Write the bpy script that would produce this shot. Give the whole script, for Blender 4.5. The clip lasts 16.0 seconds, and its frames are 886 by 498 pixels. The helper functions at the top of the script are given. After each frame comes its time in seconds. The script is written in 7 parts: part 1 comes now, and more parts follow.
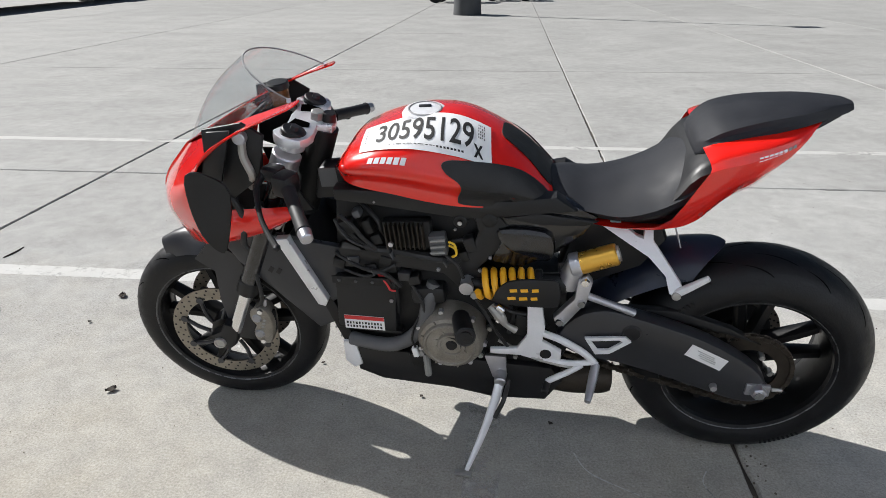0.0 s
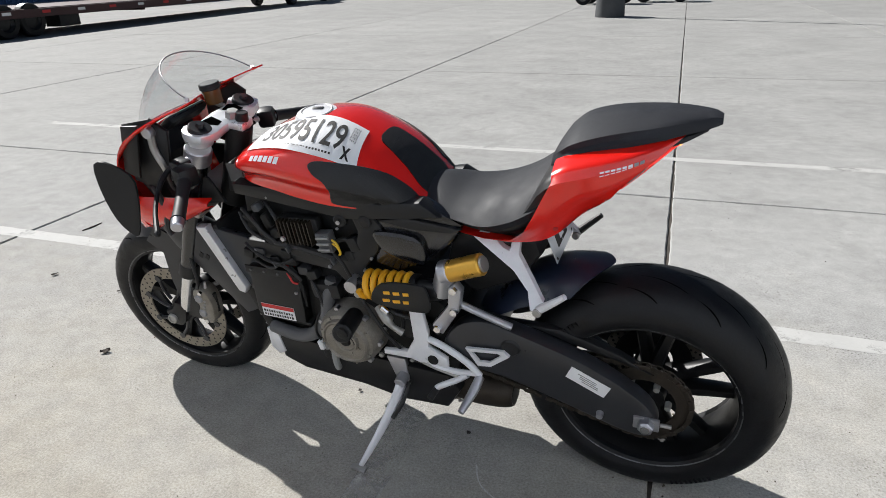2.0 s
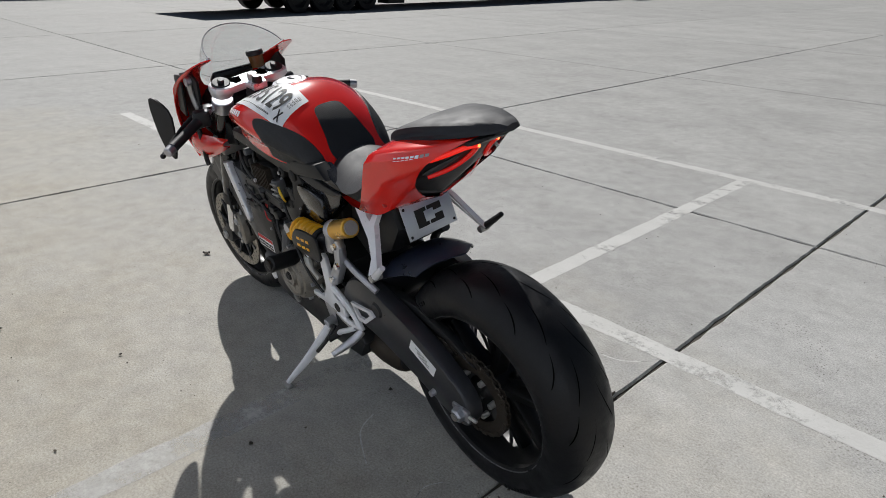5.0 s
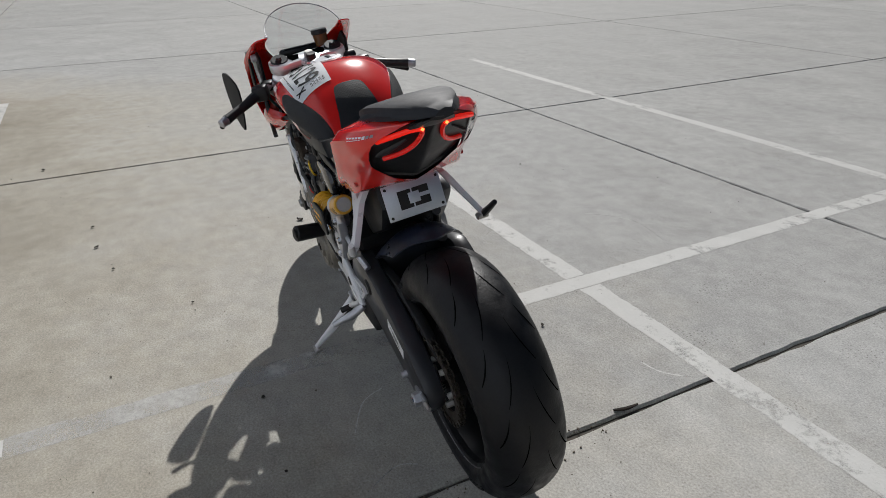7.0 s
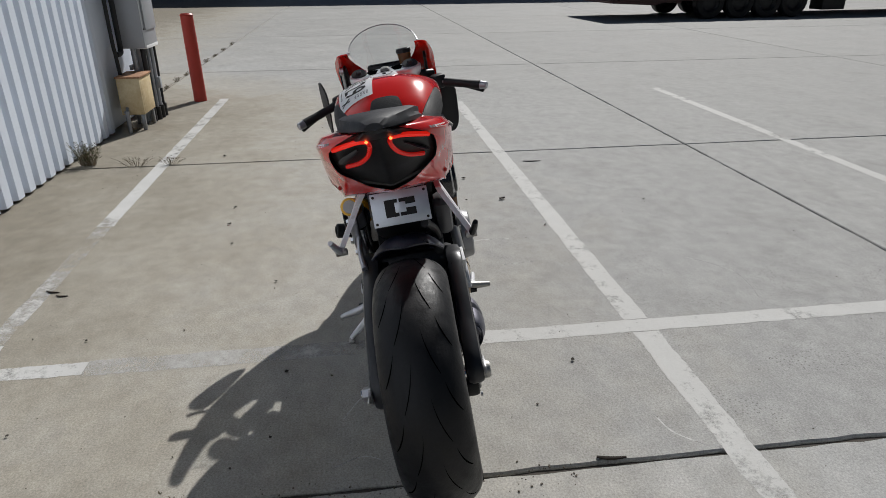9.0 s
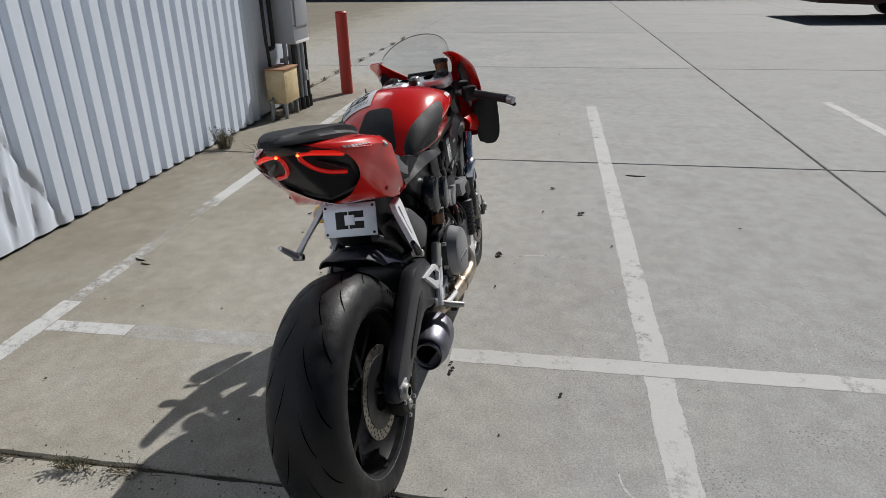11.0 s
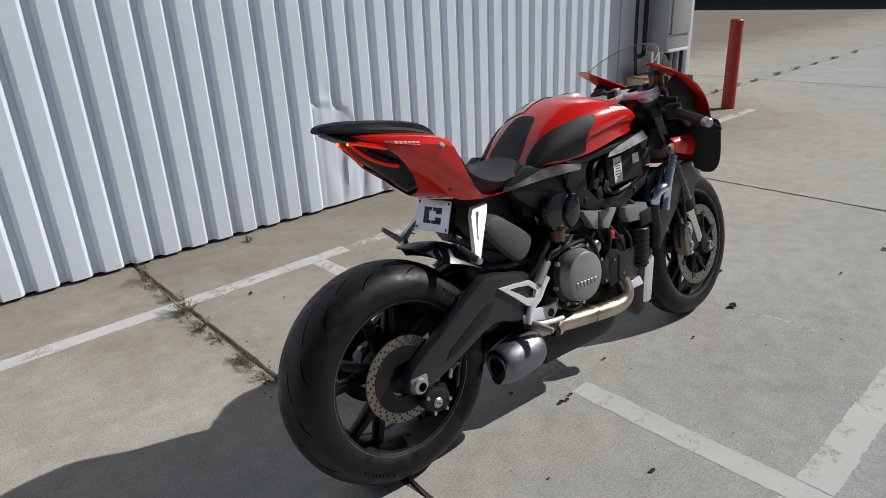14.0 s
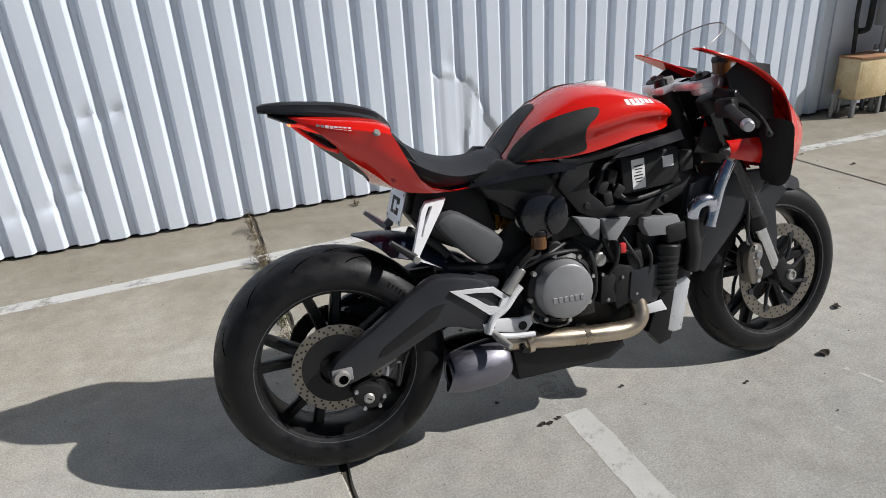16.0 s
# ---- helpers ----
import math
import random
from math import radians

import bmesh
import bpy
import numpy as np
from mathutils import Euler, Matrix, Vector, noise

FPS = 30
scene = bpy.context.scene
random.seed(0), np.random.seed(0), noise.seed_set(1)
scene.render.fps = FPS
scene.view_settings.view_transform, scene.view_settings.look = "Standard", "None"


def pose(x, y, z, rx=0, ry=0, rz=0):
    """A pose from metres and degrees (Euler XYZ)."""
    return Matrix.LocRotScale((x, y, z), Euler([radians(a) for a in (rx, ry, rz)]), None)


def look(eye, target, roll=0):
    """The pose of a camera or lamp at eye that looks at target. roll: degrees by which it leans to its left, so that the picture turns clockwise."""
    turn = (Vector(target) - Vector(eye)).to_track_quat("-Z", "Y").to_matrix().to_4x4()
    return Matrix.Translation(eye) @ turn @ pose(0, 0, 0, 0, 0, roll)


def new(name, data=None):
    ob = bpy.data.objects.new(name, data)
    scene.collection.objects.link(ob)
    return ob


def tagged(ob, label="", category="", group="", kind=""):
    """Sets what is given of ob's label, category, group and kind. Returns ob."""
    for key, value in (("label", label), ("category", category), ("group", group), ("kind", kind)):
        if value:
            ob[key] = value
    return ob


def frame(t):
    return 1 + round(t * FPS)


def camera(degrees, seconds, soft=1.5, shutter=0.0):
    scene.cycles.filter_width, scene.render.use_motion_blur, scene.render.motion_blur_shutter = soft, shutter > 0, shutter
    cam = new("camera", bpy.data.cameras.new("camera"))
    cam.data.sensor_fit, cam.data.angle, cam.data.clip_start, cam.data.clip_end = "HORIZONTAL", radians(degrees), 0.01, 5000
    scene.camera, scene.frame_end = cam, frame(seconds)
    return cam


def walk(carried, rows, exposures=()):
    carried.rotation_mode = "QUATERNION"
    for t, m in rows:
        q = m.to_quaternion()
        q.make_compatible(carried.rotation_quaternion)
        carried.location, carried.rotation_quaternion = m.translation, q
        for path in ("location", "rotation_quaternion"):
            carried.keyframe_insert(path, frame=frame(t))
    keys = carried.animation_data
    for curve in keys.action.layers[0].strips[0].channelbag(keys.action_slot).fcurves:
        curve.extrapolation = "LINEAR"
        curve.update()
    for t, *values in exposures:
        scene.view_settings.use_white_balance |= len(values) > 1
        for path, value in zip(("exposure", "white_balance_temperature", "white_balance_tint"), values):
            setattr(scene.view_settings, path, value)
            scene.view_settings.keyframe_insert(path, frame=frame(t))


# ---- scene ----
cam = camera(68.6, 16.0, soft=0.75)
PATH = [
    (0, (0.342, 0.595, 1.291), (0.154, 2.416, 0.487), -0.4),
    (0.5, (0.52, 0.653, 1.281), (0.254, 2.466, 0.478), -0.1),
    (1, (0.63, 0.678, 1.297), (0.239, 2.469, 0.499), -1.0),
    (1.5, (0.821, 0.692, 1.304), (0.256, 2.444, 0.522), -0.8),
    (2, (0.979, 0.715, 1.289), (0.355, 2.443, 0.498), -1.7),
    (2.5, (1.108, 0.782, 1.292), (0.444, 2.489, 0.488), -0.7),
    (3, (1.223, 0.847, 1.3), (0.461, 2.502, 0.477), -2.2),
    (3.5, (1.444, 0.859, 1.312), (0.533, 2.44, 0.493), -0.1),
    (3.7, (1.512, 0.862, 1.301), (0.541, 2.409, 0.485), 0.3),
    (5.8, (2.052, 1.259, 1.302), (0.569, 2.313, 0.473), -0.7),
    (6, (2.073, 1.287, 1.304), (0.555, 2.282, 0.464), -1.4),
    (6.5, (2.106, 1.401, 1.294), (0.539, 2.305, 0.44), -0.4),
    (7, (2.17, 1.514, 1.305), (0.559, 2.33, 0.444), -0.9),
    (7.5, (2.284, 1.673, 1.317), (0.581, 2.316, 0.489), 1.2),
    (8, (2.386, 1.793, 1.312), (0.632, 2.239, 0.461), 0.1),
    (8.5, (2.395, 1.908, 1.299), (0.61, 2.244, 0.46), -0.2),
    (9, (2.416, 2.048, 1.314), (0.598, 2.287, 0.514), -0.4),
    (9.2, (2.422, 2.104, 1.318), (0.594, 2.286, 0.529), -0.2),
    (11.3, (2.342, 2.759, 1.368), (0.551, 2.315, 0.596), -0.9),
    (11.5, (2.326, 2.813, 1.34), (0.554, 2.251, 0.602), -0.8),
    (12, (2.322, 2.987, 1.354), (0.646, 2.17, 0.631), -1.2),
    (12.5, (2.28, 3.09, 1.333), (0.653, 2.182, 0.606), -2.2),
    (13, (2.147, 3.213, 1.328), (0.588, 2.21, 0.576), -1.6),
    (13.5, (2.033, 3.368, 1.332), (0.624, 2.159, 0.588), -3.0),
    (14, (1.918, 3.511, 1.334), (0.694, 2.119, 0.582), -2.8),
    (14.5, (1.785, 3.581, 1.307), (0.664, 2.115, 0.536), -2.7),
    (15, (1.604, 3.622, 1.307), (0.549, 2.117, 0.52), -2.4),
    (15.5, (1.366, 3.719, 1.323), (0.564, 2.066, 0.534), -3.2),
    (16, (1.22, 3.789, 1.321), (0.595, 2.069, 0.514), -3.9),
]
walk(cam, [(t, look(eye, target, roll)) for t, eye, target, roll in PATH],
     [(0, 0.38), (1.5, 0.36), (2.5, 0.31), (3.5, 0.18), (6, -0.15), (7, -0.21), (9, -0.28), (11.5, -0.25), (12.5, -0.25), (14, -0.26), (15, -0.2), (16, -0.03)])

# ---- light ----
SUN = Vector((-1.065, 0.52, 1.0)).normalized()
world = bpy.data.worlds.new("world")
scene.world = world
world.use_nodes = True
wn = world.node_tree
sky = wn.nodes.new("ShaderNodeTexSky")
sky.sky_type, sky.sun_disc = "NISHITA", False
sky.sun_elevation, sky.sun_rotation = math.asin(SUN.z), math.atan2(SUN.x, SUN.y)
wn.links.new(sky.outputs[0], wn.nodes["Background"].inputs[0])
wn.nodes["Background"].inputs[1].default_value = 0.0275
sun_lamp = new("sun", bpy.data.lights.new("sun", "SUN"))
sun_lamp.data.energy, sun_lamp.data.angle, sun_lamp.data.color = 4.85, radians(0.53), (1.0, 0.985, 0.96)
sun_lamp.matrix_world = look(SUN * 40, (0, 0, 0))


# ---- materials ----
def mat(name, color, rough=0.5, metal=0.0, var=0.12, scale=9.0, fine=140.0, bump=0.0, dark=None, coat=0.0, rvar=0.1, spec=0.5, space="Object", aniso=(1, 1, 1)):
    """A surface with a coarse and a fine variation of colour and roughness, and a fine relief."""
    m = bpy.data.materials.new(name)
    m.use_nodes = True
    nt = m.node_tree
    b = nt.nodes["Principled BSDF"]
    if space == "World":
        co = nt.nodes.new("ShaderNodeNewGeometry").outputs["Position"]
    else:
        co = nt.nodes.new("ShaderNodeTexCoord").outputs["Object"]
    mp = nt.nodes.new("ShaderNodeMapping")
    mp.inputs["Scale"].default_value = aniso
    nt.links.new(co, mp.inputs["Vector"])
    co = mp.outputs[0]
    def nz(s, d, r=0.6):
        n = nt.nodes.new("ShaderNodeTexNoise")
        n.inputs["Scale"].default_value, n.inputs["Detail"].default_value, n.inputs["Roughness"].default_value = s, d, r
        nt.links.new(co, n.inputs["Vector"])
        return n.outputs["Fac"]
    a, f = nz(scale, 5), nz(fine, 3)
    mixed = nt.nodes.new("ShaderNodeMath")
    mixed.operation = "MULTIPLY_ADD"
    nt.links.new(f, mixed.inputs[0])
    mixed.inputs[1].default_value = 0.4
    nt.links.new(a, mixed.inputs[2])
    ramp = nt.nodes.new("ShaderNodeMapRange")
    ramp.inputs["From Min"].default_value, ramp.inputs["From Max"].default_value = 0.45, 0.95
    nt.links.new(mixed.outputs[0], ramp.inputs["Value"])
    mix = nt.nodes.new("ShaderNodeMix")
    mix.data_type = "RGBA"
    lo = dark or tuple(c * (1 - var) for c in color)
    hi = tuple(min(1, c * (1 + var)) for c in color)
    mix.inputs["A"].default_value, mix.inputs["B"].default_value = (*lo, 1), (*hi, 1)
    nt.links.new(ramp.outputs[0], mix.inputs["Factor"])
    nt.links.new(mix.outputs["Result"], b.inputs["Base Color"])
    rr = nt.nodes.new("ShaderNodeMapRange")
    rr.inputs["From Min"].default_value, rr.inputs["From Max"].default_value = 0.3, 0.7
    rr.inputs["To Min"].default_value, rr.inputs["To Max"].default_value = max(0.02, rough - rvar), min(1, rough + rvar)
    nt.links.new(a, rr.inputs["Value"])
    nt.links.new(rr.outputs[0], b.inputs["Roughness"])
    b.inputs["Metallic"].default_value = metal
    b.inputs["Specular IOR Level"].default_value = spec
    b.inputs["Coat Weight"].default_value = coat
    b.inputs["Coat Roughness"].default_value = 0.04
    if bump:
        bp = nt.nodes.new("ShaderNodeBump")
        bp.inputs["Strength"].default_value, bp.inputs["Distance"].default_value = min(1, bump), 0.002
        nt.links.new(f, bp.inputs["Height"])
        nt.links.new(bp.outputs[0], b.inputs["Normal"])
    return m


def glow(name, color, strength):
    m = mat(name, color, 0.2)
    b = m.node_tree.nodes["Principled BSDF"]
    b.inputs["Emission Color"].default_value, b.inputs["Emission Strength"].default_value = (*color, 1), strength
    return m


def clear(name, color, rough=0.03, solid=0.12):
    """Thin clear plastic: mostly see-through, with a glossy skin."""
    m = bpy.data.materials.new(name)
    m.use_nodes = True
    nt = m.node_tree
    nt.nodes.remove(nt.nodes["Principled BSDF"])
    out = nt.nodes["Material Output"]
    tr, gl, df = (nt.nodes.new("ShaderNodeBsdf" + k) for k in ("Transparent", "Glossy", "Diffuse"))
    tr.inputs["Color"].default_value, gl.inputs["Roughness"].default_value = (*color, 1), rough
    df.inputs["Color"].default_value = (0.55, 0.58, 0.6, 1)
    no = nt.nodes.new("ShaderNodeTexNoise")
    no.inputs["Scale"].default_value = 14
    mr = nt.nodes.new("ShaderNodeMapRange")
    mr.inputs["To Min"].default_value, mr.inputs["To Max"].default_value = solid * 0.6, solid * 1.4
    nt.links.new(no.outputs["Fac"], mr.inputs["Value"])
    m1, m2, lw = nt.nodes.new("ShaderNodeMixShader"), nt.nodes.new("ShaderNodeMixShader"), nt.nodes.new("ShaderNodeLayerWeight")
    pw = nt.nodes.new("ShaderNodeMath")
    pw.operation = "POWER"
    pw.inputs[1].default_value = 4.5
    nt.links.new(lw.outputs["Facing"], pw.inputs[0])
    fr = nt.nodes.new("ShaderNodeMath")
    fr.operation = "MULTIPLY_ADD"
    fr.inputs[1].default_value, fr.inputs[2].default_value = 0.6, 0.05
    nt.links.new(pw.outputs[0], fr.inputs[0])
    nt.links.new(mr.outputs[0], m1.inputs[0])
    nt.links.new(tr.outputs[0], m1.inputs[1])
    nt.links.new(df.outputs[0], m1.inputs[2])
    nt.links.new(fr.outputs[0], m2.inputs[0])
    nt.links.new(m1.outputs[0], m2.inputs[1])
    nt.links.new(gl.outputs[0], m2.inputs[2])
    nt.links.new(m2.outputs[0], out.inputs[0])
    return m


def concrete(name, color):
    m = mat(name, color, 0.85, 0, 0.15, 1.1, 55, 0.55, None, 0, 0.08, 0.3, "World")
    nt = m.node_tree
    b = nt.nodes["Principled BSDF"]
    base = b.inputs["Base Color"].links[0].from_socket
    pos = nt.nodes.new("ShaderNodeNewGeometry").outputs["Position"]
    # grey stains in patches, tiny dark specks, faint broom streaks
    st = nt.nodes.new("ShaderNodeTexNoise")
    st.inputs["Scale"].default_value, st.inputs["Detail"].default_value, st.inputs["Roughness"].default_value = 2.3, 7, 0.68
    nt.links.new(pos, st.inputs["Vector"])
    r1 = nt.nodes.new("ShaderNodeMapRange")
    r1.inputs["From Min"].default_value, r1.inputs["From Max"].default_value, r1.inputs["To Max"].default_value = 0.5, 0.74, 0.42
    nt.links.new(st.outputs["Fac"], r1.inputs["Value"])
    m1 = nt.nodes.new("ShaderNodeMix")
    m1.data_type = "RGBA"
    m1.inputs["B"].default_value = (color[0] * 0.66, color[1] * 0.65, color[2] * 0.63, 1)
    nt.links.new(r1.outputs[0], m1.inputs["Factor"])
    nt.links.new(base, m1.inputs["A"])
    vo = nt.nodes.new("ShaderNodeTexVoronoi")
    vo.voronoi_dimensions = "2D"
    vo.inputs["Scale"].default_value = 46
    nt.links.new(pos, vo.inputs["Vector"])
    r2 = nt.nodes.new("ShaderNodeMapRange")
    r2.inputs["From Min"].default_value, r2.inputs["From Max"].default_value = 0.08, 0.16
    r2.inputs["To Min"].default_value, r2.inputs["To Max"].default_value = 0.75, 0.0
    nt.links.new(vo.outputs["Distance"], r2.inputs["Value"])
    gate = nt.nodes.new("ShaderNodeTexNoise")
    gate.inputs["Scale"].default_value, gate.inputs["Detail"].default_value = 4, 5
    nt.links.new(pos, gate.inputs["Vector"])
    r3 = nt.nodes.new("ShaderNodeMapRange")
    r3.inputs["From Min"].default_value, r3.inputs["From Max"].default_value = 0.5, 0.66
    nt.links.new(gate.outputs["Fac"], r3.inputs["Value"])
    mu = nt.nodes.new("ShaderNodeMath")
    mu.operation = "MULTIPLY"
    nt.links.new(r2.outputs[0], mu.inputs[0])
    nt.links.new(r3.outputs[0], mu.inputs[1])
    m2 = nt.nodes.new("ShaderNodeMix")
    m2.data_type = "RGBA"
    m2.inputs["B"].default_value = (0.1, 0.09, 0.08, 1)
    nt.links.new(mu.outputs[0], m2.inputs["Factor"])
    nt.links.new(m1.outputs["Result"], m2.inputs["A"])
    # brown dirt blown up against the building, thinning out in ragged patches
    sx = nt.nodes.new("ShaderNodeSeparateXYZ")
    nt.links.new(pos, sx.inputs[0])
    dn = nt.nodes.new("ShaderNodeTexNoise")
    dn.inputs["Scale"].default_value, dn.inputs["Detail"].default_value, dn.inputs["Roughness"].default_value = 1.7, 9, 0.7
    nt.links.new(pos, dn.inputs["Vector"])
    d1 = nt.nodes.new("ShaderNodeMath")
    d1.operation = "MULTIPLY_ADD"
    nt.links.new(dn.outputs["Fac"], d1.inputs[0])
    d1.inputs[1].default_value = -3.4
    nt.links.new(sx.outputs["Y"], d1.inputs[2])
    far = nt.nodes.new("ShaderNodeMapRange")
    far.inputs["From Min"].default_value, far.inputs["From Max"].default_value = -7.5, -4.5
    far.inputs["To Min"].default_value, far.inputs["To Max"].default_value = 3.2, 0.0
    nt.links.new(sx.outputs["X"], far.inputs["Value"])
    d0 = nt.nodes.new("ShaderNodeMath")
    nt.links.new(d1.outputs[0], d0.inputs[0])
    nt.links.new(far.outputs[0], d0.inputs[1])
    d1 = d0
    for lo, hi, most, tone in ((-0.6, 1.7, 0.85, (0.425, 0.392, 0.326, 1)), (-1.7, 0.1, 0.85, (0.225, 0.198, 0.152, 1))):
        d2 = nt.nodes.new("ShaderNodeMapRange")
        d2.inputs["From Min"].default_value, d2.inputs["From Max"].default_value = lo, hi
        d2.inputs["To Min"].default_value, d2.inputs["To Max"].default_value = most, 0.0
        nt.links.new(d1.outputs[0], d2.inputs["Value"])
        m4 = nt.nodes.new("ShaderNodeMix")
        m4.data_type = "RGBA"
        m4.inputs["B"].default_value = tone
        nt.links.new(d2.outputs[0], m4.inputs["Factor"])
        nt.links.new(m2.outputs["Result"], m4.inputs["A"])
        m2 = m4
    # fine sandy grain
    gr = nt.nodes.new("ShaderNodeTexNoise")
    gr.inputs["Scale"].default_value, gr.inputs["Detail"].default_value, gr.inputs["Roughness"].default_value = 150, 4, 0.75
    nt.links.new(pos, gr.inputs["Vector"])
    g1 = nt.nodes.new("ShaderNodeMapRange")
    g1.inputs["From Min"].default_value, g1.inputs["From Max"].default_value = 0.3, 0.7
    g1.inputs["To Min"].default_value, g1.inputs["To Max"].default_value = 0.66, 1.28
    nt.links.new(gr.outputs["Fac"], g1.inputs["Value"])
    m5 = nt.nodes.new("ShaderNodeMix")
    m5.data_type, m5.blend_type = "RGBA", "MULTIPLY"
    m5.inputs["Factor"].default_value = 1
    nt.links.new(m2.outputs["Result"], m5.inputs["A"])
    nt.links.new(g1.outputs[0], m5.inputs["B"])
    m2 = m5
    # mottling of a hand's width
    mo = nt.nodes.new("ShaderNodeTexNoise")
    mo.inputs["Scale"].default_value, mo.inputs["Detail"].default_value, mo.inputs["Roughness"].default_value = 11, 8, 0.7
    nt.links.new(pos, mo.inputs["Vector"])
    g2 = nt.nodes.new("ShaderNodeMapRange")
    g2.inputs["From Min"].default_value, g2.inputs["From Max"].default_value = 0.3, 0.7
    g2.inputs["To Min"].default_value, g2.inputs["To Max"].default_value = 0.84, 1.12
    nt.links.new(mo.outputs["Fac"], g2.inputs["Value"])
    m6 = nt.nodes.new("ShaderNodeMix")
    m6.data_type, m6.blend_type = "RGBA", "MULTIPLY"
    m6.inputs["Factor"].default_value = 1
    nt.links.new(m2.outputs["Result"], m6.inputs["A"])
    nt.links.new(g2.outputs[0], m6.inputs["B"])
    m2 = m6
    # each slab was poured on its own: a slight tone of its own
    oi = nt.nodes.new("ShaderNodeObjectInfo")
    r4 = nt.nodes.new("ShaderNodeMapRange")
    r4.inputs["To Min"].default_value, r4.inputs["To Max"].default_value = 0.94, 1.05
    nt.links.new(oi.outputs["Random"], r4.inputs["Value"])
    m3 = nt.nodes.new("ShaderNodeMix")
    m3.data_type, m3.blend_type = "RGBA", "MULTIPLY"
    m3.inputs["Factor"].default_value = 1
    nt.links.new(m2.outputs["Result"], m3.inputs["A"])
    nt.links.new(r4.outputs[0], m3.inputs["B"])
    nt.links.new(m3.outputs["Result"], b.inputs["Base Color"])
    return m


def worn_paint(name, paint, lo, hi):
    """Road paint that has worn off in flecks, so that the concrete shows through."""
    m = mat(name, paint, 0.75, 0, 0.08, 6, 90, 0.5, None, 0, 0.1, 0.3, "World")
    nt = m.node_tree
    b, out = nt.nodes["Principled BSDF"], nt.nodes["Material Output"]
    pos = nt.nodes.new("ShaderNodeNewGeometry").outputs["Position"]
    n = nt.nodes.new("ShaderNodeTexNoise")
    n.inputs["Scale"].default_value, n.inputs["Detail"].default_value, n.inputs["Roughness"].default_value = 7, 12, 0.84
    nt.links.new(pos, n.inputs["Vector"])
    big = nt.nodes.new("ShaderNodeTexNoise")
    big.inputs["Scale"].default_value, big.inputs["Detail"].default_value = 1.3, 3
    nt.links.new(pos, big.inputs["Vector"])
    add = nt.nodes.new("ShaderNodeMath")
    add.operation = "MULTIPLY_ADD"
    nt.links.new(big.outputs["Fac"], add.inputs[0])
    add.inputs[1].default_value = 0.5
    nt.links.new(n.outputs["Fac"], add.inputs[2])
    r = nt.nodes.new("ShaderNodeMapRange")
    r.inputs["From Min"].default_value, r.inputs["From Max"].default_value, r.inputs["To Max"].default_value = lo + 0.25, hi + 0.25, 0.97
    r.inputs["To Min"].default_value = 0.1
    nt.links.new(add.outputs[0], r.inputs["Value"])
    tr, mx = nt.nodes.new("ShaderNodeBsdfTransparent"), nt.nodes.new("ShaderNodeMixShader")
    nt.links.new(r.outputs[0], mx.inputs[0])
    nt.links.new(b.outputs[0], mx.inputs[1])
    nt.links.new(tr.outputs[0], mx.inputs[2])
    nt.links.new(mx.outputs[0], out.inputs[0])
    return m


CONC = (0.393, 0.390, 0.378)
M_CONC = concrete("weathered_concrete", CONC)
M_FILL = mat("joint_dirt", (0.07, 0.06, 0.05), 0.95, 0, 0.3, 8, 120, 0.6, space="World")
M_LINE = worn_paint("worn_white_paint", (0.585, 0.58, 0.56), 0.53, 0.70)
M_LINE_OLD = worn_paint("faded_white_paint", (0.56, 0.55, 0.53), 0.38, 0.57)
M_LINE_GHOST = worn_paint("ghost_of_white_paint", (0.54, 0.535, 0.52), 0.30, 0.62)
M_SCUFF = worn_paint("pale_scrape", (0.60, 0.595, 0.575), 0.46, 0.60)
M_WALL = mat("painted_sheet_steel", (0.74, 0.805, 0.91), 0.42, 0, 0.04, 1.4, 60, 0.04, None, 0, 0.08, 0.5, "World")
M_DARK = mat("dark_gap", (0.02, 0.02, 0.02), 0.9)
M_GREYBOX = mat("grey_enamel", (0.38, 0.40, 0.43), 0.4, 0, 0.06, 3, 60, 0.05)
M_CREAM = mat("rusty_cream_enamel", (0.66, 0.56, 0.36), 0.6, 0, 0.1, 7, 40, 0.2, (0.50, 0.36, 0.18))
M_RUSTLID = mat("rust_brown_enamel", (0.42, 0.23, 0.12), 0.7, 0, 0.2, 9, 60, 0.3, (0.22, 0.10, 0.05))
M_CONDUIT = mat("galvanised_conduit", (0.3, 0.31, 0.33), 0.45, 0.7)
M_BOLLARD = mat("red_post_paint", (0.42, 0.035, 0.02), 0.5, 0, 0.15, 6, 60, 0.1)
M_RED = mat("gloss_red_paint", (0.74, 0.013, 0.007), 0.22, 0, 0.05, 5, 300, 0, None, 1.0, 0.04, 0.3)
M_REDTEX = mat("dull_red_plastic", (0.4, 0.012, 0.01), 0.45, 0, 0.1)
M_BLACK = mat("matte_black_plastic", (0.011, 0.0112, 0.0125), 0.45, 0, 0.25, 12, 220, 0.1, spec=0.36)
M_SATIN = mat("satin_dark_grey", (0.024, 0.025, 0.029), 0.36, 0, 0.15, 10, 300, 0.05)
M_GLOSSB = mat("gloss_black", (0.008, 0.0085, 0.011), 0.2, 0, 0.2, 10, 200, 0.0, None, 0.5)
M_RIM = mat("black_wheel_paint", (0.0075, 0.0075, 0.008), 0.42, 0, 0.25, 14, 200, 0.05, spec=0.3)
M_ENGINE = mat("dirty_engine_black", (0.009, 0.009, 0.0095), 0.6, 0.2, 0.4, 30, 200, 0.3)
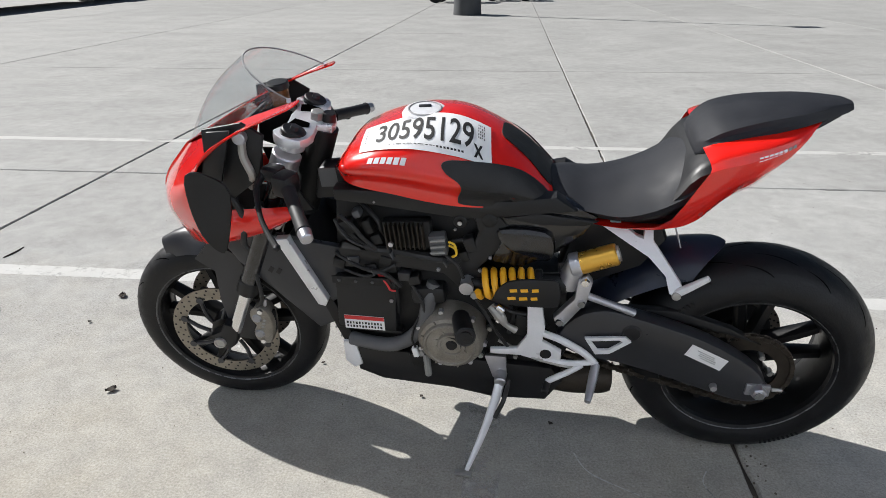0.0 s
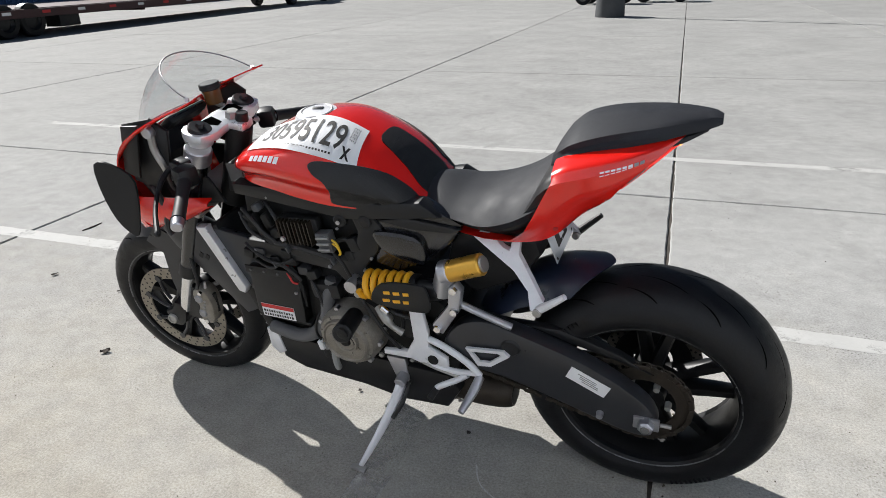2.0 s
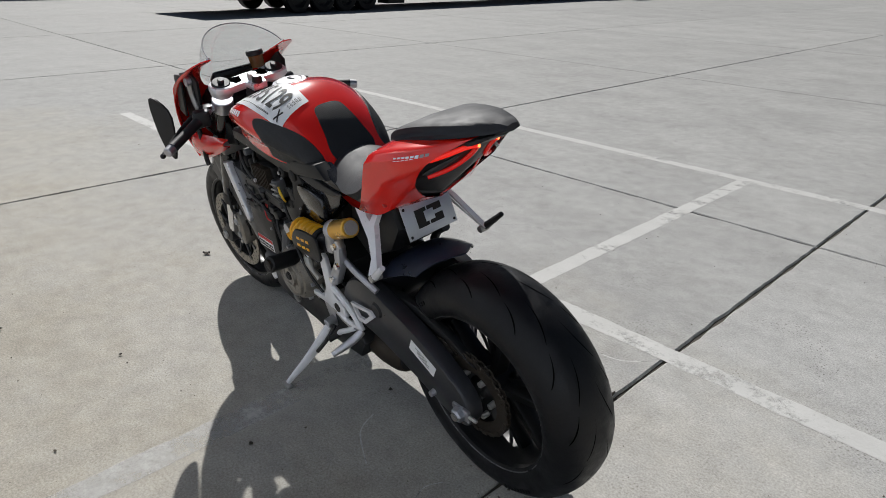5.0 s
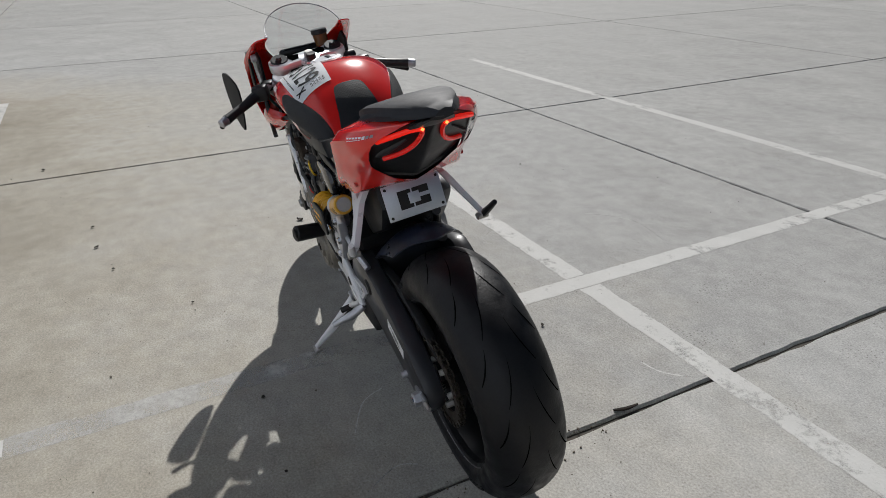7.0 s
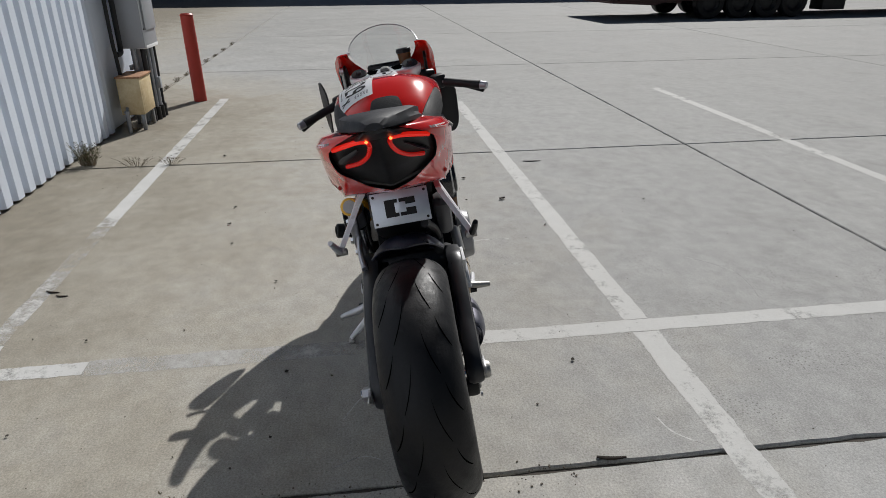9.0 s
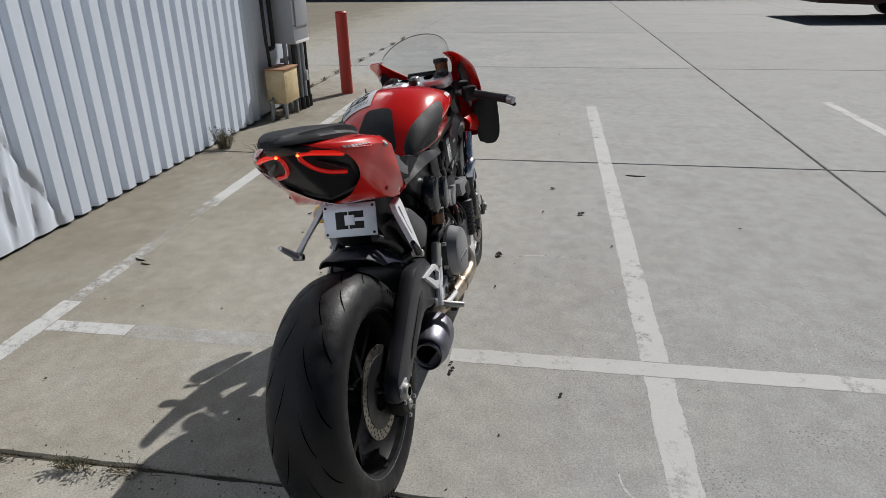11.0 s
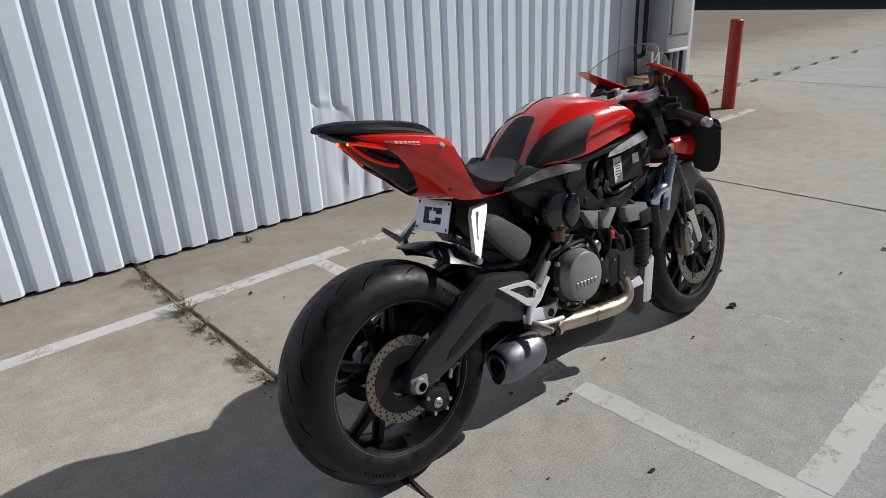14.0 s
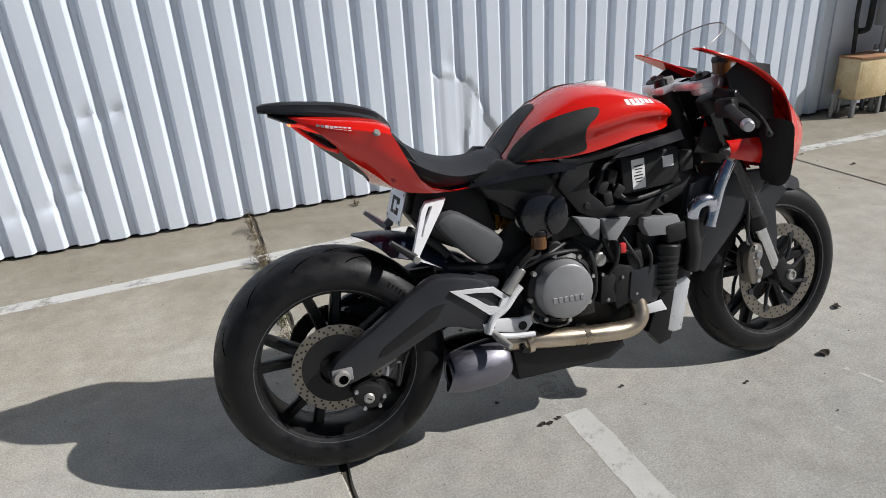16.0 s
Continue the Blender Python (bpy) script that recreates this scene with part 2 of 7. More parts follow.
M_RUBBER = mat("tyre_rubber", (0.0072, 0.0074, 0.0086), 0.48, 0, 0.45, 26, 160, 0.25, None, 0, 0.16, 0.3)
# paler than the rim: the light its edge catches, put into the colour
M_LIP = mat("rim_edge_highlight", (0.10, 0.101, 0.106), 0.3, 0.4, 0.3, 20, 200, 0.1)
# black plastic; the blue is the sky's sheen mixed into its colour
M_MUD = mat("sky_sheen_mudguard", (0.012, 0.018, 0.036), 0.34, 0, 0.2, 12, 220, 0.05, spec=0.5)
M_HEAT = mat("grey_heat_shield", (0.075, 0.077, 0.082), 0.5, 0, 0.15, 12, 300, 0.1)
M_SEAT = mat("grained_black_vinyl", (0.0175, 0.0188, 0.0235), 0.62, 0, 0.15, 14, 420, 0.22, spec=0.3)
M_GRIP = mat("tank_grip_rubber", (0.011, 0.011, 0.012), 0.6, 0, 0.2, 20, 500, 0.5)
def honeycomb(m, scale):
    nt = m.node_tree
    b = nt.nodes["Principled BSDF"]
    tc = nt.nodes.new("ShaderNodeTexCoord")
    vo = nt.nodes.new("ShaderNodeTexVoronoi")
    vo.feature = "DISTANCE_TO_EDGE"
    vo.inputs["Scale"].default_value, vo.inputs["Randomness"].default_value = scale, 0.25
    nt.links.new(tc.outputs["Object"], vo.inputs["Vector"])
    bp = nt.nodes.new("ShaderNodeBump")
    bp.inputs["Strength"].default_value, bp.inputs["Distance"].default_value = 0.8, 0.0009
    nt.links.new(vo.outputs["Distance"], bp.inputs["Height"])
    nt.links.new(bp.outputs[0], b.inputs["Normal"])


honeycomb(M_GRIP, 230.0)
M_ALU = mat("cast_aluminium", (0.5, 0.5, 0.53), 0.4, 0.85, 0.1, 24, 260, 0.12)
M_ALUD = mat("dull_cast_alloy", (0.42, 0.41, 0.39), 0.5, 0.7, 0.12, 24, 260, 0.25)
M_CASE = mat("stained_casting", (0.27, 0.252, 0.222), 0.52, 0.5, 0.2, 20, 240, 0.3, (0.17, 0.15, 0.125))
M_SILVER = mat("silver_paint", (0.74, 0.74, 0.76), 0.35, 0.1, 0.06, 14, 200, 0.04)
M_CAST = mat("pale_cast_metal", (0.27, 0.272, 0.285), 0.42, 0.15, 0.1, 18, 260, 0.12)
M_CLUTCH = mat("grey_engine_cover", (0.27, 0.27, 0.28), 0.42, 0.3, 0.1, 18, 260, 0.15)
M_CHROME = mat("bright_steel", (0.75, 0.75, 0.76), 0.14, 1.0, 0.05)
M_DISC = mat("drilled_steel", (0.26, 0.238, 0.205), 0.38, 0.95, 0.18, 30, 220, 0.1, aniso=(1, 1, 1))
M_GOLD = mat("gold_anodised", (0.75, 0.42, 0.07), 0.3, 0.75, 0.08)
M_SPRING = mat("yellow_spring", (0.85, 0.42, 0.02), 0.35, 0, 0.06)
M_EXH = mat("heat_tinted_steel", (0.6, 0.52, 0.42), 0.34, 0.95, 0.12, 8, 120, 0.05, (0.45, 0.36, 0.26))
M_MUFF = mat("brushed_muffler", (0.22, 0.216, 0.25), 0.46, 0.95, 0.12, 10, 160, 0.05, aniso=(1, 12, 12))
M_PIPE = mat("bright_cooling_pipe", (0.66, 0.69, 0.78), 0.2, 1.0, 0.08, 20, 200, 0.04)
M_YOKE = mat("machined_silver", (0.70, 0.71, 0.74), 0.34, 0.55, 0.08, 20, 240, 0.06)
M_PLATE = mat("dull_plate_metal", (0.60, 0.63, 0.68), 0.4, 0.7, 0.06, 18, 200, 0.05)
M_HOSE = mat("black_hose", (0.012, 0.012, 0.013), 0.55)
M_HOSEG = mat("grey_sleeve", (0.10, 0.10, 0.104), 0.6, 0, 0.12, 20, 300, 0.3)
M_CHAIN = mat("oily_chain", (0.045, 0.036, 0.028), 0.55, 0.6, 0.3, 60, 300, 0.2)
M_LABEL = mat("white_label", (0.8, 0.8, 0.8), 0.45, 0, 0.02)
M_INK = mat("black_print", (0.01, 0.01, 0.01), 0.7)
# black without sheen: the shade inside grooves and bores, given as colour
M_CUT = mat("hollow_shade_black", (0.002, 0.002, 0.002), 1.0, spec=0.0)
M_REDINK = mat("red_print", (0.55, 0.03, 0.03), 0.6)
M_WHITE = mat("white_print", (0.82, 0.82, 0.82), 0.45, 0, 0.02)
M_AMBER = mat("amber_fluid", (0.14, 0.06, 0.02), 0.25)
M_YELLOWW = mat("yellow_wire", (0.7, 0.45, 0.03), 0.5)
M_PLUG = mat("pale_connector", (0.26, 0.26, 0.25), 0.55)
M_LED = glow("tail_led", (0.9, 0.02, 0.01), 0.5)
M_HOT = glow("tail_led_point", (1.0, 0.12, 0.03), 6.0)
M_LENS = glow("red_lens", (0.7, 0.014, 0.01), 0.22)
M_SCREEN = clear("clear_windscreen", (0.93, 0.95, 0.96), 0.03, 0.07)
M_WEED = mat("dry_weed", (0.165, 0.135, 0.085), 0.9, 0, 0.4, 30)
M_WEEDG = mat("green_weed", (0.09, 0.11, 0.035), 0.9, 0, 0.3, 30)
M_GRIT = mat("brown_grit", (0.13, 0.11, 0.085), 0.9, 0, 0.4, 60)
M_LEAF = mat("dead_leaf", (0.03, 0.022, 0.016), 0.9, 0, 0.3, 60)
M_FAR = mat("blue_grey_siding", (0.12, 0.2, 0.38), 0.6, 0, 0.06, 0.6, 20, 0, space="World")
M_FARDOOR = mat("pale_roll_door", (0.42, 0.47, 0.55), 0.55, 0, 0.05, 1.0, 20)
M_FARTRIM = mat("dark_red_trim", (0.14, 0.07, 0.08), 0.6)
M_TRAILER = mat("maroon_steel", (0.055, 0.022, 0.024), 0.5, 0.2, 0.2)
M_PEDESTAL = mat("dark_concrete", (0.1, 0.105, 0.11), 0.85, 0, 0.2, 6, 80, 0.4)
M_POLE = mat("bronze_pole", (0.06, 0.055, 0.05), 0.5, 0.4)


# ---- shape helpers ----
def part(name, bm, material, parent=None, label="", smooth=True, angle=35):
    bmesh.ops.recalc_face_normals(bm, faces=bm.faces)
    me = bpy.data.meshes.new(name)
    bm.to_mesh(me)
    bm.free()
    me.materials.append(material)
    if smooth:
        me.shade_smooth()
        me.set_sharp_from_angle(angle=radians(angle))
    ob = new(name, me)
    ob.parent = parent
    if label:
        ob["label"] = label
    return ob


def empty(name, m, label, category, group="", kind=""):
    ob = new(name)
    ob.empty_display_size = 0.05
    ob.matrix_world = m
    return tagged(ob, label, category, group, kind)


def curve1(xs, ys, x):
    """A smooth curve through the given stations."""
    xs, ys = list(xs), list(ys)
    if xs[0] > xs[-1]:
        xs, ys = xs[::-1], ys[::-1]
    x = min(max(x, xs[0]), xs[-1])
    i = max(k for k in range(len(xs) - 1) if xs[k] <= x + 1e-12)
    h = xs[i + 1] - xs[i]
    t = (x - xs[i]) / h
    def slope(k):
        a, b = max(k - 1, 0), min(k + 1, len(xs) - 1)
        return (ys[b] - ys[a]) / (xs[b] - xs[a])
    a, b = slope(i) * h, slope(i + 1) * h
    return (2 * t**3 - 3 * t**2 + 1) * ys[i] + (t**3 - 2 * t**2 + t) * a + (3 * t**2 - 2 * t**3) * ys[i + 1] + (t**3 - t**2) * b


def smooth_path(pts, n=6, closed=False):
    P = [Vector(p) for p in pts]
    if len(P) < 3:
        return P
    out, k = [], len(P)
    for i in range(k if closed else k - 1):
        if closed:
            a, b, c, d = P[i - 1], P[i], P[(i + 1) % k], P[(i + 2) % k]
        else:
            a, b, c, d = P[max(i - 1, 0)], P[i], P[i + 1], P[min(i + 2, k - 1)]
        for j in range(n):
            t = j / n
            out.append(0.5 * ((2 * b) + (c - a) * t + (2 * a - 5 * b + 4 * c - d) * t * t + (3 * b - a - 3 * c + d) * t**3))
    if not closed:
        out.append(P[-1])
    return out


def rings(bm, secs, caps=True, closed=True):
    vs = [[bm.verts.new(p) for p in s] for s in secs]
    n = len(vs[0])
    for a, b in zip(vs, vs[1:]):
        for i in range(n if closed else n - 1):
            j = (i + 1) % n
            bm.faces.new((a[i], a[j], b[j], b[i]))
    if caps and closed:
        bm.faces.new(vs[0])
        bm.faces.new(vs[-1][::-1])
    return vs


def tube(pts, r, seg=10, n=6, bm=None, closed=False, flat=1.0):
    bm = bm or bmesh.new()
    P = smooth_path(pts, n, closed)
    R = r if isinstance(r, (list, tuple)) else None
    secs, last = [], None
    for i, p in enumerate(P):
        t = (P[(i + 1) % len(P)] - P[i - 1]) if closed else (P[min(i + 1, len(P) - 1)] - P[max(i - 1, 0)])
        t.normalize()
        if last is None:
            u = t.orthogonal().normalized()
        else:
            u = (last - t * last.dot(t)).normalized()
        last = u
        w = t.cross(u)
        rad = curve1([k / (len(R) - 1) for k in range(len(R))], R, i / (len(P) - 1)) if R else r
        secs.append([p + rad * (math.cos(6.2832 * k / seg) * u + flat * math.sin(6.2832 * k / seg) * w) for k in range(seg)])
    if closed:
        secs.append(secs[0])
        rings(bm, secs, False)
        bmesh.ops.remove_doubles(bm, verts=bm.verts, dist=1e-5)
    else:
        rings(bm, secs)
    return bm


def cyl(p0, p1, r0, r1=None, seg=20, bm=None, bevel=0.0):
    bm = bm or bmesh.new()
    p0, p1 = Vector(p0), Vector(p1)
    r1 = r0 if r1 is None else r1
    t = (p1 - p0).normalized()
    u = t.orthogonal().normalized()
    w = t.cross(u)
    L = (p1 - p0).length
    st = [(0, r0), (L, r1)] if not bevel else [(0, r0 - bevel), (bevel, r0), (L - bevel, r1), (L, r1 - bevel)]
    rings(bm, [[p0 + t * s + r * (math.cos(6.2832 * k / seg) * u + math.sin(6.2832 * k / seg) * w) for k in range(seg)] for s, r in st])
    return bm


def lathe(profile, c=(0, 0, 0), seg=48, bm=None, closed=False):
    """Turns a profile of (radius, y) about the y axis through c."""
    bm = bm or bmesh.new()
    pr = list(profile) + ([profile[0]] if closed else [])
    secs = [[Vector(c) + Vector((r * math.cos(6.2832 * k / seg), y, r * math.sin(6.2832 * k / seg))) for k in range(seg)] for r, y in pr]
    rings(bm, secs, not closed)
    if closed:
        bmesh.ops.remove_doubles(bm, verts=bm.verts, dist=1e-5)
    return bm


def box(c, size, rot=(0, 0, 0), bevel=0.004, bm=None, segs=2):
    b2 = bmesh.new()
    bmesh.ops.create_cube(b2, size=1)
    bmesh.ops.scale(b2, vec=size, verts=b2.verts)
    if bevel:
        bmesh.ops.bevel(b2, geom=b2.edges[:], offset=min(bevel, min(size) * 0.45), segments=segs, affect="EDGES", profile=0.5)
    bmesh.ops.transform(b2, matrix=pose(*c, *rot), verts=b2.verts)
    return merge(bm, b2)


def merge(bm, b2):
    if bm is None:
        return b2
    vm = [bm.verts.new(v.co) for v in b2.verts]
    b2.verts.index_update()
    for f in b2.faces:
        try:
            bm.faces.new([vm[v.index] for v in f.verts])
        except ValueError:
            pass
    b2.free()
    return bm


def prism(poly, y0, y1, bevel=0.004, round_n=0, bm=None):
    """A plate with the outline poly, in x and z, between y0 and y1, with eased edges. y may be a function of x and z."""
    pts = [(p[0], p[1]) for p in poly]
    if round_n:
        pts = [(p.x, p.z) for p in smooth_path([(a, 0, b) for a, b in pts], round_n, True)]
    b2 = bmesh.new()
    fy0 = y0 if callable(y0) else (lambda x, z: y0)
    fy1 = y1 if callable(y1) else (lambda x, z: y1)
    A = [b2.verts.new((x, fy0(x, z), z)) for x, z in pts]
    C = [b2.verts.new((x, fy1(x, z), z)) for x, z in pts]
    n = len(pts)
    b2.faces.new(A)
    b2.faces.new(C[::-1])
    for i in range(n):
        b2.faces.new((A[i], A[(i + 1) % n], C[(i + 1) % n], C[i]))
    bmesh.ops.recalc_face_normals(b2, faces=b2.faces)
    if bevel and not callable(y0):
        rim = [e for e in b2.edges if len(e.link_faces) == 2 and e.calc_face_angle(0) > 0.6 and any(len(f.verts) > 4 or n <= 4 for f in e.link_faces)]
        bmesh.ops.bevel(b2, geom=rim, offset=bevel, segments=2, affect="EDGES", profile=0.5, clamp_overlap=True)
    return merge(bm, b2)


def plate_with_hole(outer, inner, y0, y1, bm=None):
    """A flat frame between an outer and an inner outline of the same number of points."""
    b2 = bmesh.new()
    n = len(outer)
    vs = [[b2.verts.new((x, y, z)) for x, z in o] for o, y in ((outer, y0), (inner, y0), (inner, y1), (outer, y1))]
    for a in range(4):
        p, q = vs[a], vs[(a + 1) % 4]
        for i in range(n):
            b2.faces.new((p[i], p[(i + 1) % n], q[(i + 1) % n], q[i]))
    bmesh.ops.recalc_face_normals(b2, faces=b2.faces)
    return merge(bm, b2)


def sheet(rows, thick=0.003, bm=None):
    """A curved sheet through rows of points; its thickness lies behind them, along the skin's own normals."""
    b2 = bmesh.new()
    G = [[Vector(p) for p in r] for r in rows]
    nr, nc = len(G), len(G[0])
    def quads(vs):
        for i in range(nr - 1):
            for k in range(nc - 1):
                b2.faces.new((vs[i][k], vs[i][k + 1], vs[i + 1][k + 1], vs[i + 1][k]))
    top = [[b2.verts.new(p) for p in r] for r in G]
    quads(top)
    if thick:
        low = []
        for i in range(nr):
            out = []
            for k in range(nc):
                du = G[i][min(k + 1, nc - 1)] - G[i][max(k - 1, 0)]
                dv = G[min(i + 1, nr - 1)][k] - G[max(i - 1, 0)][k]
                n = du.cross(dv)
                out.append(b2.verts.new(G[i][k] - (n.normalized() if n.length > 1e-10 else Vector((0, 0, 1))) * thick))
            low.append(out)
        quads(low)
        rim = lambda vs: vs[0] + [r[-1] for r in vs[1:]] + vs[-1][-2::-1] + [r[0] for r in vs[-2:0:-1]]
        a, b = rim(top), rim(low)
        for i in range(len(a)):
            b2.faces.new((a[i], a[(i + 1) % len(a)], b[(i + 1) % len(a)], b[i]))
    bmesh.ops.recalc_face_normals(b2, faces=b2.faces)
    return merge(bm, b2)


def bolts(spots, r=0.006, out=0.004, axis=(0, 1, 0), bm=None):
    bm = bm or bmesh.new()
    for p in spots:
        cyl(p, Vector(p) + Vector(axis) * out, r, r * 0.85, 6, bm)
    return bm


def text_flat(body, size):
    """Outlines of a line of text as flat faces: vertices (x, y) and faces."""
    cu = bpy.data.curves.new("text", "FONT")
    cu.body, cu.size, cu.resolution_u, cu.offset = body, size, 3, 0.012
    ob = bpy.data.objects.new("text", cu)
    scene.collection.objects.link(ob)
    me = bpy.data.meshes.new_from_object(ob.evaluated_get(bpy.context.evaluated_depsgraph_get()))
    out = [tuple(v.co[:2]) for v in me.vertices], [tuple(p.vertices) for p in me.polygons]
    bpy.data.objects.remove(ob)
    bpy.data.curves.remove(cu)
    bpy.data.meshes.remove(me)
    return out


# ---- setting: ground, joints, lines ----
XJ = [-54.0, -44.9, -35.5, -26.0, -21.3, -16.6, -11.85, -7.03, -2.362, 1.027, 4.4, 7.8, 12.5, 17.2, 26.0]
YJ = [-9.6, -4.8, -0.16, 4.626, 9.35, 14.3, 19.1, 23.9, 28.7, 33.5, 38.3, 47.9, 60.0]

gm = bmesh.new()
bmesh.ops.create_grid(gm, x_segments=2, y_segments=2, size=900)
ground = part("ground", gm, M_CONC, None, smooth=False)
ground.location.z = -0.06
tagged(ground, "pale weathered concrete yard with joints and parking lines", "ground", kind="structure")
fb = bmesh.new()
bmesh.ops.create_grid(fb, x_segments=1, y_segments=1, size=0.5)
bmesh.ops.transform(fb, matrix=Matrix.Translation((-14, 25.2, 0)) @ Matrix.Diagonal((80, 69.6, 1, 1)), verts=fb.verts)
filler = part("joint_filler", fb, M_FILL, ground, "dark dirt in the joints", False)
filler.location.z = 0.06 - 0.011


def slab(x0, x1, y0, y1, near):
    """One poured slab with slightly ragged, eased edges."""
    gap = 0.007
    x0, x1, y0, y1 = x0 + gap, x1 - gap, y0 + gap, y1 - gap
    per = []
    corners = [(x0, y0), (x1, y0), (x1, y1), (x0, y1)]
    for (ax, ay), (bx, by) in zip(corners, corners[1:] + corners[:1]):
        n = max(2, int(math.hypot(bx - ax, by - ay) / 0.045)) if near else 1
        for i in range(n):
            t = i / n
            x, y = ax + (bx - ax) * t, ay + (by - ay) * t
            if near and i:
                j = 0.006 * noise.noise((x * 9, y * 9, 3)) + 0.006 * max(0, noise.noise((x * 21, y * 21, 7)) - 0.1)
                wx, wy = ((0, 1), (-1, 0), (0, -1), (1, 0))[len(per) // n if False else corners.index((ax, ay))]
                x, y = x + wx * j, y + wy * j
            per.append((x, y))
    bm = bmesh.new()
    cx, cy = (x0 + x1) / 2, (y0 + y1) / 2
    e = 0.006 if near else 0.003
    def ring(inset, z):
        return [bm.verts.new((x + inset * (1 if x < cx else -1), y + inset * (1 if y < cy else -1), z)) for x, y in per]
    a, b, c = ring(0, -0.05), ring(0, -e), ring(e, 0)
    n = len(per)
    for p, q in ((a, b), (b, c)):
        for i in range(n):
            bm.faces.new((p[i], p[(i + 1) % n], q[(i + 1) % n], q[i]))
    bm.faces.new(c)
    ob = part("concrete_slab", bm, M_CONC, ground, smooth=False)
    ob.location.z = 0.06


for i in range(len(XJ) - 1):
    for j in range(len(YJ) - 1):
        near = XJ[i + 1] > -7.2 and XJ[i] < 4.5 and YJ[j + 1] > -1 and YJ[j] < 9.6
        slab(XJ[i], XJ[i + 1], YJ[j], YJ[j + 1], near)


def painted_line(x0, y0, x1, y1, w, material, label):
    """A painted stripe, a film of paint with ragged edges."""
    bm = bmesh.new()
    L = math.hypot(x1 - x0, y1 - y0)
    n = max(4, int(L / 0.014))
    ux, uy = (x1 - x0) / L, (y1 - y0) / L
    rows = []
    for i in range(n + 1):
        t = L * i / n
        jl, jr = (0.005 * noise.noise((x0 + t * 9, y0 * 5, k)) + 0.005 * noise.noise((x0 + t * 47, y0 * 5, k + 7)) for k in (1, 5))
        x, y = x0 + ux * t, y0 + uy * t
        rows.append([bm.verts.new((x - uy * (w / 2 + jl), y + ux * (w / 2 + jl), 0.0)), bm.verts.new((x + uy * (w / 2 + jr), y - ux * (w / 2 + jr), 0.0))])
    for a, b in zip(rows, rows[1:]):
        bm.faces.new((a[0], a[1], b[1], b[0]))
    ob = part("parking_line", bm, material, None, smooth=False)
    ob.location.z = 0.0008
    return tagged(ob, label, "parking line", "painted parking lines", "structure")


WHITE_LINE, OLD_LINE = "worn white parking line painted on the concrete", "faded white parking line on the concrete"
painted_line(-4.40, 3.11, 0.246, 3.115, 0.10, M_LINE, WHITE_LINE)
painted_line(0.346, 3.115, 6.5, 3.09, 0.10, M_LINE, WHITE_LINE)
painted_line(-4.84, 5.485, 6.5, 5.52, 0.09, M_LINE, WHITE_LINE)
painted_line(-4.98, 0.635, -1.15, 0.63, 0.09, M_LINE, WHITE_LINE)
painted_line(-1.15, 0.63, 0.1, 0.625, 0.08, M_LINE_OLD, OLD_LINE)
painted_line(0.1, 0.625, 6.5, 0.61, 0.09, M_LINE, WHITE_LINE)
painted_line(0.305, 0.675, 0.30, 1.03, 0.08, M_LINE, WHITE_LINE)
painted_line(0.303, 1.03, 0.30, 1.72, 0.10, M_LINE_GHOST, "nearly worn-off white parking line on the concrete")
painted_line(0.30, 1.72, 0.298, 2.36, 0.10, M_LINE_OLD, OLD_LINE)
painted_line(0.298, 2.36, 0.290, 5.45, 0.09, M_LINE, WHITE_LINE)

# ---- setting: the corrugated building ----
RIB, FACE, VALLEY = 0.1565, 0.062, 0.027


def rib_profile(x0, n):
    """The box rib sheet seen from above: points (x, y)."""
    out = []
    for k in range(n):
        x = x0 + k * RIB
        out += [(x, VALLEY), (x + 0.033, VALLEY), (x + 0.047, FACE - 0.0065), (x + 0.057, FACE), (x + 0.135, FACE), (x + 0.1535, VALLEY)]
    return out + [(x0 + n * RIB, VALLEY)]


def ease(v):
    v = min(1.0, max(0.0, v))
    return v * v * (3 - 2 * v)


def dent(x, y, z):
    """Where something ran into the sheet."""
    # small sharp kinks low on the ribs
    for cx, cz, sx, sz, depth in ((1.75, 0.70, 0.05, 0.035, 0.024), (1.61, 0.71, 0.045, 0.03, 0.02), (2.02, 0.26, 0.06, 0.035, 0.022), (1.89, 0.31, 0.05, 0.035, 0.024), (1.93, 0.42, 0.05, 0.05, 0.016), (2.2, 0.24, 0.06, 0.04, 0.018)):
        u, v = (x - cx) / sx, (z - cz + 0.3 * (x - cx)) / sz
        y -= depth * math.exp(-u * u - abs(v) ** 1.2)
    # two ribs pushed flat below a slanting fold
    top = 0.665 + (2.0 * (x + 0.42) if x < -0.42 else 0.25 * (x + 0.42))
    flat = ease((top - z) / 0.05) * ease((x + 0.74) / 0.06) * ease((-0.15 - x) / 0.05)
    crease = 0.007 * noise.noise((x * 11, z * 3.5, 9)) + 0.010 * max(0.0, 1 - abs(x + 0.37 + 0.12 * z) / 0.03) - 0.008 * max(0.0, 1 - abs(x + 0.50 + 0.2 * z) / 0.025)
    y += (0.047 + crease - y) * 0.86 * flat
    y -= 0.012 * math.exp(-((x + 0.30) / 0.05) ** 2 - ((z - 0.74) / 0.07) ** 2)
    return max(y, 0.013)


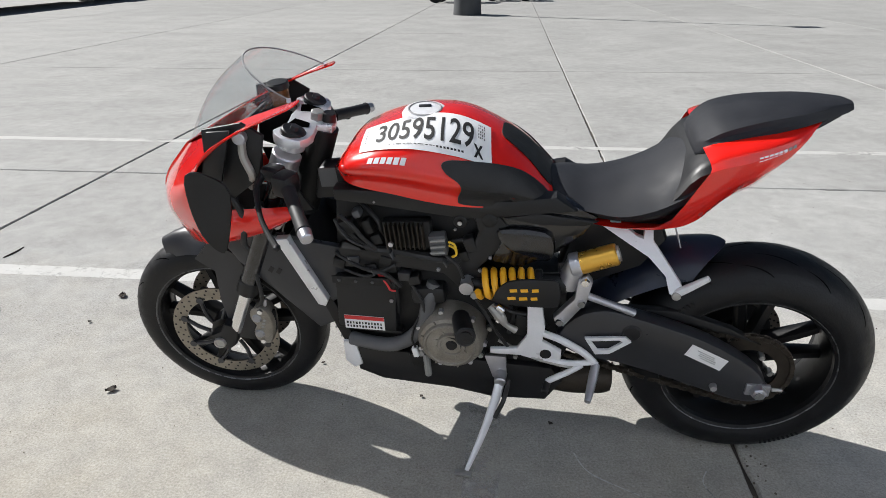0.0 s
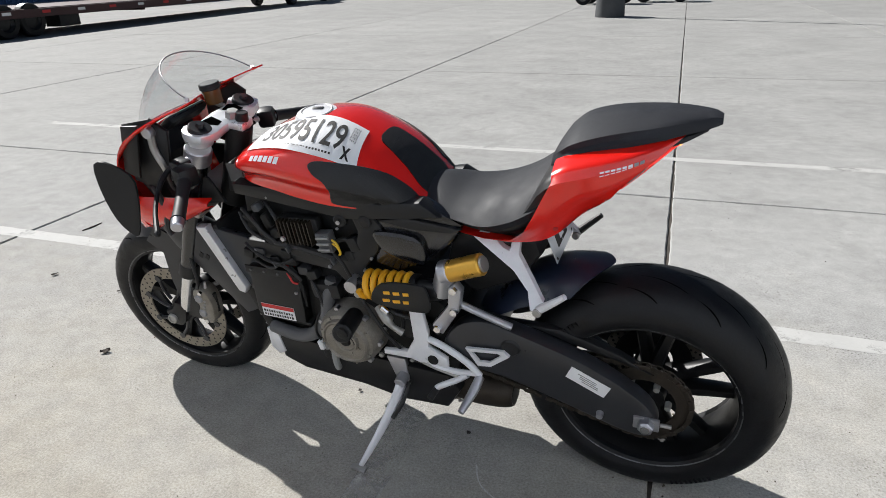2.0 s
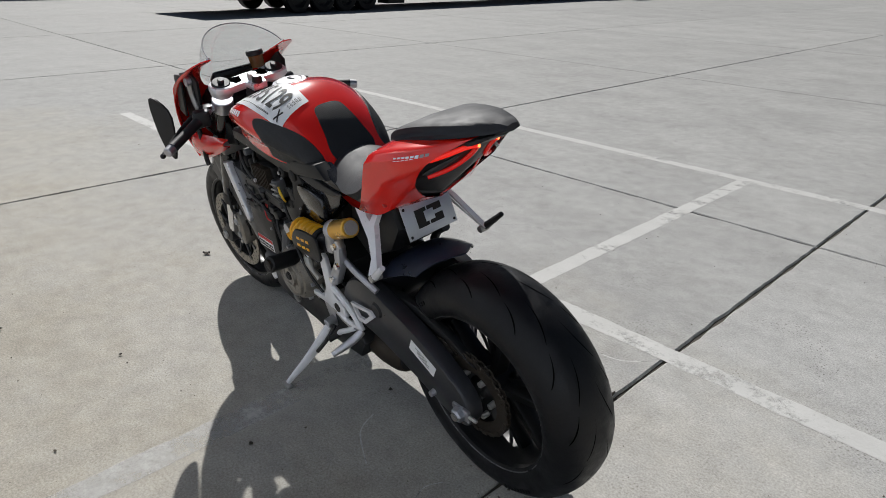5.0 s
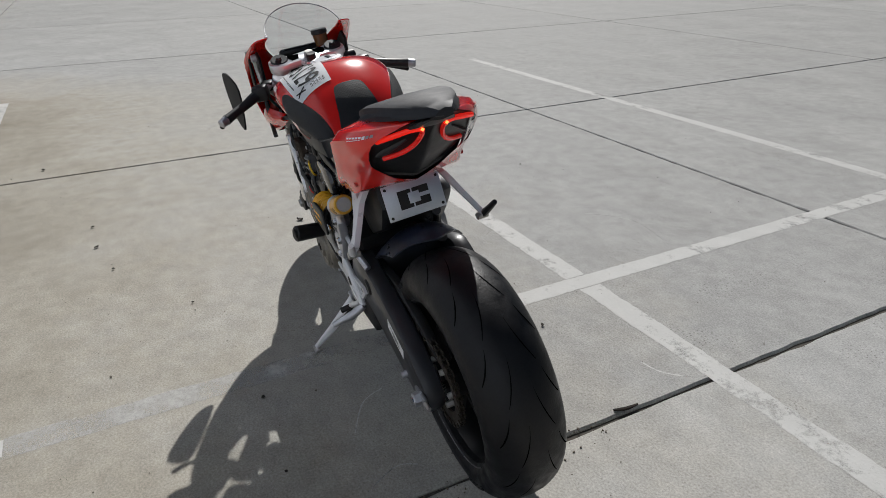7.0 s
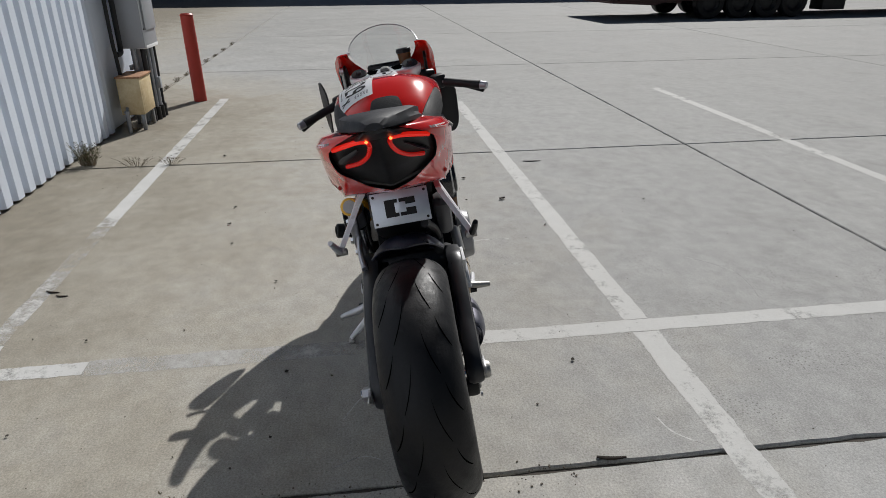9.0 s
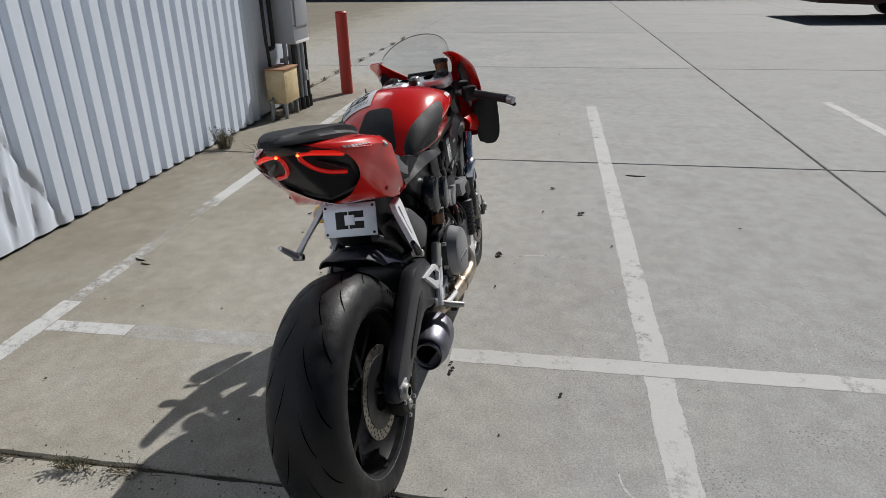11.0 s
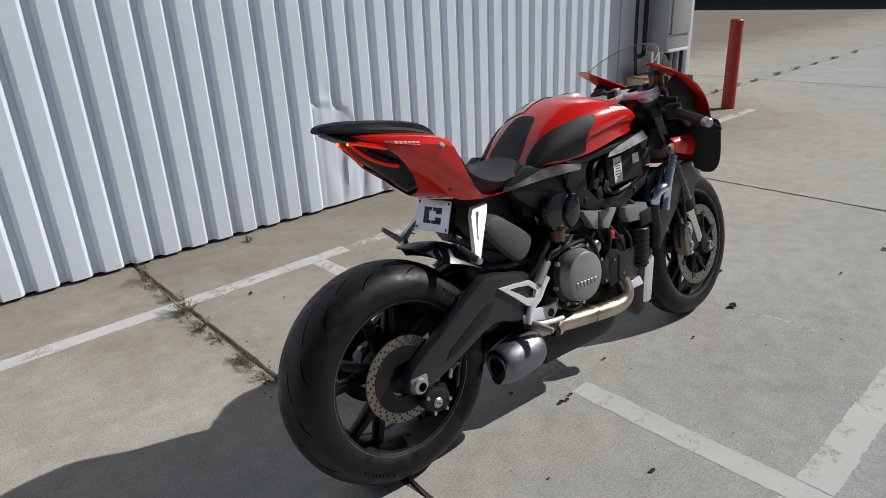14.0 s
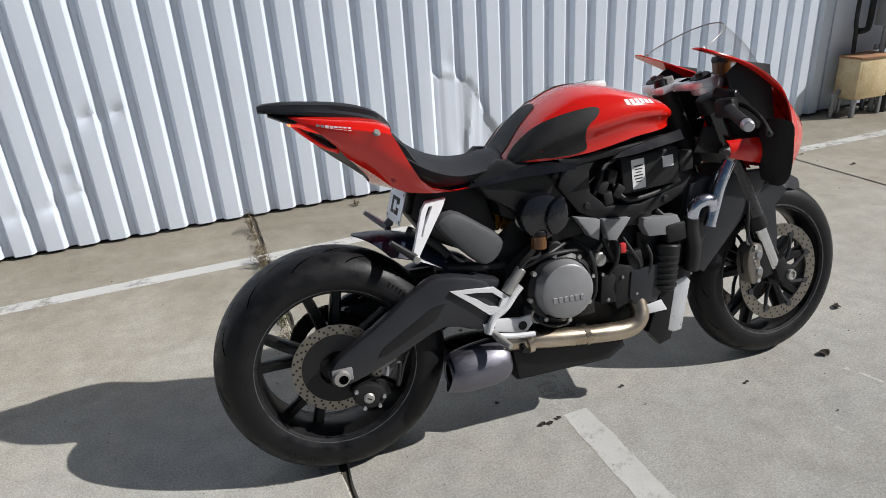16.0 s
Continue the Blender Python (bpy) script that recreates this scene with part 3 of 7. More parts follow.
wall = empty("wall_south", pose(0, -0.085, 0), "white painted corrugated steel building wall with dents", "wall", kind="structure")
WALL_TOP, X_END = 5.2, -3.503
k = 0
for px in range(14):
    x0 = X_END + px * 6 * RIB
    prof = rib_profile(x0, 6)
    hurt = x0 < 2.6 and x0 + 0.94 > -0.9
    zs = ([0.018 + 0.0165 * i for i in range(75)] + [1.3, WALL_TOP]) if hurt else [0.018, WALL_TOP]
    fine = prof
    if hurt:
        fine = []
        for (ax, ay), (bx, by) in zip(prof, prof[1:]):
            n = max(1, int(abs(bx - ax) / 0.016))
            fine += [(ax + (bx - ax) * i / n, ay + (by - ay) * i / n) for i in range(n)]
        fine.append(prof[-1])
    rows = [[(x, dent(x, y, z) if hurt else y, z) for x, y in fine] for z in zs]
    part("wall_panel", sheet(rows, 0.0016), M_WALL, wall, smooth=hurt, angle=28)
sb = bmesh.new()
for i in range(84):
    bolts([(X_END + i * RIB + 0.04, VALLEY, 0.052)], 0.007, 0.006, (0, 1, 0), sb)
    if i % 2:
        bolts([(X_END + i * RIB + 0.04, VALLEY, 0.78)], 0.007, 0.006, (0, 1, 0), sb)
tagged(part("screw", sb, M_CONDUIT, wall, "row of hex sheet screws"), kind="stuff")
# solid footing; the shade of the gap is its near-black colour
part("foundation", box((2.4, -0.075, 0.1), (11.8, 0.17, 0.22), bevel=0), M_DARK, wall, "near-black footing, coloured as the shaded gap under the sheet", False)
part("flat_panel", box((-4.11, 0.012, 2.6), (1.20, 0.05, 5.15), bevel=0.003), M_WALL, wall, "flat blue-grey sheet at the building's corner")
part("corner_trim", box((-4.755, 0.02, 2.6), (0.085, 0.085, 5.15), bevel=0.006), M_WALL, wall, "white corner trim")
part("end_wall", box((-4.76, -4.25, 2.6), (0.06, 8.3, 5.15), bevel=0), M_WALL, wall, smooth=False)
part("back_wall", box((2.3, -8.4, 2.6), (13.1, 0.1, 5.2), bevel=0), M_WALL, wall, smooth=False)
part("roof", box((2.3, -4.15, 5.22), (13.2, 8.7, 0.08), bevel=0), M_WALL, wall, smooth=False)


def meter_cabinet():
    t = empty("electrical_cabinet", pose(-4.05, 0.135, 0.66), "tall grey steel electrical cabinet above a bundle of conduits", "cabinet")
    part("body", box((0, 0, 0.72), (0.40, 0.2, 1.44), bevel=0.006), M_GREYBOX, t)
    d = part("door", box((-0.02, 0.107, 0.78), (0.33, 0.014, 1.26), bevel=0.004), M_GREYBOX, t)
    part("latch", box((0.12, 0.118, 0.75), (0.025, 0.02, 0.07), bevel=0.004), M_CONDUIT, d)
    part("screw", bolts([(0.175, 0.1, 0.16)], 0.008, 0.006), M_DARK, t)
    part("bottom_lip", box((-0.02, 0.06, 0.006), (0.37, 0.085, 0.03), bevel=0.004), M_WHITE, t, "pale worn bottom edge")
    for i, (x, y, r) in enumerate(((0.17, -0.02, 0.020), (0.125, 0.05, 0.022), (0.075, 0.0, 0.026), (0.035, 0.06, 0.017), (-0.01, 0.02, 0.024), (-0.055, 0.07, 0.018), (-0.10, 0.02, 0.026), (-0.14, 0.07, 0.017), (-0.175, 0.02, 0.022))):
        part("conduit", tube([(x, y, 0.01), (x, y, -0.2), (x + 0.004 * (i % 3 - 1), y, -0.42), (x, y, -0.66)], r, 12), (M_CONDUIT, M_HOSE, M_GREYBOX)[i % 3], t)
    for x, y in ((-0.055, 0.07), (-0.14, 0.07), (0.035, 0.06)):
        part("rubber_boot", tube([(x, y, -0.66), (x, y, -0.6), (x, y, -0.54)], 0.03, 12), M_HOSE, t)
    part("junction_box", box((-0.03, 0.1, -0.33), (0.05, 0.03, 0.10), bevel=0.004), M_GREYBOX, t, "small grey junction box")
    part("strut", box((0, -0.05, -0.16), (0.42, 0.03, 0.04), bevel=0.003), M_CONDUIT, t)
    part("riser", tube([(0.40, -0.105, 1.6), (0.40, -0.105, 0.2), (0.38, -0.105, -0.03), (0.375, -0.10, -0.2)], 0.016, 12), M_HOSE, t, "thin dark riser pipe")
    part("riser", tube([(0.27, -0.09, 1.6), (0.27, -0.09, 0.3), (0.27, -0.09, 0.02), (0.30, -0.09, -0.025), (0.36, -0.10, -0.03)], 0.022, 12), M_HOSE, t, "dark riser pipe with an elbow")


def gas_box():
    t = empty("utility_box", pose(-3.71, 0.125, 0.0), "rusty cream steel utility box on short legs", "utility box")
    part("body", box((0, 0, 0.295), (0.34, 0.19, 0.31), bevel=0.006), M_CREAM, t)
    part("lid", box((0, 0.003, 0.457), (0.36, 0.205, 0.016), bevel=0.003), M_RUSTLID, t, "rusty brown lid")
    for sx in (-0.14, 0.14):
        for sy in (-0.06, 0.07):
            part("leg", box((sx, sy, 0.07), (0.03, 0.03, 0.14), bevel=0.003), M_CONDUIT, t)
    part("door_seam", box((0.0, 0.0955, 0.295), (0.28, 0.002, 0.25), bevel=0.0008), M_CREAM, t)
    part("pipe", tube([(0.2, -0.04, 0), (0.2, -0.04, 0.16), (0.17, -0.04, 0.2)], 0.014, 8), M_CONDUIT, t)


def stub_post():
    t = empty("stub_pipe", pose(-3.46, 0.10, 0), "short grey stub pipe standing by the wall", "pipe")
    part("pipe", tube([(0, 0, 0), (0, 0, 0.12), (0.0, 0, 0.17)], 0.016, 10), M_CONDUIT, t)
    part("cap", cyl((0, 0, 0.17), (0, 0, 0.19), 0.021, 0.02, 12), M_CONDUIT, t)


def bollard():
    t = empty("bollard", pose(-4.91, 0.395, 0, 0.6, -2.2, 20), "red painted steel bollard standing in the concrete", "bollard")
    part("post", cyl((0, 0, -0.05), (0, 0, 0.865), 0.066, 0.064, 24, bevel=0.004), M_BOLLARD, t)
    part("cap", cyl((0, 0, 0.862), (0, 0, 0.885), 0.069, 0.06, 24, bevel=0.008), M_BOLLARD, t)


meter_cabinet()
gas_box()
stub_post()
bollard()


# ---- distance: warehouse, trailer, truck, pole, quads ----
def warehouse():
    t = empty("warehouse", pose(-40, 0, 0), "blue-grey steel warehouse with pale roll-up doors", "building")
    part("wall", box((-6, 5, 7.6), (12, 90, 15.2), bevel=0), M_FAR, t, smooth=False)
    part("roof", box((-6, 5, 15.35), (12.8, 91, 0.3), bevel=0), M_FARTRIM, t, smooth=False)
    rb = bmesh.new()
    for i in range(220):
        box((0.04, -39 + i * 0.4, 7.6), (0.09, 0.1, 15.1), bevel=0, bm=rb)
    tagged(part("siding_rib", rb, M_FAR, t, smooth=False), kind="stuff")
    for y in (-3.9, 1.35, 6.6, 11.85, 17.1, 22.35):
        door = part("roll_door", box((0.05, y, 2.2), (0.22, 4.25, 4.4), bevel=0.02), M_FARDOOR, t, smooth=False)
        sl = bmesh.new()
        for i in range(29):
            box((0.17, y, 0.1 + i * 0.15), (0.05, 4.2, 0.11), bevel=0.01, bm=sl, segs=1)
        part("slat", sl, M_FARDOOR, door, smooth=False)
        for s in (-1, 1):
            part("jamb", box((0.12, y + s * 2.25, 2.25), (0.3, 0.2, 4.5), bevel=0.01), M_FARTRIM, t, smooth=False)
    for y in (-8.3, -10.6, -12.6):
        part("downpipe", tube([(0.2, y, 0), (0.2, y, 8), (0.2, y, 15)], 0.12, 8), M_FARDOOR, t)
    for y in (-11.6, -9.4):
        part("brace", tube([(0.25, y, 2.4), (0.9, y - 0.4, 1.2), (1.5, y - 0.8, 0)], 0.07, 8), M_FARDOOR, t)


def wheel_far(parent, x, y, r, w, rim):
    ty = part("wheel", lathe([(r * 0.62, -w / 2), (r * 0.93, -w / 2), (r, -w * 0.36), (r, w * 0.36), (r * 0.93, w / 2), (r * 0.62, w / 2)], (0, 0, 0), 28, closed=True), M_RUBBER, parent)
    ty.matrix_local = pose(x, y, r, 0, 0, 90)
    part("rim", lathe([(0.02, -w * 0.3), (r * 0.3, -w * 0.34), (r * 0.5, -w * 0.2), (r * 0.62, -w * 0.42), (r * 0.62, w * 0.42), (r * 0.5, w * 0.2), (r * 0.3, w * 0.34), (0.02, w * 0.3)], (0, 0, 0), 20), rim, ty)
    return ty


def trailer():
    t = empty("flatbed_trailer", pose(-14.15, 8.5, 0, 0, 0, 4), "long low maroon flatbed trailer on dark tyres", "trailer")
    part("bed", box((-1.25, 9.4, 0.62), (2.5, 18.4, 0.12), bevel=0.02), M_TRAILER, t, smooth=False)
    part("side_rail", box((0.03, 9.4, 0.56), (0.08, 18.4, 0.2), bevel=0.01), M_TRAILER, t, smooth=False)
    part("side_rail", box((-2.53, 9.4, 0.56), (0.08, 18.4, 0.2), bevel=0.01), M_TRAILER, t, smooth=False)
    part("tail_ramp", prism([(-0.02, 0.68), (-0.02, 0.42), (1.2, 0.36), (1.9, 0.52), (1.9, 0.68)], -1.25, 1.25, 0.01), M_TRAILER, t, smooth=False).matrix_local = pose(-1.25, 0, 0, 0, 0, 90)
    for i in range(14):
        part("reflector", box((0.075, 2.0 + i * 1.2, 0.58), (0.006, 0.26, 0.07), bevel=0), M_WHITE if i % 2 == 0 else M_REDINK, t, smooth=False)
    for y in (2.75, 3.6, 4.4, 5.2):
        for x in (-0.12, -2.35):
            wheel_far(t, x, y, 0.4, 0.26, M_HOSE)
    for y in (0.4, 8.0):
        part("crossmember", box((-1.25, y + 1.5, 0.48), (2.3, 0.16, 0.18), bevel=0.01), M_TRAILER, t, smooth=False)
    part("tool_box", box((-0.35, 6.5, 0.34), (0.5, 0.7, 0.36), bevel=0.02), M_HOSE, t)


def pickup():
    t = empty("pickup_truck", pose(-16.6, 27.2, 0, 0, 0, 5), "dark pickup truck hitched to the trailer", "truck")
    part("body", prism([(-0.4, 0.55), (5.4, 0.5), (5.5, 1.05), (4.1, 1.15), (3.4, 1.85), (1.7, 1.88), (1.45, 1.2), (-0.4, 1.2)], -0.95, 0.95, 0.04), M_GLOSSB, t).matrix_local = pose(0, 0, 0, 0, 0, 90)
    for s in (-1, 1):
        part("side_window", prism([(1.8, 1.22), (3.7, 1.2), (3.3, 1.75), (1.85, 1.78)], s * 0.951, s * 0.965, 0.003), M_SATIN, t).matrix_local = pose(0, 0, 0, 0, 0, 90)
    part("bumper", box((0, -0.42, 0.6), (1.8, 0.14, 0.2), bevel=0.03), M_CHROME, t)
    for y in (0.8, 4.4):
        for s in (-1, 1):
            wheel_far(t, s * 0.85, y, 0.4, 0.28, M_CHROME)


def light_pole():
    t = empty("light_pole", pose(-0.9, 19.6, 0), "tall bronze light pole on a dark round concrete base", "light pole")
    part("base", cyl((0, 0, -0.05), (0, 0, 0.82), 0.39, 0.35, 36, bevel=0.02), M_PEDESTAL, t, "dark round concrete pedestal")
    part("pole", cyl((0, 0, 0.8), (0, 0, 7.0), 0.065, 0.05, 16), M_POLE, t)
    part("base_plate", box((0, 0, 0.835), (0.3, 0.3, 0.03), bevel=0.005), M_POLE, t)
    part("lamp_head", box((0, 0, 7.05), (0.5, 0.34, 0.14), bevel=0.02), M_POLE, t)


def quad(x, y, rot):
    t = empty("quad_bike", pose(x, y, 0, 0, 0, rot), "black quad bike parked on fat tyres", "quad bike", "parked quad bikes")
    for sx in (-0.42, 0.42):
        for sy in (-0.62, 0.62):
            wheel_far(t, sx, sy, 0.3, 0.22, M_ALUD)
    part("body", prism([(-0.85, 0.55), (-0.3, 0.42), (0.4, 0.42), (0.9, 0.6), (0.55, 0.85), (0.1, 0.78), (-0.8, 0.82)], -0.17, 0.17, 0.03), M_GLOSSB, t).matrix_local = pose(0, 0, 0, 0, 0, 90)
    part("seat", box((0, -0.3, 0.86), (0.28, 0.8, 0.1), bevel=0.04), M_SEAT, t)
    for sy in (-0.6, 0.6):
        part("fender", box((0, sy, 0.7), (1.0, 0.55, 0.05), bevel=0.02), M_BLACK, t)
    part("handlebar", tube([(-0.38, 0.3, 1.02), (-0.1, 0.4, 0.95), (0.1, 0.4, 0.95), (0.38, 0.3, 1.02)], 0.014, 8), M_HOSE, t)
    part("axle", cyl((-0.4, 0.62, 0.3), (0.4, 0.62, 0.3), 0.03), M_ENGINE, t)
    part("axle", cyl((-0.4, -0.62, 0.3), (0.4, -0.62, 0.3), 0.03), M_ENGINE, t)


warehouse()
trailer()
pickup()
light_pole()
quad(-1.75, 25.8, 82)
quad(-3.6, 30.5, 95)
quad(0.2, 27.0, 88)


# ---- the motorcycle: x ahead from the rear axle, y to its left, z up, leaning on its stand ----
LEAN_ANGLE, HEADING = 9.0, 3.6
BIKE = Matrix.Translation((0.992, 2.245, 0.0014)) @ Matrix.Rotation(radians(180 - HEADING), 4, "Z") @ Matrix.Rotation(radians(-LEAN_ANGLE), 4, "X")
bike = empty("motorcycle", BIKE, "red and black sport motorcycle without lower fairings, on its side stand", "motorcycle")


def P(name, bm, material, parent=None, label="", smooth=True, angle=35):
    return part(name, bm, material, parent or bike, label, smooth, angle)


def mirrored(rows):
    return [[(x, -y, z) for x, y, z in r] for r in rows]


# -- wheels --
def tyre(c, R, hw, bead, name):
    pr = []
    for i in range(29):
        a = radians(-104 + 208 * i / 28)
        h = R - bead
        pr.append((R - h * 0.92 * (1 - math.cos(a)) ** 1.08 / (1 - math.cos(radians(104))) ** 1.08, hw * math.sin(a)))
    pr = [(bead - 0.012, pr[0][1] * 0.86)] + pr + [(bead - 0.012, pr[-1][1] * 0.86)]
    return lathe(pr, c, 96, closed=True), (lambda y: R - (R - bead) * 0.92 * (1 - math.cos(math.asin(max(-1, min(1, y / hw))))) ** 1.08 / (1 - math.cos(radians(104))) ** 1.08)


def grooves(c, rad, spans, count, w, bm=None):
    """Tread cuts: narrow flat strips on the tyre's skin; black colour stands for the channels' shade."""
    bm = bm or bmesh.new()
    for k in range(count):
        for (y0, a0, y1, a1, y2, a2) in spans:
            pts = []
            for i in range(9):
                t = i / 8
                y = (1 - t) ** 2 * y0 + 2 * t * (1 - t) * y1 + t * t * y2
                a = radians((1 - t) ** 2 * a0 + 2 * t * (1 - t) * a1 + t * t * a2 + 360 * k / count)
                ww = w * math.sin(math.pi * (0.12 + 0.76 * t))
                pts.append((y, a, ww))
            rows = []
            for y, a, ww in pts:
                row = []
                for s in (-1, 1):
                    aa = a + s * ww / 0.32
                    r = rad(y) + 0.0006
                    row.append((c[0] + r * math.cos(aa), c[1] + y, c[2] + r * math.sin(aa)))
                rows.append(row)
            vs = [[bm.verts.new(p) for p in r] for r in rows]
            for p, q in zip(vs, vs[1:]):
                bm.faces.new((p[0], p[1], q[1], q[0]))
    return bm


def wheel(c, R, hw, bead, spoke_y, name, tread):
    tb, rad = tyre(c, R, hw, bead, name)
    w = P("wheel", lathe([(bead - 0.009, -hw * 0.78), (bead - 0.003, -hw * 0.87), (bead + 0.005, -hw * 0.85), (bead + 0.003, -hw * 0.74), (bead - 0.006, -hw * 0.5), (bead - 0.012, -hw * 0.25), (bead - 0.012, hw * 0.25), (bead - 0.006, hw * 0.5), (bead + 0.003, hw * 0.74), (bead + 0.005, hw * 0.85), (bead - 0.003, hw * 0.87), (bead - 0.009, hw * 0.78), (bead - 0.016, hw * 0.5), (bead - 0.024, hw * 0.25), (bead - 0.024, -hw * 0.25), (bead - 0.016, -hw * 0.5)], c, 72, closed=True), M_RIM, bike, "black cast wheel")
    P("tyre", tb, M_RUBBER, w, "worn black road tyre")
    # rim edges, with their highlight painted as a paler ring
    for s in (-1, 1):
        P("rim_lip", tube([(c[0] + (bead - 0.002) * math.cos(6.2832 * k / 48), c[1] + s * hw * 0.868, c[2] + (bead - 0.002) * math.sin(6.2832 * k / 48)) for k in range(48)], 0.0036, 6, 2, closed=True), M_LIP, w)
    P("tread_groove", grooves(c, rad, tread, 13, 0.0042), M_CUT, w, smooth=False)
    for s in (-1, 1):
        for rr, yy in ((bead + 0.012, 0.915), (bead + 0.020, 0.95)):
            P("sidewall_rib", tube([(c[0] + rr * math.cos(6.2832 * k / 40), c[1] + s * hw * yy, c[2] + rr * math.sin(6.2832 * k / 40)) for k in range(40)], 0.0016, 6, 2, closed=True), M_RUBBER, w)
    lb = bmesh.new()
    for k in range(2):
        for s in (-1, 1):
            for i in range(9):
                a = radians(200 * k + 30 + i * 2.6)
                y = s * hw * 0.93
                r = bead + 0.45 * (R - bead)
                box((c[0] + r * math.cos(a), s * (hw * 0.985 - (0.004 if hw < 0.08 else 0)) + c[1], c[2] + r * math.sin(a)), (0.012, 0.003, 0.006), (0, -math.degrees(a), 0), 0, lb)
    tagged(P("sidewall_mark", lb, M_RUBBER, w, "raised moulded sidewall marking", False), kind="stuff")
    P("hub", lathe([(0.015, -0.07), (0.045, -0.07), (0.05, -0.03), (0.042, 0), (0.05, 0.03), (0.045, 0.07), (0.015, 0.07)], c, 32), M_RIM, w)
    for k in range(5):
        for s in (-1, 1):
            a, a2 = radians(72 * k + 20 + s * 9), radians(72 * k + 20 + s * 15)
            r0, r1 = 0.04, bead - 0.018
            sp = bmesh.new()
            secs = []
            for t in (0, 0.3, 0.7, 1.0):
                aa = a + (a2 - a) * t * 0.6
                r = r0 + (r1 - r0) * t
                wd, dp = 0.017 - 0.003 * t, 0.026 - 0.008 * t
                cen = Vector((c[0] + r * math.cos(aa), c[1] + spoke_y * (1 - t) * s * 0.4, c[2] + r * math.sin(aa)))
                tx = Vector((-math.sin(aa), 0, math.cos(aa)))
                secs.append([cen + tx * (wd * u) + Vector((0, dp * v, 0)) for u, v in ((1, 0.5), (0.6, 1), (-0.6, 1), (-1, 0.5), (-1, -0.5), (-0.6, -1), (0.6, -1), (1, -0.5))])
            P("spoke", rings(sp, secs) and sp, M_RIM, w)
    return w


def brake_disc(parent, c, y, r0, r1, holes, carrier):
    d = lathe([(r0, y - 0.0025), (r1, y - 0.0025), (r1, y + 0.0025), (r0, y + 0.0025)], (c[0], 0, c[2]), 72, closed=True)
    ob = P("brake_disc", d, M_DISC, parent, "drilled steel brake disc")
    hb = bmesh.new()
    for k in range(holes):
        for j, f in enumerate((0.18, 0.5, 0.82)):
            a = 6.2832 * (k + j / 3) / holes
            r = r0 + (r1 - r0) * f
            p = Vector((c[0] + r * math.cos(a), 0, c[2] + r * math.sin(a)))
            cyl(p + Vector((0, y - 0.0029, 0)), p + Vector((0, y + 0.0029, 0)), 0.0034, None, 8, hb)
    P("drilled_hole", hb, M_INK, ob, smooth=False)
    if carrier:
        cb = bmesh.new()
        for k in range(8):
            a, b = 6.2832 * k / 8, 6.2832 * (k + 0.45) / 8
            p = [(c[0] + r * math.cos(t), y, c[2] + r * math.sin(t)) for r, t in ((0.05, a), (0.5 * (r0 + 0.05), (a + b) / 2), (r0 + 0.006, b))]
            tube(p, 0.006, 8, 3, cb)
            q = Vector(p[-1])
            cyl(q - Vector((0, 0.006, 0)), q + Vector((0, 0.006, 0)), 0.011, None, 12, cb)
        P("disc_carrier", cb, M_SATIN, ob)
    return ob


REAR, FRONT = (-0.004, 0.0, 0.319), (1.475, 0.0, 0.297)
TREAD = ((0.016, 0, 0.020, 9, 0.046, 19), (-0.016, 14, -0.020, 23, -0.046, 33), (0.052, -5, 0.060, 2, 0.080, 8), (-0.052, 9, -0.060, 16, -0.080, 22))
rw = wheel(REAR, 0.323, 0.097, 0.224, 0.04, "rear", TREAD)
fw = wheel(FRONT, 0.297, 0.062, 0.224, 0.02, "front", tuple((a * 0.65, b, c2 * 0.65, d, e * 0.65, f) for a, b, c2, d, e, f in TREAD))
brake_disc(rw, REAR, -0.083, 0.097, 0.124, 26, False)
for s in (-1, 1):
    brake_disc(fw, FRONT, s * 0.072, 0.122, 0.162, 30, True)
# the rear disc's black inner ring, sprocket and chain
P("disc_ring", lathe([(0.05, -0.087), (0.097, -0.087), (0.099, -0.079), (0.05, -0.079)], REAR, 48, closed=True), M_BLACK, rw)
spk = bmesh.new()
for k in range(43):
    a = 6.2832 * k / 43
    box((0.113 * math.cos(a), 0.09, 0.322 + 0.113 * math.sin(a)), (0.011, 0.006, 0.007), (0, -math.degrees(a), 0), 0.001, spk, 1)
lathe([(0.075, 0.087), (0.111, 0.087), (0.111, 0.093), (0.075, 0.093)], REAR, 64, spk, True)
P("sprocket", spk, M_CHAIN, rw, "oily toothed rear sprocket")
for k in range(6):
    a = 6.2832 * k / 6
    p = Vector((0.06 * math.cos(a), 0.08, 0.322 + 0.06 * math.sin(a)))
    P("sprocket_bolt", cyl(p, p + Vector((0, 0.02, 0)), 0.009, 0.008, 6), M_ALUD, rw)
R1, R2, C2 = 0.113, 0.045, (0.545, 0.395)
cdir = Vector((C2[0], 0, C2[1] - 0.322))
L0 = cdir.length
base = math.atan2(cdir.z, cdir.x)
off = math.acos((R1 - R2) / L0)
path = []
for i in range(40):
    a = base + off + (6.2832 - 2 * off) * i / 39
    path.append((R1 * math.cos(a), 0.322 + R1 * math.sin(a)))
for i in range(12):
    a = base - off + 2 * off * i / 11
    path.append((C2[0] + R2 * math.cos(a), C2[1] + R2 * math.sin(a) - 0.012 * math.sin(math.pi * i / 11)))
path.append(path[0])
chb, s_acc, odd = bmesh.new(), 0.0, 0
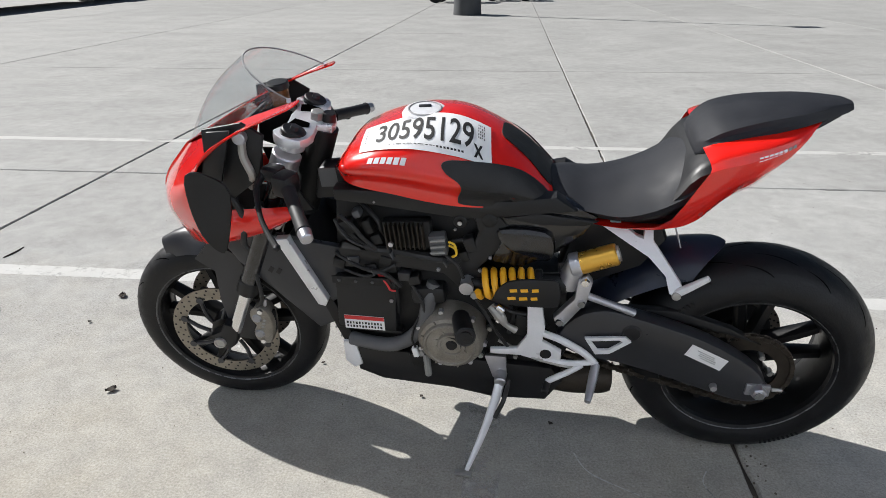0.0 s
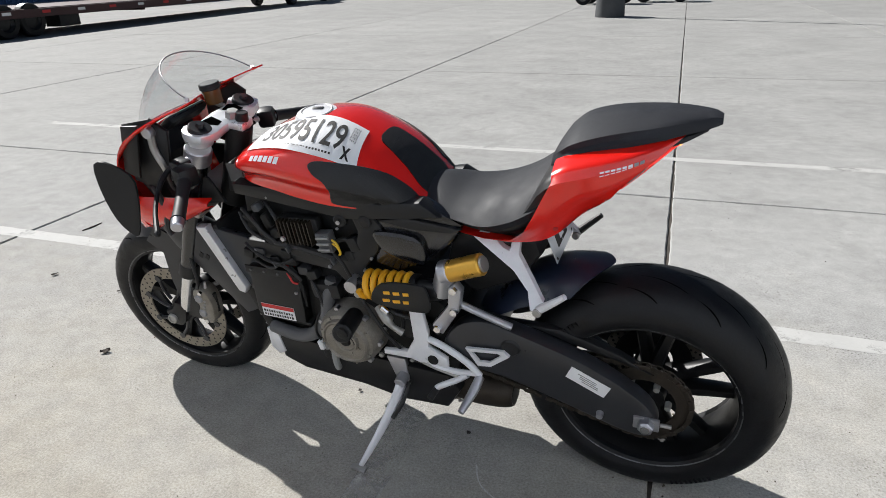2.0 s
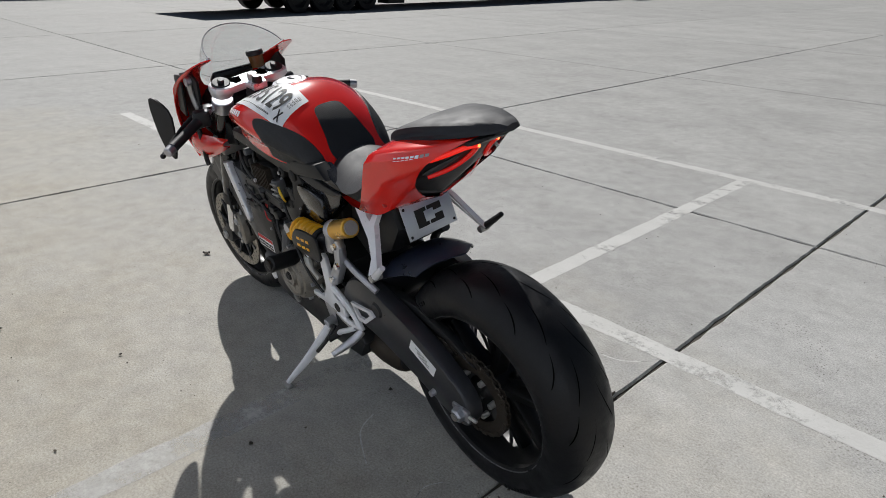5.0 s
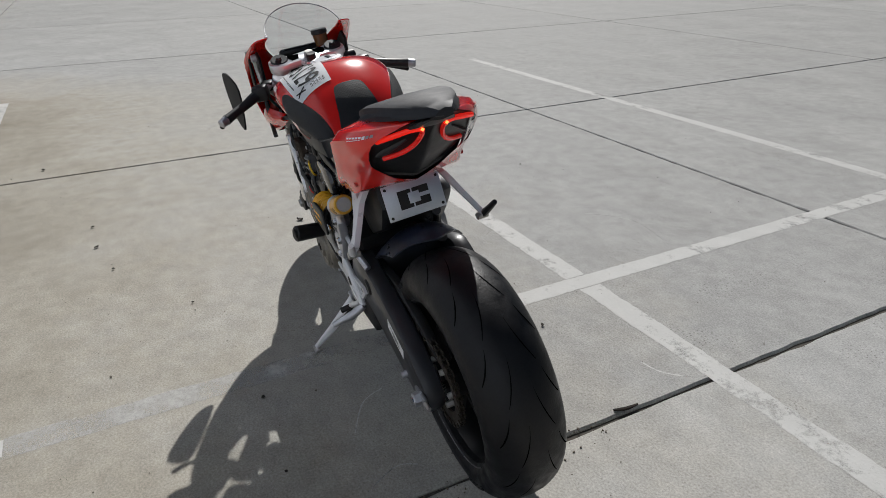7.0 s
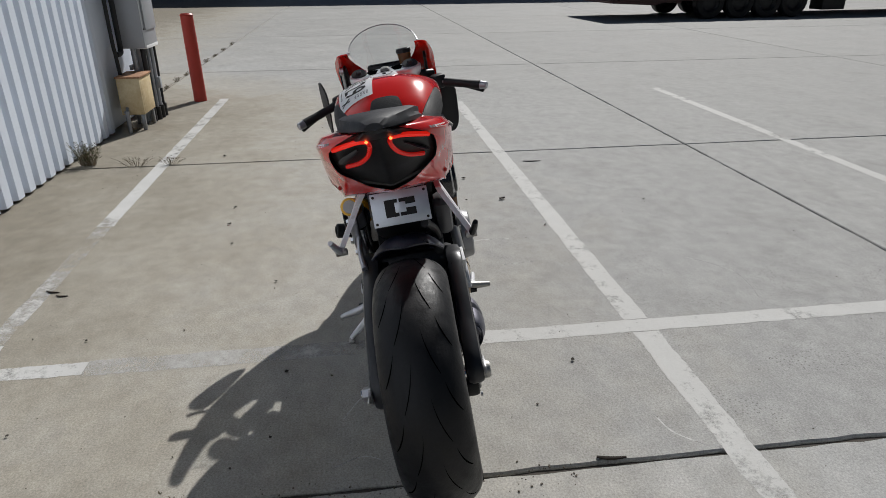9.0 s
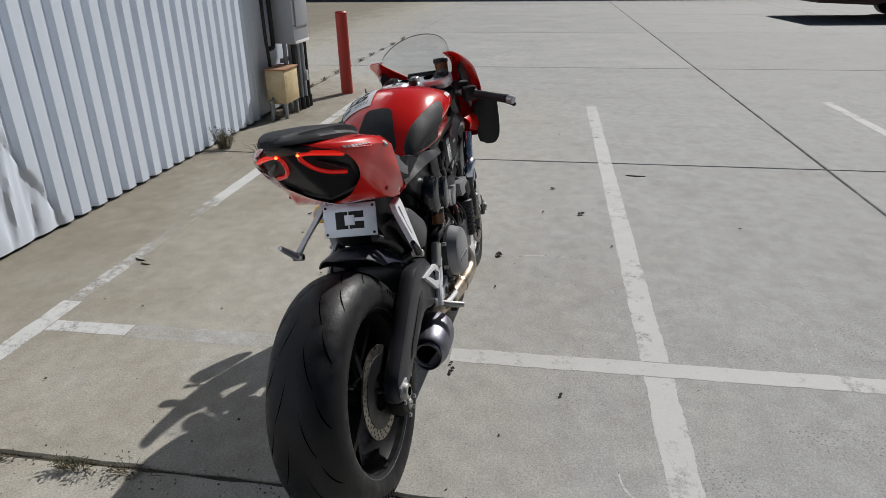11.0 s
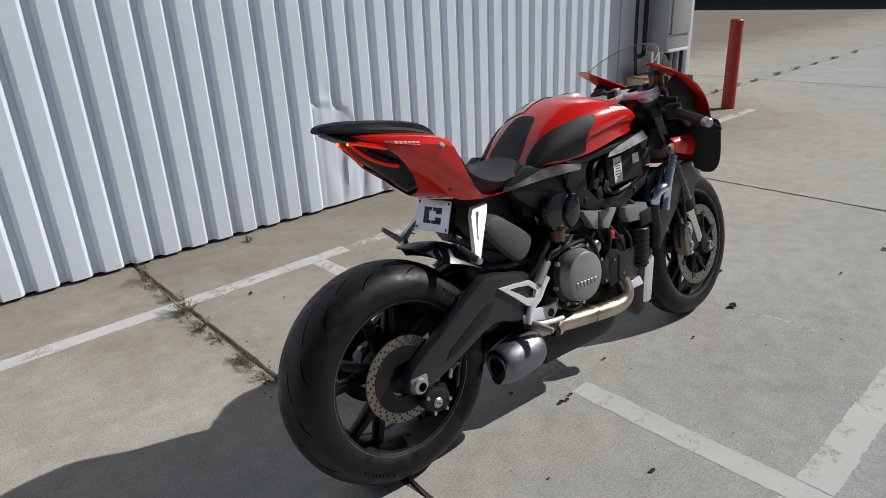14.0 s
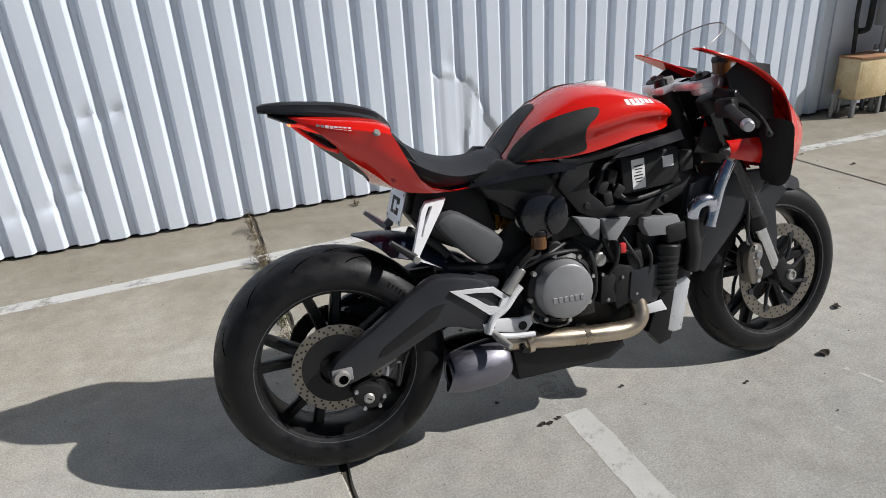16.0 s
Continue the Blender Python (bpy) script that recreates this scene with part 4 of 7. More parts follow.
for (ax, az), (bx, bz) in zip(path, path[1:]):
    d = math.hypot(bx - ax, bz - az)
    while s_acc < d:
        t = s_acc / d
        ang = -math.degrees(math.atan2(bz - az, bx - ax))
        odd += 1
        for yy in (0.083, 0.097) if odd % 2 else (0.086, 0.094):
            box((ax + (bx - ax) * t, yy, az + (bz - az) * t), (0.0185, 0.003, 0.013), (0, ang, 0), 0.003, chb, 1)
        s_acc += 0.0148
    s_acc -= d
tagged(P("drive_chain", chb, M_CHAIN, bike, "oily rust-brown drive chain", False), kind="stuff")

# -- swingarm --
ARM_L = [(0.47, 0.42), (0.43, 0.50), (0.359, 0.531), (0.282, 0.515), (0.11, 0.459), (-0.02, 0.384), (-0.066, 0.325), (-0.06, 0.275), (-0.03, 0.262), (0.03, 0.272), (0.16, 0.316), (0.30, 0.358), (0.40, 0.375)]
ARM_R = [(0.47, 0.40), (0.43, 0.49), (0.389, 0.516), (0.31, 0.535), (0.25, 0.525), (0.10, 0.43), (0.0, 0.372), (-0.03, 0.335), (-0.03, 0.30), (0.0, 0.288), (0.061, 0.30), (0.18, 0.345), (0.294, 0.389), (0.40, 0.36)]
arm = P("swingarm", prism(ARM_L, 0.098, 0.152, 0.014, 3), M_SATIN, bike, "satin dark grey swingarm")
P("right_arm", prism(ARM_R, -0.148, -0.10, 0.014, 3), M_SATIN, arm)
P("arm_bridge", box((0.42, 0, 0.455), (0.1, 0.26, 0.1), (0, 15, 0), 0.02), M_SATIN, arm)
# thin black plate on the arm's face; its colour gives the recess its shade
P("arm_recess", prism([(0.30, 0.46), (0.26, 0.455), (0.12, 0.375), (0.10, 0.35), (0.13, 0.355), (0.27, 0.42)], -0.1505, -0.1482, 0.0005), M_BLACK, arm)
P("warning_sticker", prism([(0.135, 0.447), (0.042, 0.402), (0.058, 0.368), (0.150, 0.412)], 0.1525, 0.1535, 0), M_LABEL, arm, "silvery warning sticker")
for i in range(4):
    P("print_bar", box((0.098 - i * 0.002, 0.154, 0.418 - i * 0.007), (0.05 - 0.008 * (i % 2), 0.0006, 0.0018), (0, -25.8, 0), 0), M_PLUG, arm, smooth=False)
P("axle_nut", cyl((-0.018, 0.15, 0.316), (-0.018, 0.176, 0.316), 0.021, 0.019, 6, bevel=0.003), M_ALU, bike, "axle nut")
P("axle", cyl((0, -0.155, 0.317), (-0.018, 0.18, 0.316), 0.0115), M_CHROME, bike)
# solid black disc: the bore's inner shade is its colour
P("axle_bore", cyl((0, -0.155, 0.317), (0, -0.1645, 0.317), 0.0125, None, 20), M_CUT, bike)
P("axle_collar", lathe([(0.013, -0.164), (0.02, -0.164), (0.023, -0.157), (0.024, -0.146), (0.013, -0.146)], REAR, 28), M_ALUD, bike)
P("chain_adjuster", box((-0.018, 0.154, 0.316), (0.06, 0.010, 0.036), (0, 0, 0), 0.003), M_CLUTCH, bike)
P("chain_adjuster", box((0.0, -0.15, 0.325), (0.055, 0.01, 0.036), (0, 0, 0), 0.004), M_CLUTCH, bike)
P("adjuster_bolt", cyl((-0.05, 0.156, 0.322), (-0.075, 0.156, 0.322), 0.005), M_ALUD, bike)
P("paddock_bobbin", cyl((0.09, 0.15, 0.315), (0.09, 0.166, 0.315), 0.01, 0.008, 14), M_ALU, bike)
P("pivot_cap", lathe([(0.006, 0.158), (0.02, 0.158), (0.026, 0.150), (0.026, 0.13), (0.006, 0.13)], (0.285, 0, 0.468), 24), M_BLACK, bike)
# rear caliper
cal = P("rear_caliper", prism([(0.02, 0.262), (0.05, 0.275), (0.095, 0.262), (0.112, 0.235), (0.10, 0.205), (0.07, 0.198), (0.04, 0.208), (0.022, 0.232)], -0.13, -0.08, 0.01, 3), M_ENGINE, bike, "small black rear brake caliper")
P("piston_cover", cyl((0.062, -0.13, 0.232), (0.062, -0.136, 0.232), 0.0155, 0.013, 20, bevel=0.002), M_ALUD, cal, "round alloy piston cover")
P("cover_slot", box((0.062, -0.1365, 0.232), (0.014, 0.001, 0.003), (0, 30, 0), 0), M_INK, cal, smooth=False)
for x, z in ((0.03, 0.258), (0.103, 0.228), (0.046, 0.206), (0.088, 0.204)):
    P("caliper_bolt", bolts([(x, -0.13, z)], 0.0065, 0.006, (0, -1, 0)), M_ALU, cal)
P("caliper_bracket", prism([(0.02, 0.285), (0.07, 0.275), (0.12, 0.26), (0.13, 0.215), (0.09, 0.205), (0.05, 0.24)], -0.1, -0.09, 0.003), M_BLACK, cal)
P("bleed_nipple", cyl((0.12, -0.125, 0.285), (0.125, -0.13, 0.31), 0.006, 0.004, 8), M_ALU, cal)
P("brake_line", tube([(0.12, -0.125, 0.3), (0.16, -0.12, 0.31), (0.15, -0.11, 0.24), (0.22, -0.1, 0.36), (0.42, -0.1, 0.42)], 0.005, 8), M_HOSE, bike)
# chain guard and hugger
P("chain_guard", prism([(0.40, 0.50), (0.20, 0.505), (0.06, 0.46), (-0.02, 0.415), (0.06, 0.44), (0.2, 0.475), (0.38, 0.48)], 0.075, 0.1, 0.004), M_BLACK, bike)
rows = []
HX = [0.42, 0.36, 0.26, 0.19, 0.10]
for i in range(15):
    x0 = 0.42 - 0.325 * i / 14
    row = []
    for j in range(19):
        u = -1 + 2 * j / 18
        x = x0 + 0.085 * (i / 14) ** 3 * abs(u) ** 1.5
        zt, zs = curve1(HX, [0.515, 0.565, 0.632, 0.652, 0.660], x), curve1(HX, [0.47, 0.52, 0.575, 0.60, 0.617], x)
        hw = curve1(HX, [0.106, 0.105, 0.103, 0.10, 0.092], x)
        row.append((x, hw * u, zs + (zt - zs) * (1 - abs(u) ** 2.6)))
    rows.append(row)
P("rear_hugger", sheet(rows, 0.004), M_MUD, bike, "plain black rear mudguard over the tyre")

# -- exhaust --
P("header_pipe", tube([(0.90, -0.13, 0.34), (0.895, -0.15, 0.295), (0.855, -0.155, 0.268), (0.76, -0.155, 0.272), (0.62, -0.15, 0.288), (0.50, -0.13, 0.30), (0.45, -0.1, 0.29)], 0.0275, 16), M_EXH, bike, "heat-tinted steel header pipe")
for x, z in ((0.71, 0.2775), (0.53, 0.2965)):
    P("pipe_band", cyl((x - 0.008, -0.152, z - 0.001), (x + 0.008, -0.152, z + 0.001), 0.031, None, 20), M_EXH, bike)
P("pipe_bolt", cyl((0.505, -0.165, 0.29), (0.505, -0.185, 0.288), 0.011, 0.009, 6), M_ENGINE, bike)
mf = P("muffler", tube([(0.30, -0.125, 0.24), (0.305, -0.125, 0.24), (0.335, -0.123, 0.243), (0.40, -0.118, 0.247), (0.445, -0.112, 0.248), (0.465, -0.108, 0.248)], [0.047, 0.054, 0.063, 0.067, 0.064, 0.05], 28), M_MUFF, bike, "stubby brushed steel muffler")
# the outlet is a closed disc, its inside shade painted black
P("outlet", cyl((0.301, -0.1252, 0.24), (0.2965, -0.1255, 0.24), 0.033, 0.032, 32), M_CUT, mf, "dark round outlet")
P("outlet_ring", tube([(0.2965, -0.1255 + 0.040 * math.cos(6.2832 * k / 24), 0.24 + 0.040 * math.sin(6.2832 * k / 24)) for k in range(24)], 0.0055, 8, 2, closed=True), M_MUFF, mf, "bright outlet ring")
P("outlet_screw", cyl((0.2935, -0.0845, 0.24), (0.290, -0.0845, 0.24), 0.004, None, 8), M_ALUD, mf)
P("exhaust_box", prism([(0.50, 0.17), (0.80, 0.165), (0.86, 0.20), (0.84, 0.26), (0.60, 0.28), (0.48, 0.29)], -0.135, 0.09, 0.02), M_BLACK, bike)
m2 = P("left_muffler", tube([(0.335, 0.055, 0.226), (0.37, 0.055, 0.225), (0.45, 0.05, 0.22), (0.52, 0.05, 0.22)], [0.04, 0.05, 0.054, 0.045], 24), M_CHAIN, bike, "small dull brown muffler end")
P("outlet", lathe([(0.03, -0.002), (0.036, 0.0), (0.03, 0.02), (0.001, 0.02)], (0, 0, 0), 24), M_INK, m2).matrix_local = pose(0.3335, 0.055, 0.2265, 0, 0, -90)

# -- engine and belly --
P("engine_block", prism([(1.03, 0.26), (0.50, 0.24), (0.46, 0.36), (0.50, 0.52), (0.62, 0.60), (0.93, 0.62), (1.04, 0.54)], -0.105, 0.105, 0.015), M_ENGINE, bike, "grimy black engine block")
P("belly_pan", prism([(1.05, 0.232), (0.98, 0.204), (0.775, 0.191), (0.659, 0.169), (0.512, 0.178), (0.47, 0.25), (0.50, 0.30), (1.06, 0.32)], 0.03, 0.125, 0.01), M_BLACK, bike, "torn black belly tray")
gc = P("generator_cover", lathe([(0.004, 0.188), (0.03, 0.188), (0.034, 0.182), (0.06, 0.181), (0.08, 0.172), (0.09, 0.155), (0.095, 0.10)], (0.772, 0, 0.402), 48), M_CASE, bike, "dull grey generator cover")
P("cover_hub", lathe([(0.004, 0.194), (0.012, 0.194), (0.016, 0.187), (0.026, 0.187), (0.028, 0.18)], (0.765, 0, 0.41), 24), M_ENGINE, gc)
P("hub_ring", lathe([(0.026, 0.186), (0.030, 0.192), (0.035, 0.192), (0.038, 0.181)], (0.765, 0, 0.41), 28), M_CASE, gc)
P("cover_step", lathe([(0.060, 0.1815), (0.064, 0.186), (0.068, 0.184), (0.072, 0.176)], (0.772, 0, 0.402), 40), M_CASE, gc)
for a in (15, 60, 105, 150, 210, 255, 300, 345):
    c0, c1 = Vector((0.765, 0.183, 0.41)), Vector((0.772, 0.1755, 0.402))
    d0 = Vector((math.cos(radians(a)), 0, math.sin(radians(a))))
    P("cover_rib", tube([c0 + d0 * 0.036, c1 + d0 * 0.064, c1 + d0 * 0.08], 0.003, 6, 2), M_CASE, gc)
for a in (20, 75, 130, 185, 235, 290, 335):
    P("cover_bolt", bolts([(0.772 + 0.091 * math.cos(radians(a)), 0.145, 0.402 + 0.091 * math.sin(radians(a)))], 0.008, 0.014), M_ALU, gc)
P("crash_bung", cyl((0.745, 0.15, 0.475), (0.717, 0.262, 0.503), 0.024, 0.026, 20, bevel=0.004), M_BLACK, bike, "black crash bobbin")
P("bung_washer", lathe([(0.003, 0.266), (0.01, 0.266), (0.017, 0.263), (0.017, 0.258)], (0.717, 0, 0.503), 20), M_ENGINE, bike)
kc = P("clutch_cover", lathe([(0.003, -0.203), (0.072, -0.203), (0.078, -0.199), (0.083, -0.18), (0.09, -0.15), (0.094, -0.10)], (0.64, 0, 0.44), 48), M_CLUTCH, bike, "grey round clutch cover")
P("cover_rim", lathe([(0.09, -0.168), (0.102, -0.160), (0.106, -0.13), (0.1, -0.10), (0.088, -0.10)], (0.64, 0, 0.44), 40, closed=True), M_BLACK, kc)
for a in range(10, 370, 45):
    P("cover_bolt", bolts([(0.64 + 0.1 * math.cos(radians(a)), -0.155, 0.44 + 0.1 * math.sin(radians(a)))], 0.008, 0.014, (0, -1, 0)), M_ALUD, kc)
lb = bmesh.new()
for i in range(6):
    box((0.68 - i * 0.0165, -0.2035, 0.418 + i * 0.0008), (0.012, 0.003, 0.017), (0, 0, 0), 0.002, lb, 1)
P("raised_mark", lb, M_CLUTCH, kc, "raised plain bars", False)
P("side_cover", prism([(0.80, 0.40), (0.82, 0.33), (0.90, 0.35), (0.905, 0.43), (0.88, 0.46), (0.82, 0.47)], -0.15, -0.10, 0.01), M_ENGINE, bike)
for x, z, r in ((0.60, 0.36, 0.03), (0.575, 0.42, 0.028), (0.78, 0.49, 0.025), (0.64, 0.545, 0.03)):
    P("case_boss", cyl((x, -0.09, z), (x, -0.14, z), r, r * 0.85, 18, bevel=0.004), M_ALUD if r < 0.029 else M_ENGINE, bike)
for x, y, z, sx, sy, sz, ry, m in ((0.86, 0.115, 0.30, 0.07, 0.04, 0.05, 10, M_ENGINE), (0.58, 0.12, 0.45, 0.06, 0.04, 0.07, -12, M_ENGINE), (0.83, 0.12, 0.53, 0.09, 0.05, 0.05, 6, M_BLACK),
                                   (0.96, 0.11, 0.61, 0.1, 0.05, 0.045, 0, M_BLACK), (0.90, -0.11, 0.60, 0.12, 0.05, 0.06, 5, M_BLACK), (0.96, -0.1, 0.5, 0.1, 0.05, 0.1, 0, M_ENGINE), (0.70, -0.1, 0.60, 0.14, 0.06, 0.06, -8, M_ENGINE)):
    P("engine_casting", box((x, y, z), (sx, sy, sz), (0, ry, 0), 0.01), m, bike)
P("banjo_bolt", cyl((0.855, 0.13, 0.345), (0.855, 0.16, 0.345), 0.012, 0.01, 6), M_PLUG, bike)
P("drain_tube", tube([(0.845, 0.14, 0.33), (0.84, 0.15, 0.29), (0.84, 0.145, 0.26)], 0.01, 8), M_PLUG, bike)

# -- battery, rectifier and wiring on the left --
bt = P("battery", box((1.0, 0.095, 0.485), (0.165, 0.09, 0.17), (0, -3, 0), 0.008), M_BLACK, bike, "black battery with a white and red label")
P("battery_label", prism([(1.066, 0.447), (0.955, 0.447), (0.955, 0.402), (1.066, 0.402)], 0.1405, 0.1415, 0), M_LABEL, bt)
P("label_band", prism([(1.0655, 0.4465), (0.9555, 0.4465), (0.9555, 0.434), (1.0655, 0.434)], 0.1418, 0.1424, 0), M_REDINK, bt)
bb = bmesh.new()
for i in range(12):
    for k in range(2):
        box((1.058 - i * 0.0085, 0.1425, 0.4235 - k * 0.012 - 0.001 * (i % 2)), (0.0055 - 0.001 * ((i + k) % 3), 0.0008, 0.007), (0, 0, 0), 0, bb)
P("print_bar", bb, M_INK, bt, smooth=False)
P("terminal_cover", box((0.95, 0.12, 0.578), (0.03, 0.02, 0.014), (0, 0, 0), 0.004), M_REDINK, bt, "red terminal cover")
P("battery_tray", box((1.0, 0.085, 0.396), (0.18, 0.1, 0.012), (0, -3, 0), 0.004), M_ENGINE, bike)
P("battery_wire", tube([(0.95, 0.12, 0.58), (0.93, 0.13, 0.575), (0.915, 0.13, 0.52), (0.92, 0.12, 0.45)], 0.006, 8), M_HOSE, bike)
P("coolant_hose", tube([(0.815, 0.12, 0.56), (0.832, 0.135, 0.50), (0.85, 0.14, 0.43), (0.90, 0.14, 0.372), (0.96, 0.14, 0.352), (1.06, 0.12, 0.348)], 0.02, 14), M_HOSEG, bike, "grey sleeved coolant hose")
rg = P("regulator", box((0.876, 0.12, 0.708), (0.12, 0.03, 0.075), (0, 4, 0), 0.004), M_ENGINE, bike, "finned black voltage regulator")
for i in range(9):
    P("cooling_fin", box((0.925 - i * 0.0115, 0.145, 0.709 + i * 0.0006), (0.003, 0.022, 0.068), (0, 4, 0), 0.001, segs=1), M_CHAIN, rg)
pl = P("connector_block", box((0.797, 0.135, 0.69), (0.042, 0.03, 0.058), (0, 8, 0), 0.005), M_HEAT, bike, "grey wiring connector")
for i in range(3):
    P("connector_rib", box((0.797, 0.153, 0.708 - i * 0.017), (0.038, 0.008, 0.006), (0, 8, 0), 0.002), M_PLUG, pl)
P("mounting_bolt", bolts([(0.913, 0.157, 0.694)], 0.008, 0.006), M_ALU, rg)
for dx in (0, 0.01):
    P("yellow_wire", tube([(0.77, 0.15, 0.695 + dx), (0.755, 0.155, 0.69 + dx), (0.752, 0.15, 0.67), (0.765, 0.14, 0.655)], 0.003, 6), M_YELLOWW, bike)
for x, z, sx, sz, m in ((0.975, 0.725, 0.024, 0.04, M_ENGINE), (1.0, 0.76, 0.022, 0.022, M_HEAT), (0.955, 0.69, 0.03, 0.03, M_ENGINE), (0.735, 0.655, 0.025, 0.03, M_ENGINE), (1.03, 0.72, 0.05, 0.04, M_BLACK), (0.72, 0.69, 0.03, 0.04, M_BLACK)):
    P("small_connector", box((x, 0.125, z), (sx, 0.03, sz), (0, 20, 0), 0.006), m, bike)
for k, pts in enumerate((((1.04, 0.10, 0.70), (0.98, 0.13, 0.665), (0.9, 0.13, 0.655), (0.78, 0.13, 0.64), (0.70, 0.12, 0.645)), ((1.03, 0.09, 0.665), (0.95, 0.125, 0.64), (0.86, 0.125, 0.625), (0.76, 0.12, 0.60)),
                         ((0.72, 0.13, 0.57), (0.66, 0.14, 0.54), (0.61, 0.14, 0.50), (0.62, 0.13, 0.42)), ((0.69, 0.13, 0.55), (0.62, 0.15, 0.51), (0.55, 0.14, 0.49), (0.52, 0.12, 0.44)),
                         ((1.0, 0.1, 0.78), (0.95, 0.13, 0.745), (0.94, 0.12, 0.70), (0.90, 0.11, 0.66)), ((0.80, 0.12, 0.67), (0.74, 0.13, 0.70), (0.72, 0.12, 0.66)))):
    P("wiring_loom", tube(pts, 0.011 if k < 2 else 0.006, 8), M_HOSE, bike)

# -- small fittings, bolts, clips and cables about the left of the engine --
P("white_connector", box((0.869, 0.158, 0.352), (0.016, 0.018, 0.03), (0, 12, 0), 0.003), M_LABEL, bike, "white cable connector")
P("connector_lead", tube([(0.869, 0.158, 0.366), (0.876, 0.162, 0.40), (0.868, 0.155, 0.44), (0.85, 0.14, 0.47)], 0.0035, 6), M_HOSE, bike)
P("frame_bolt", lathe([(0.003, 0.150), (0.006, 0.150), (0.007, 0.145), (0.014, 0.145), (0.018, 0.141), (0.019, 0.13)], (0.742, 0, 0.759), 22), M_ENGINE, bike)
P("bolt_centre", cyl((0.742, 0.149, 0.759), (0.742, 0.1525, 0.759), 0.0055, None, 12), M_ALU, bike)
P("clevis_bolt", bolts([(0.705, 0.172, 0.569)], 0.012, 0.008), M_ALU, bike)
P("shift_cable", tube([(0.706, 0.165, 0.555), (0.679, 0.172, 0.513), (0.649, 0.168, 0.45), (0.618, 0.15, 0.385)], 0.0045, 8), M_HOSE, bike)
P("cable_joint", cyl((0.652, 0.16, 0.53), (0.632, 0.162, 0.515), 0.011, 0.009, 12, bevel=0.002), M_CHROME, bike)
P("banjo_bolt", cyl((0.644, 0.145, 0.488), (0.644, 0.168, 0.488), 0.0105, 0.009, 6), M_CHROME, bike)
P("banjo_ring", lathe([(0.010, 0.146), (0.014, 0.146), (0.014, 0.155), (0.010, 0.155)], (0.644, 0, 0.488), 18, closed=True), M_ALUD, bike)
P("red_wire", tube([(0.945, 0.142, 0.572), (0.935, 0.146, 0.56), (0.928, 0.146, 0.545), (0.915, 0.142, 0.54)], 0.0028, 6), M_REDINK, bike)
P("terminal_bolt", bolts([(0.929, 0.142, 0.507)], 0.006, 0.004), M_CLUTCH, bike)
P("battery_clamp", prism([(1.085, 0.575), (0.93, 0.578), (0.925, 0.56), (0.96, 0.552), (1.085, 0.552)], 0.138, 0.144, 0.002), M_ENGINE, bike)
for x in (1.065, 1.02, 0.975):
    P("clamp_bolt", bolts([(x, 0.144, 0.564)], 0.005, 0.003), M_HEAT, bike)
for k, (x, z) in enumerate(((1.06, 0.615), (1.02, 0.625), (0.975, 0.605), (0.935, 0.63), (0.89, 0.585), (0.865, 0.575))):
    P("relay", box((x, 0.128, z), (0.032, 0.03, 0.026), (0, 14 * (k % 3) - 14, 0), 0.004), (M_ENGINE, M_SATIN, M_BLACK)[k % 3], bike)
for k, pts in enumerate((((1.07, 0.13, 0.64), (1.0, 0.148, 0.612), (0.94, 0.15, 0.598), (0.90, 0.142, 0.555)), ((1.05, 0.13, 0.59), (0.99, 0.148, 0.585), (0.955, 0.148, 0.60), (0.91, 0.14, 0.62)), ((0.87, 0.14, 0.56), (0.845, 0.152, 0.52), (0.835, 0.15, 0.47), (0.81, 0.14, 0.45)),
                         ((1.045, 0.135, 0.755), (1.01, 0.148, 0.735), (0.985, 0.148, 0.70), (0.955, 0.14, 0.665)), ((1.06, 0.13, 0.74), (1.025, 0.15, 0.70), (0.99, 0.145, 0.675)), ((0.78, 0.14, 0.66), (0.75, 0.152, 0.64), (0.735, 0.15, 0.60), (0.72, 0.14, 0.57)))):
    P("cable", tube(pts, 0.0055 - 0.0006 * (k % 3), 8), M_HOSE, bike)
for x, z in ((0.968, 0.6), (0.915, 0.655), (0.78, 0.64), (0.84, 0.485)):
    P("cable_tie", box((x, 0.146, z), (0.004, 0.02, 0.02), (0, 25, 0), 0.002), M_HEAT, bike)
for x, z, r in ((0.695, 0.62, 0.007), (0.67, 0.66, 0.006), (1.03, 0.63, 0.007), (0.80, 0.615, 0.007), (0.755, 0.735, 0.005), (0.95, 0.80, 0.005)):
    P("casing_bolt", bolts([(x, 0.138, z)], r * 0.8, 0.005), M_CLUTCH, bike)
for x, z, r in ((0.845, 0.29, 0.014), (0.695, 0.335, 0.016), (0.67, 0.43, 0.013), (0.60, 0.34, 0.012)):
    P("case_boss", cyl((x, 0.10, z), (x, 0.132, z), r, r * 0.85, 16, bevel=0.003), M_ENGINE, bike)
    P("boss_bolt", bolts([(x, 0.132, z)], r * 0.55, 0.006), M_ALUD, bike)
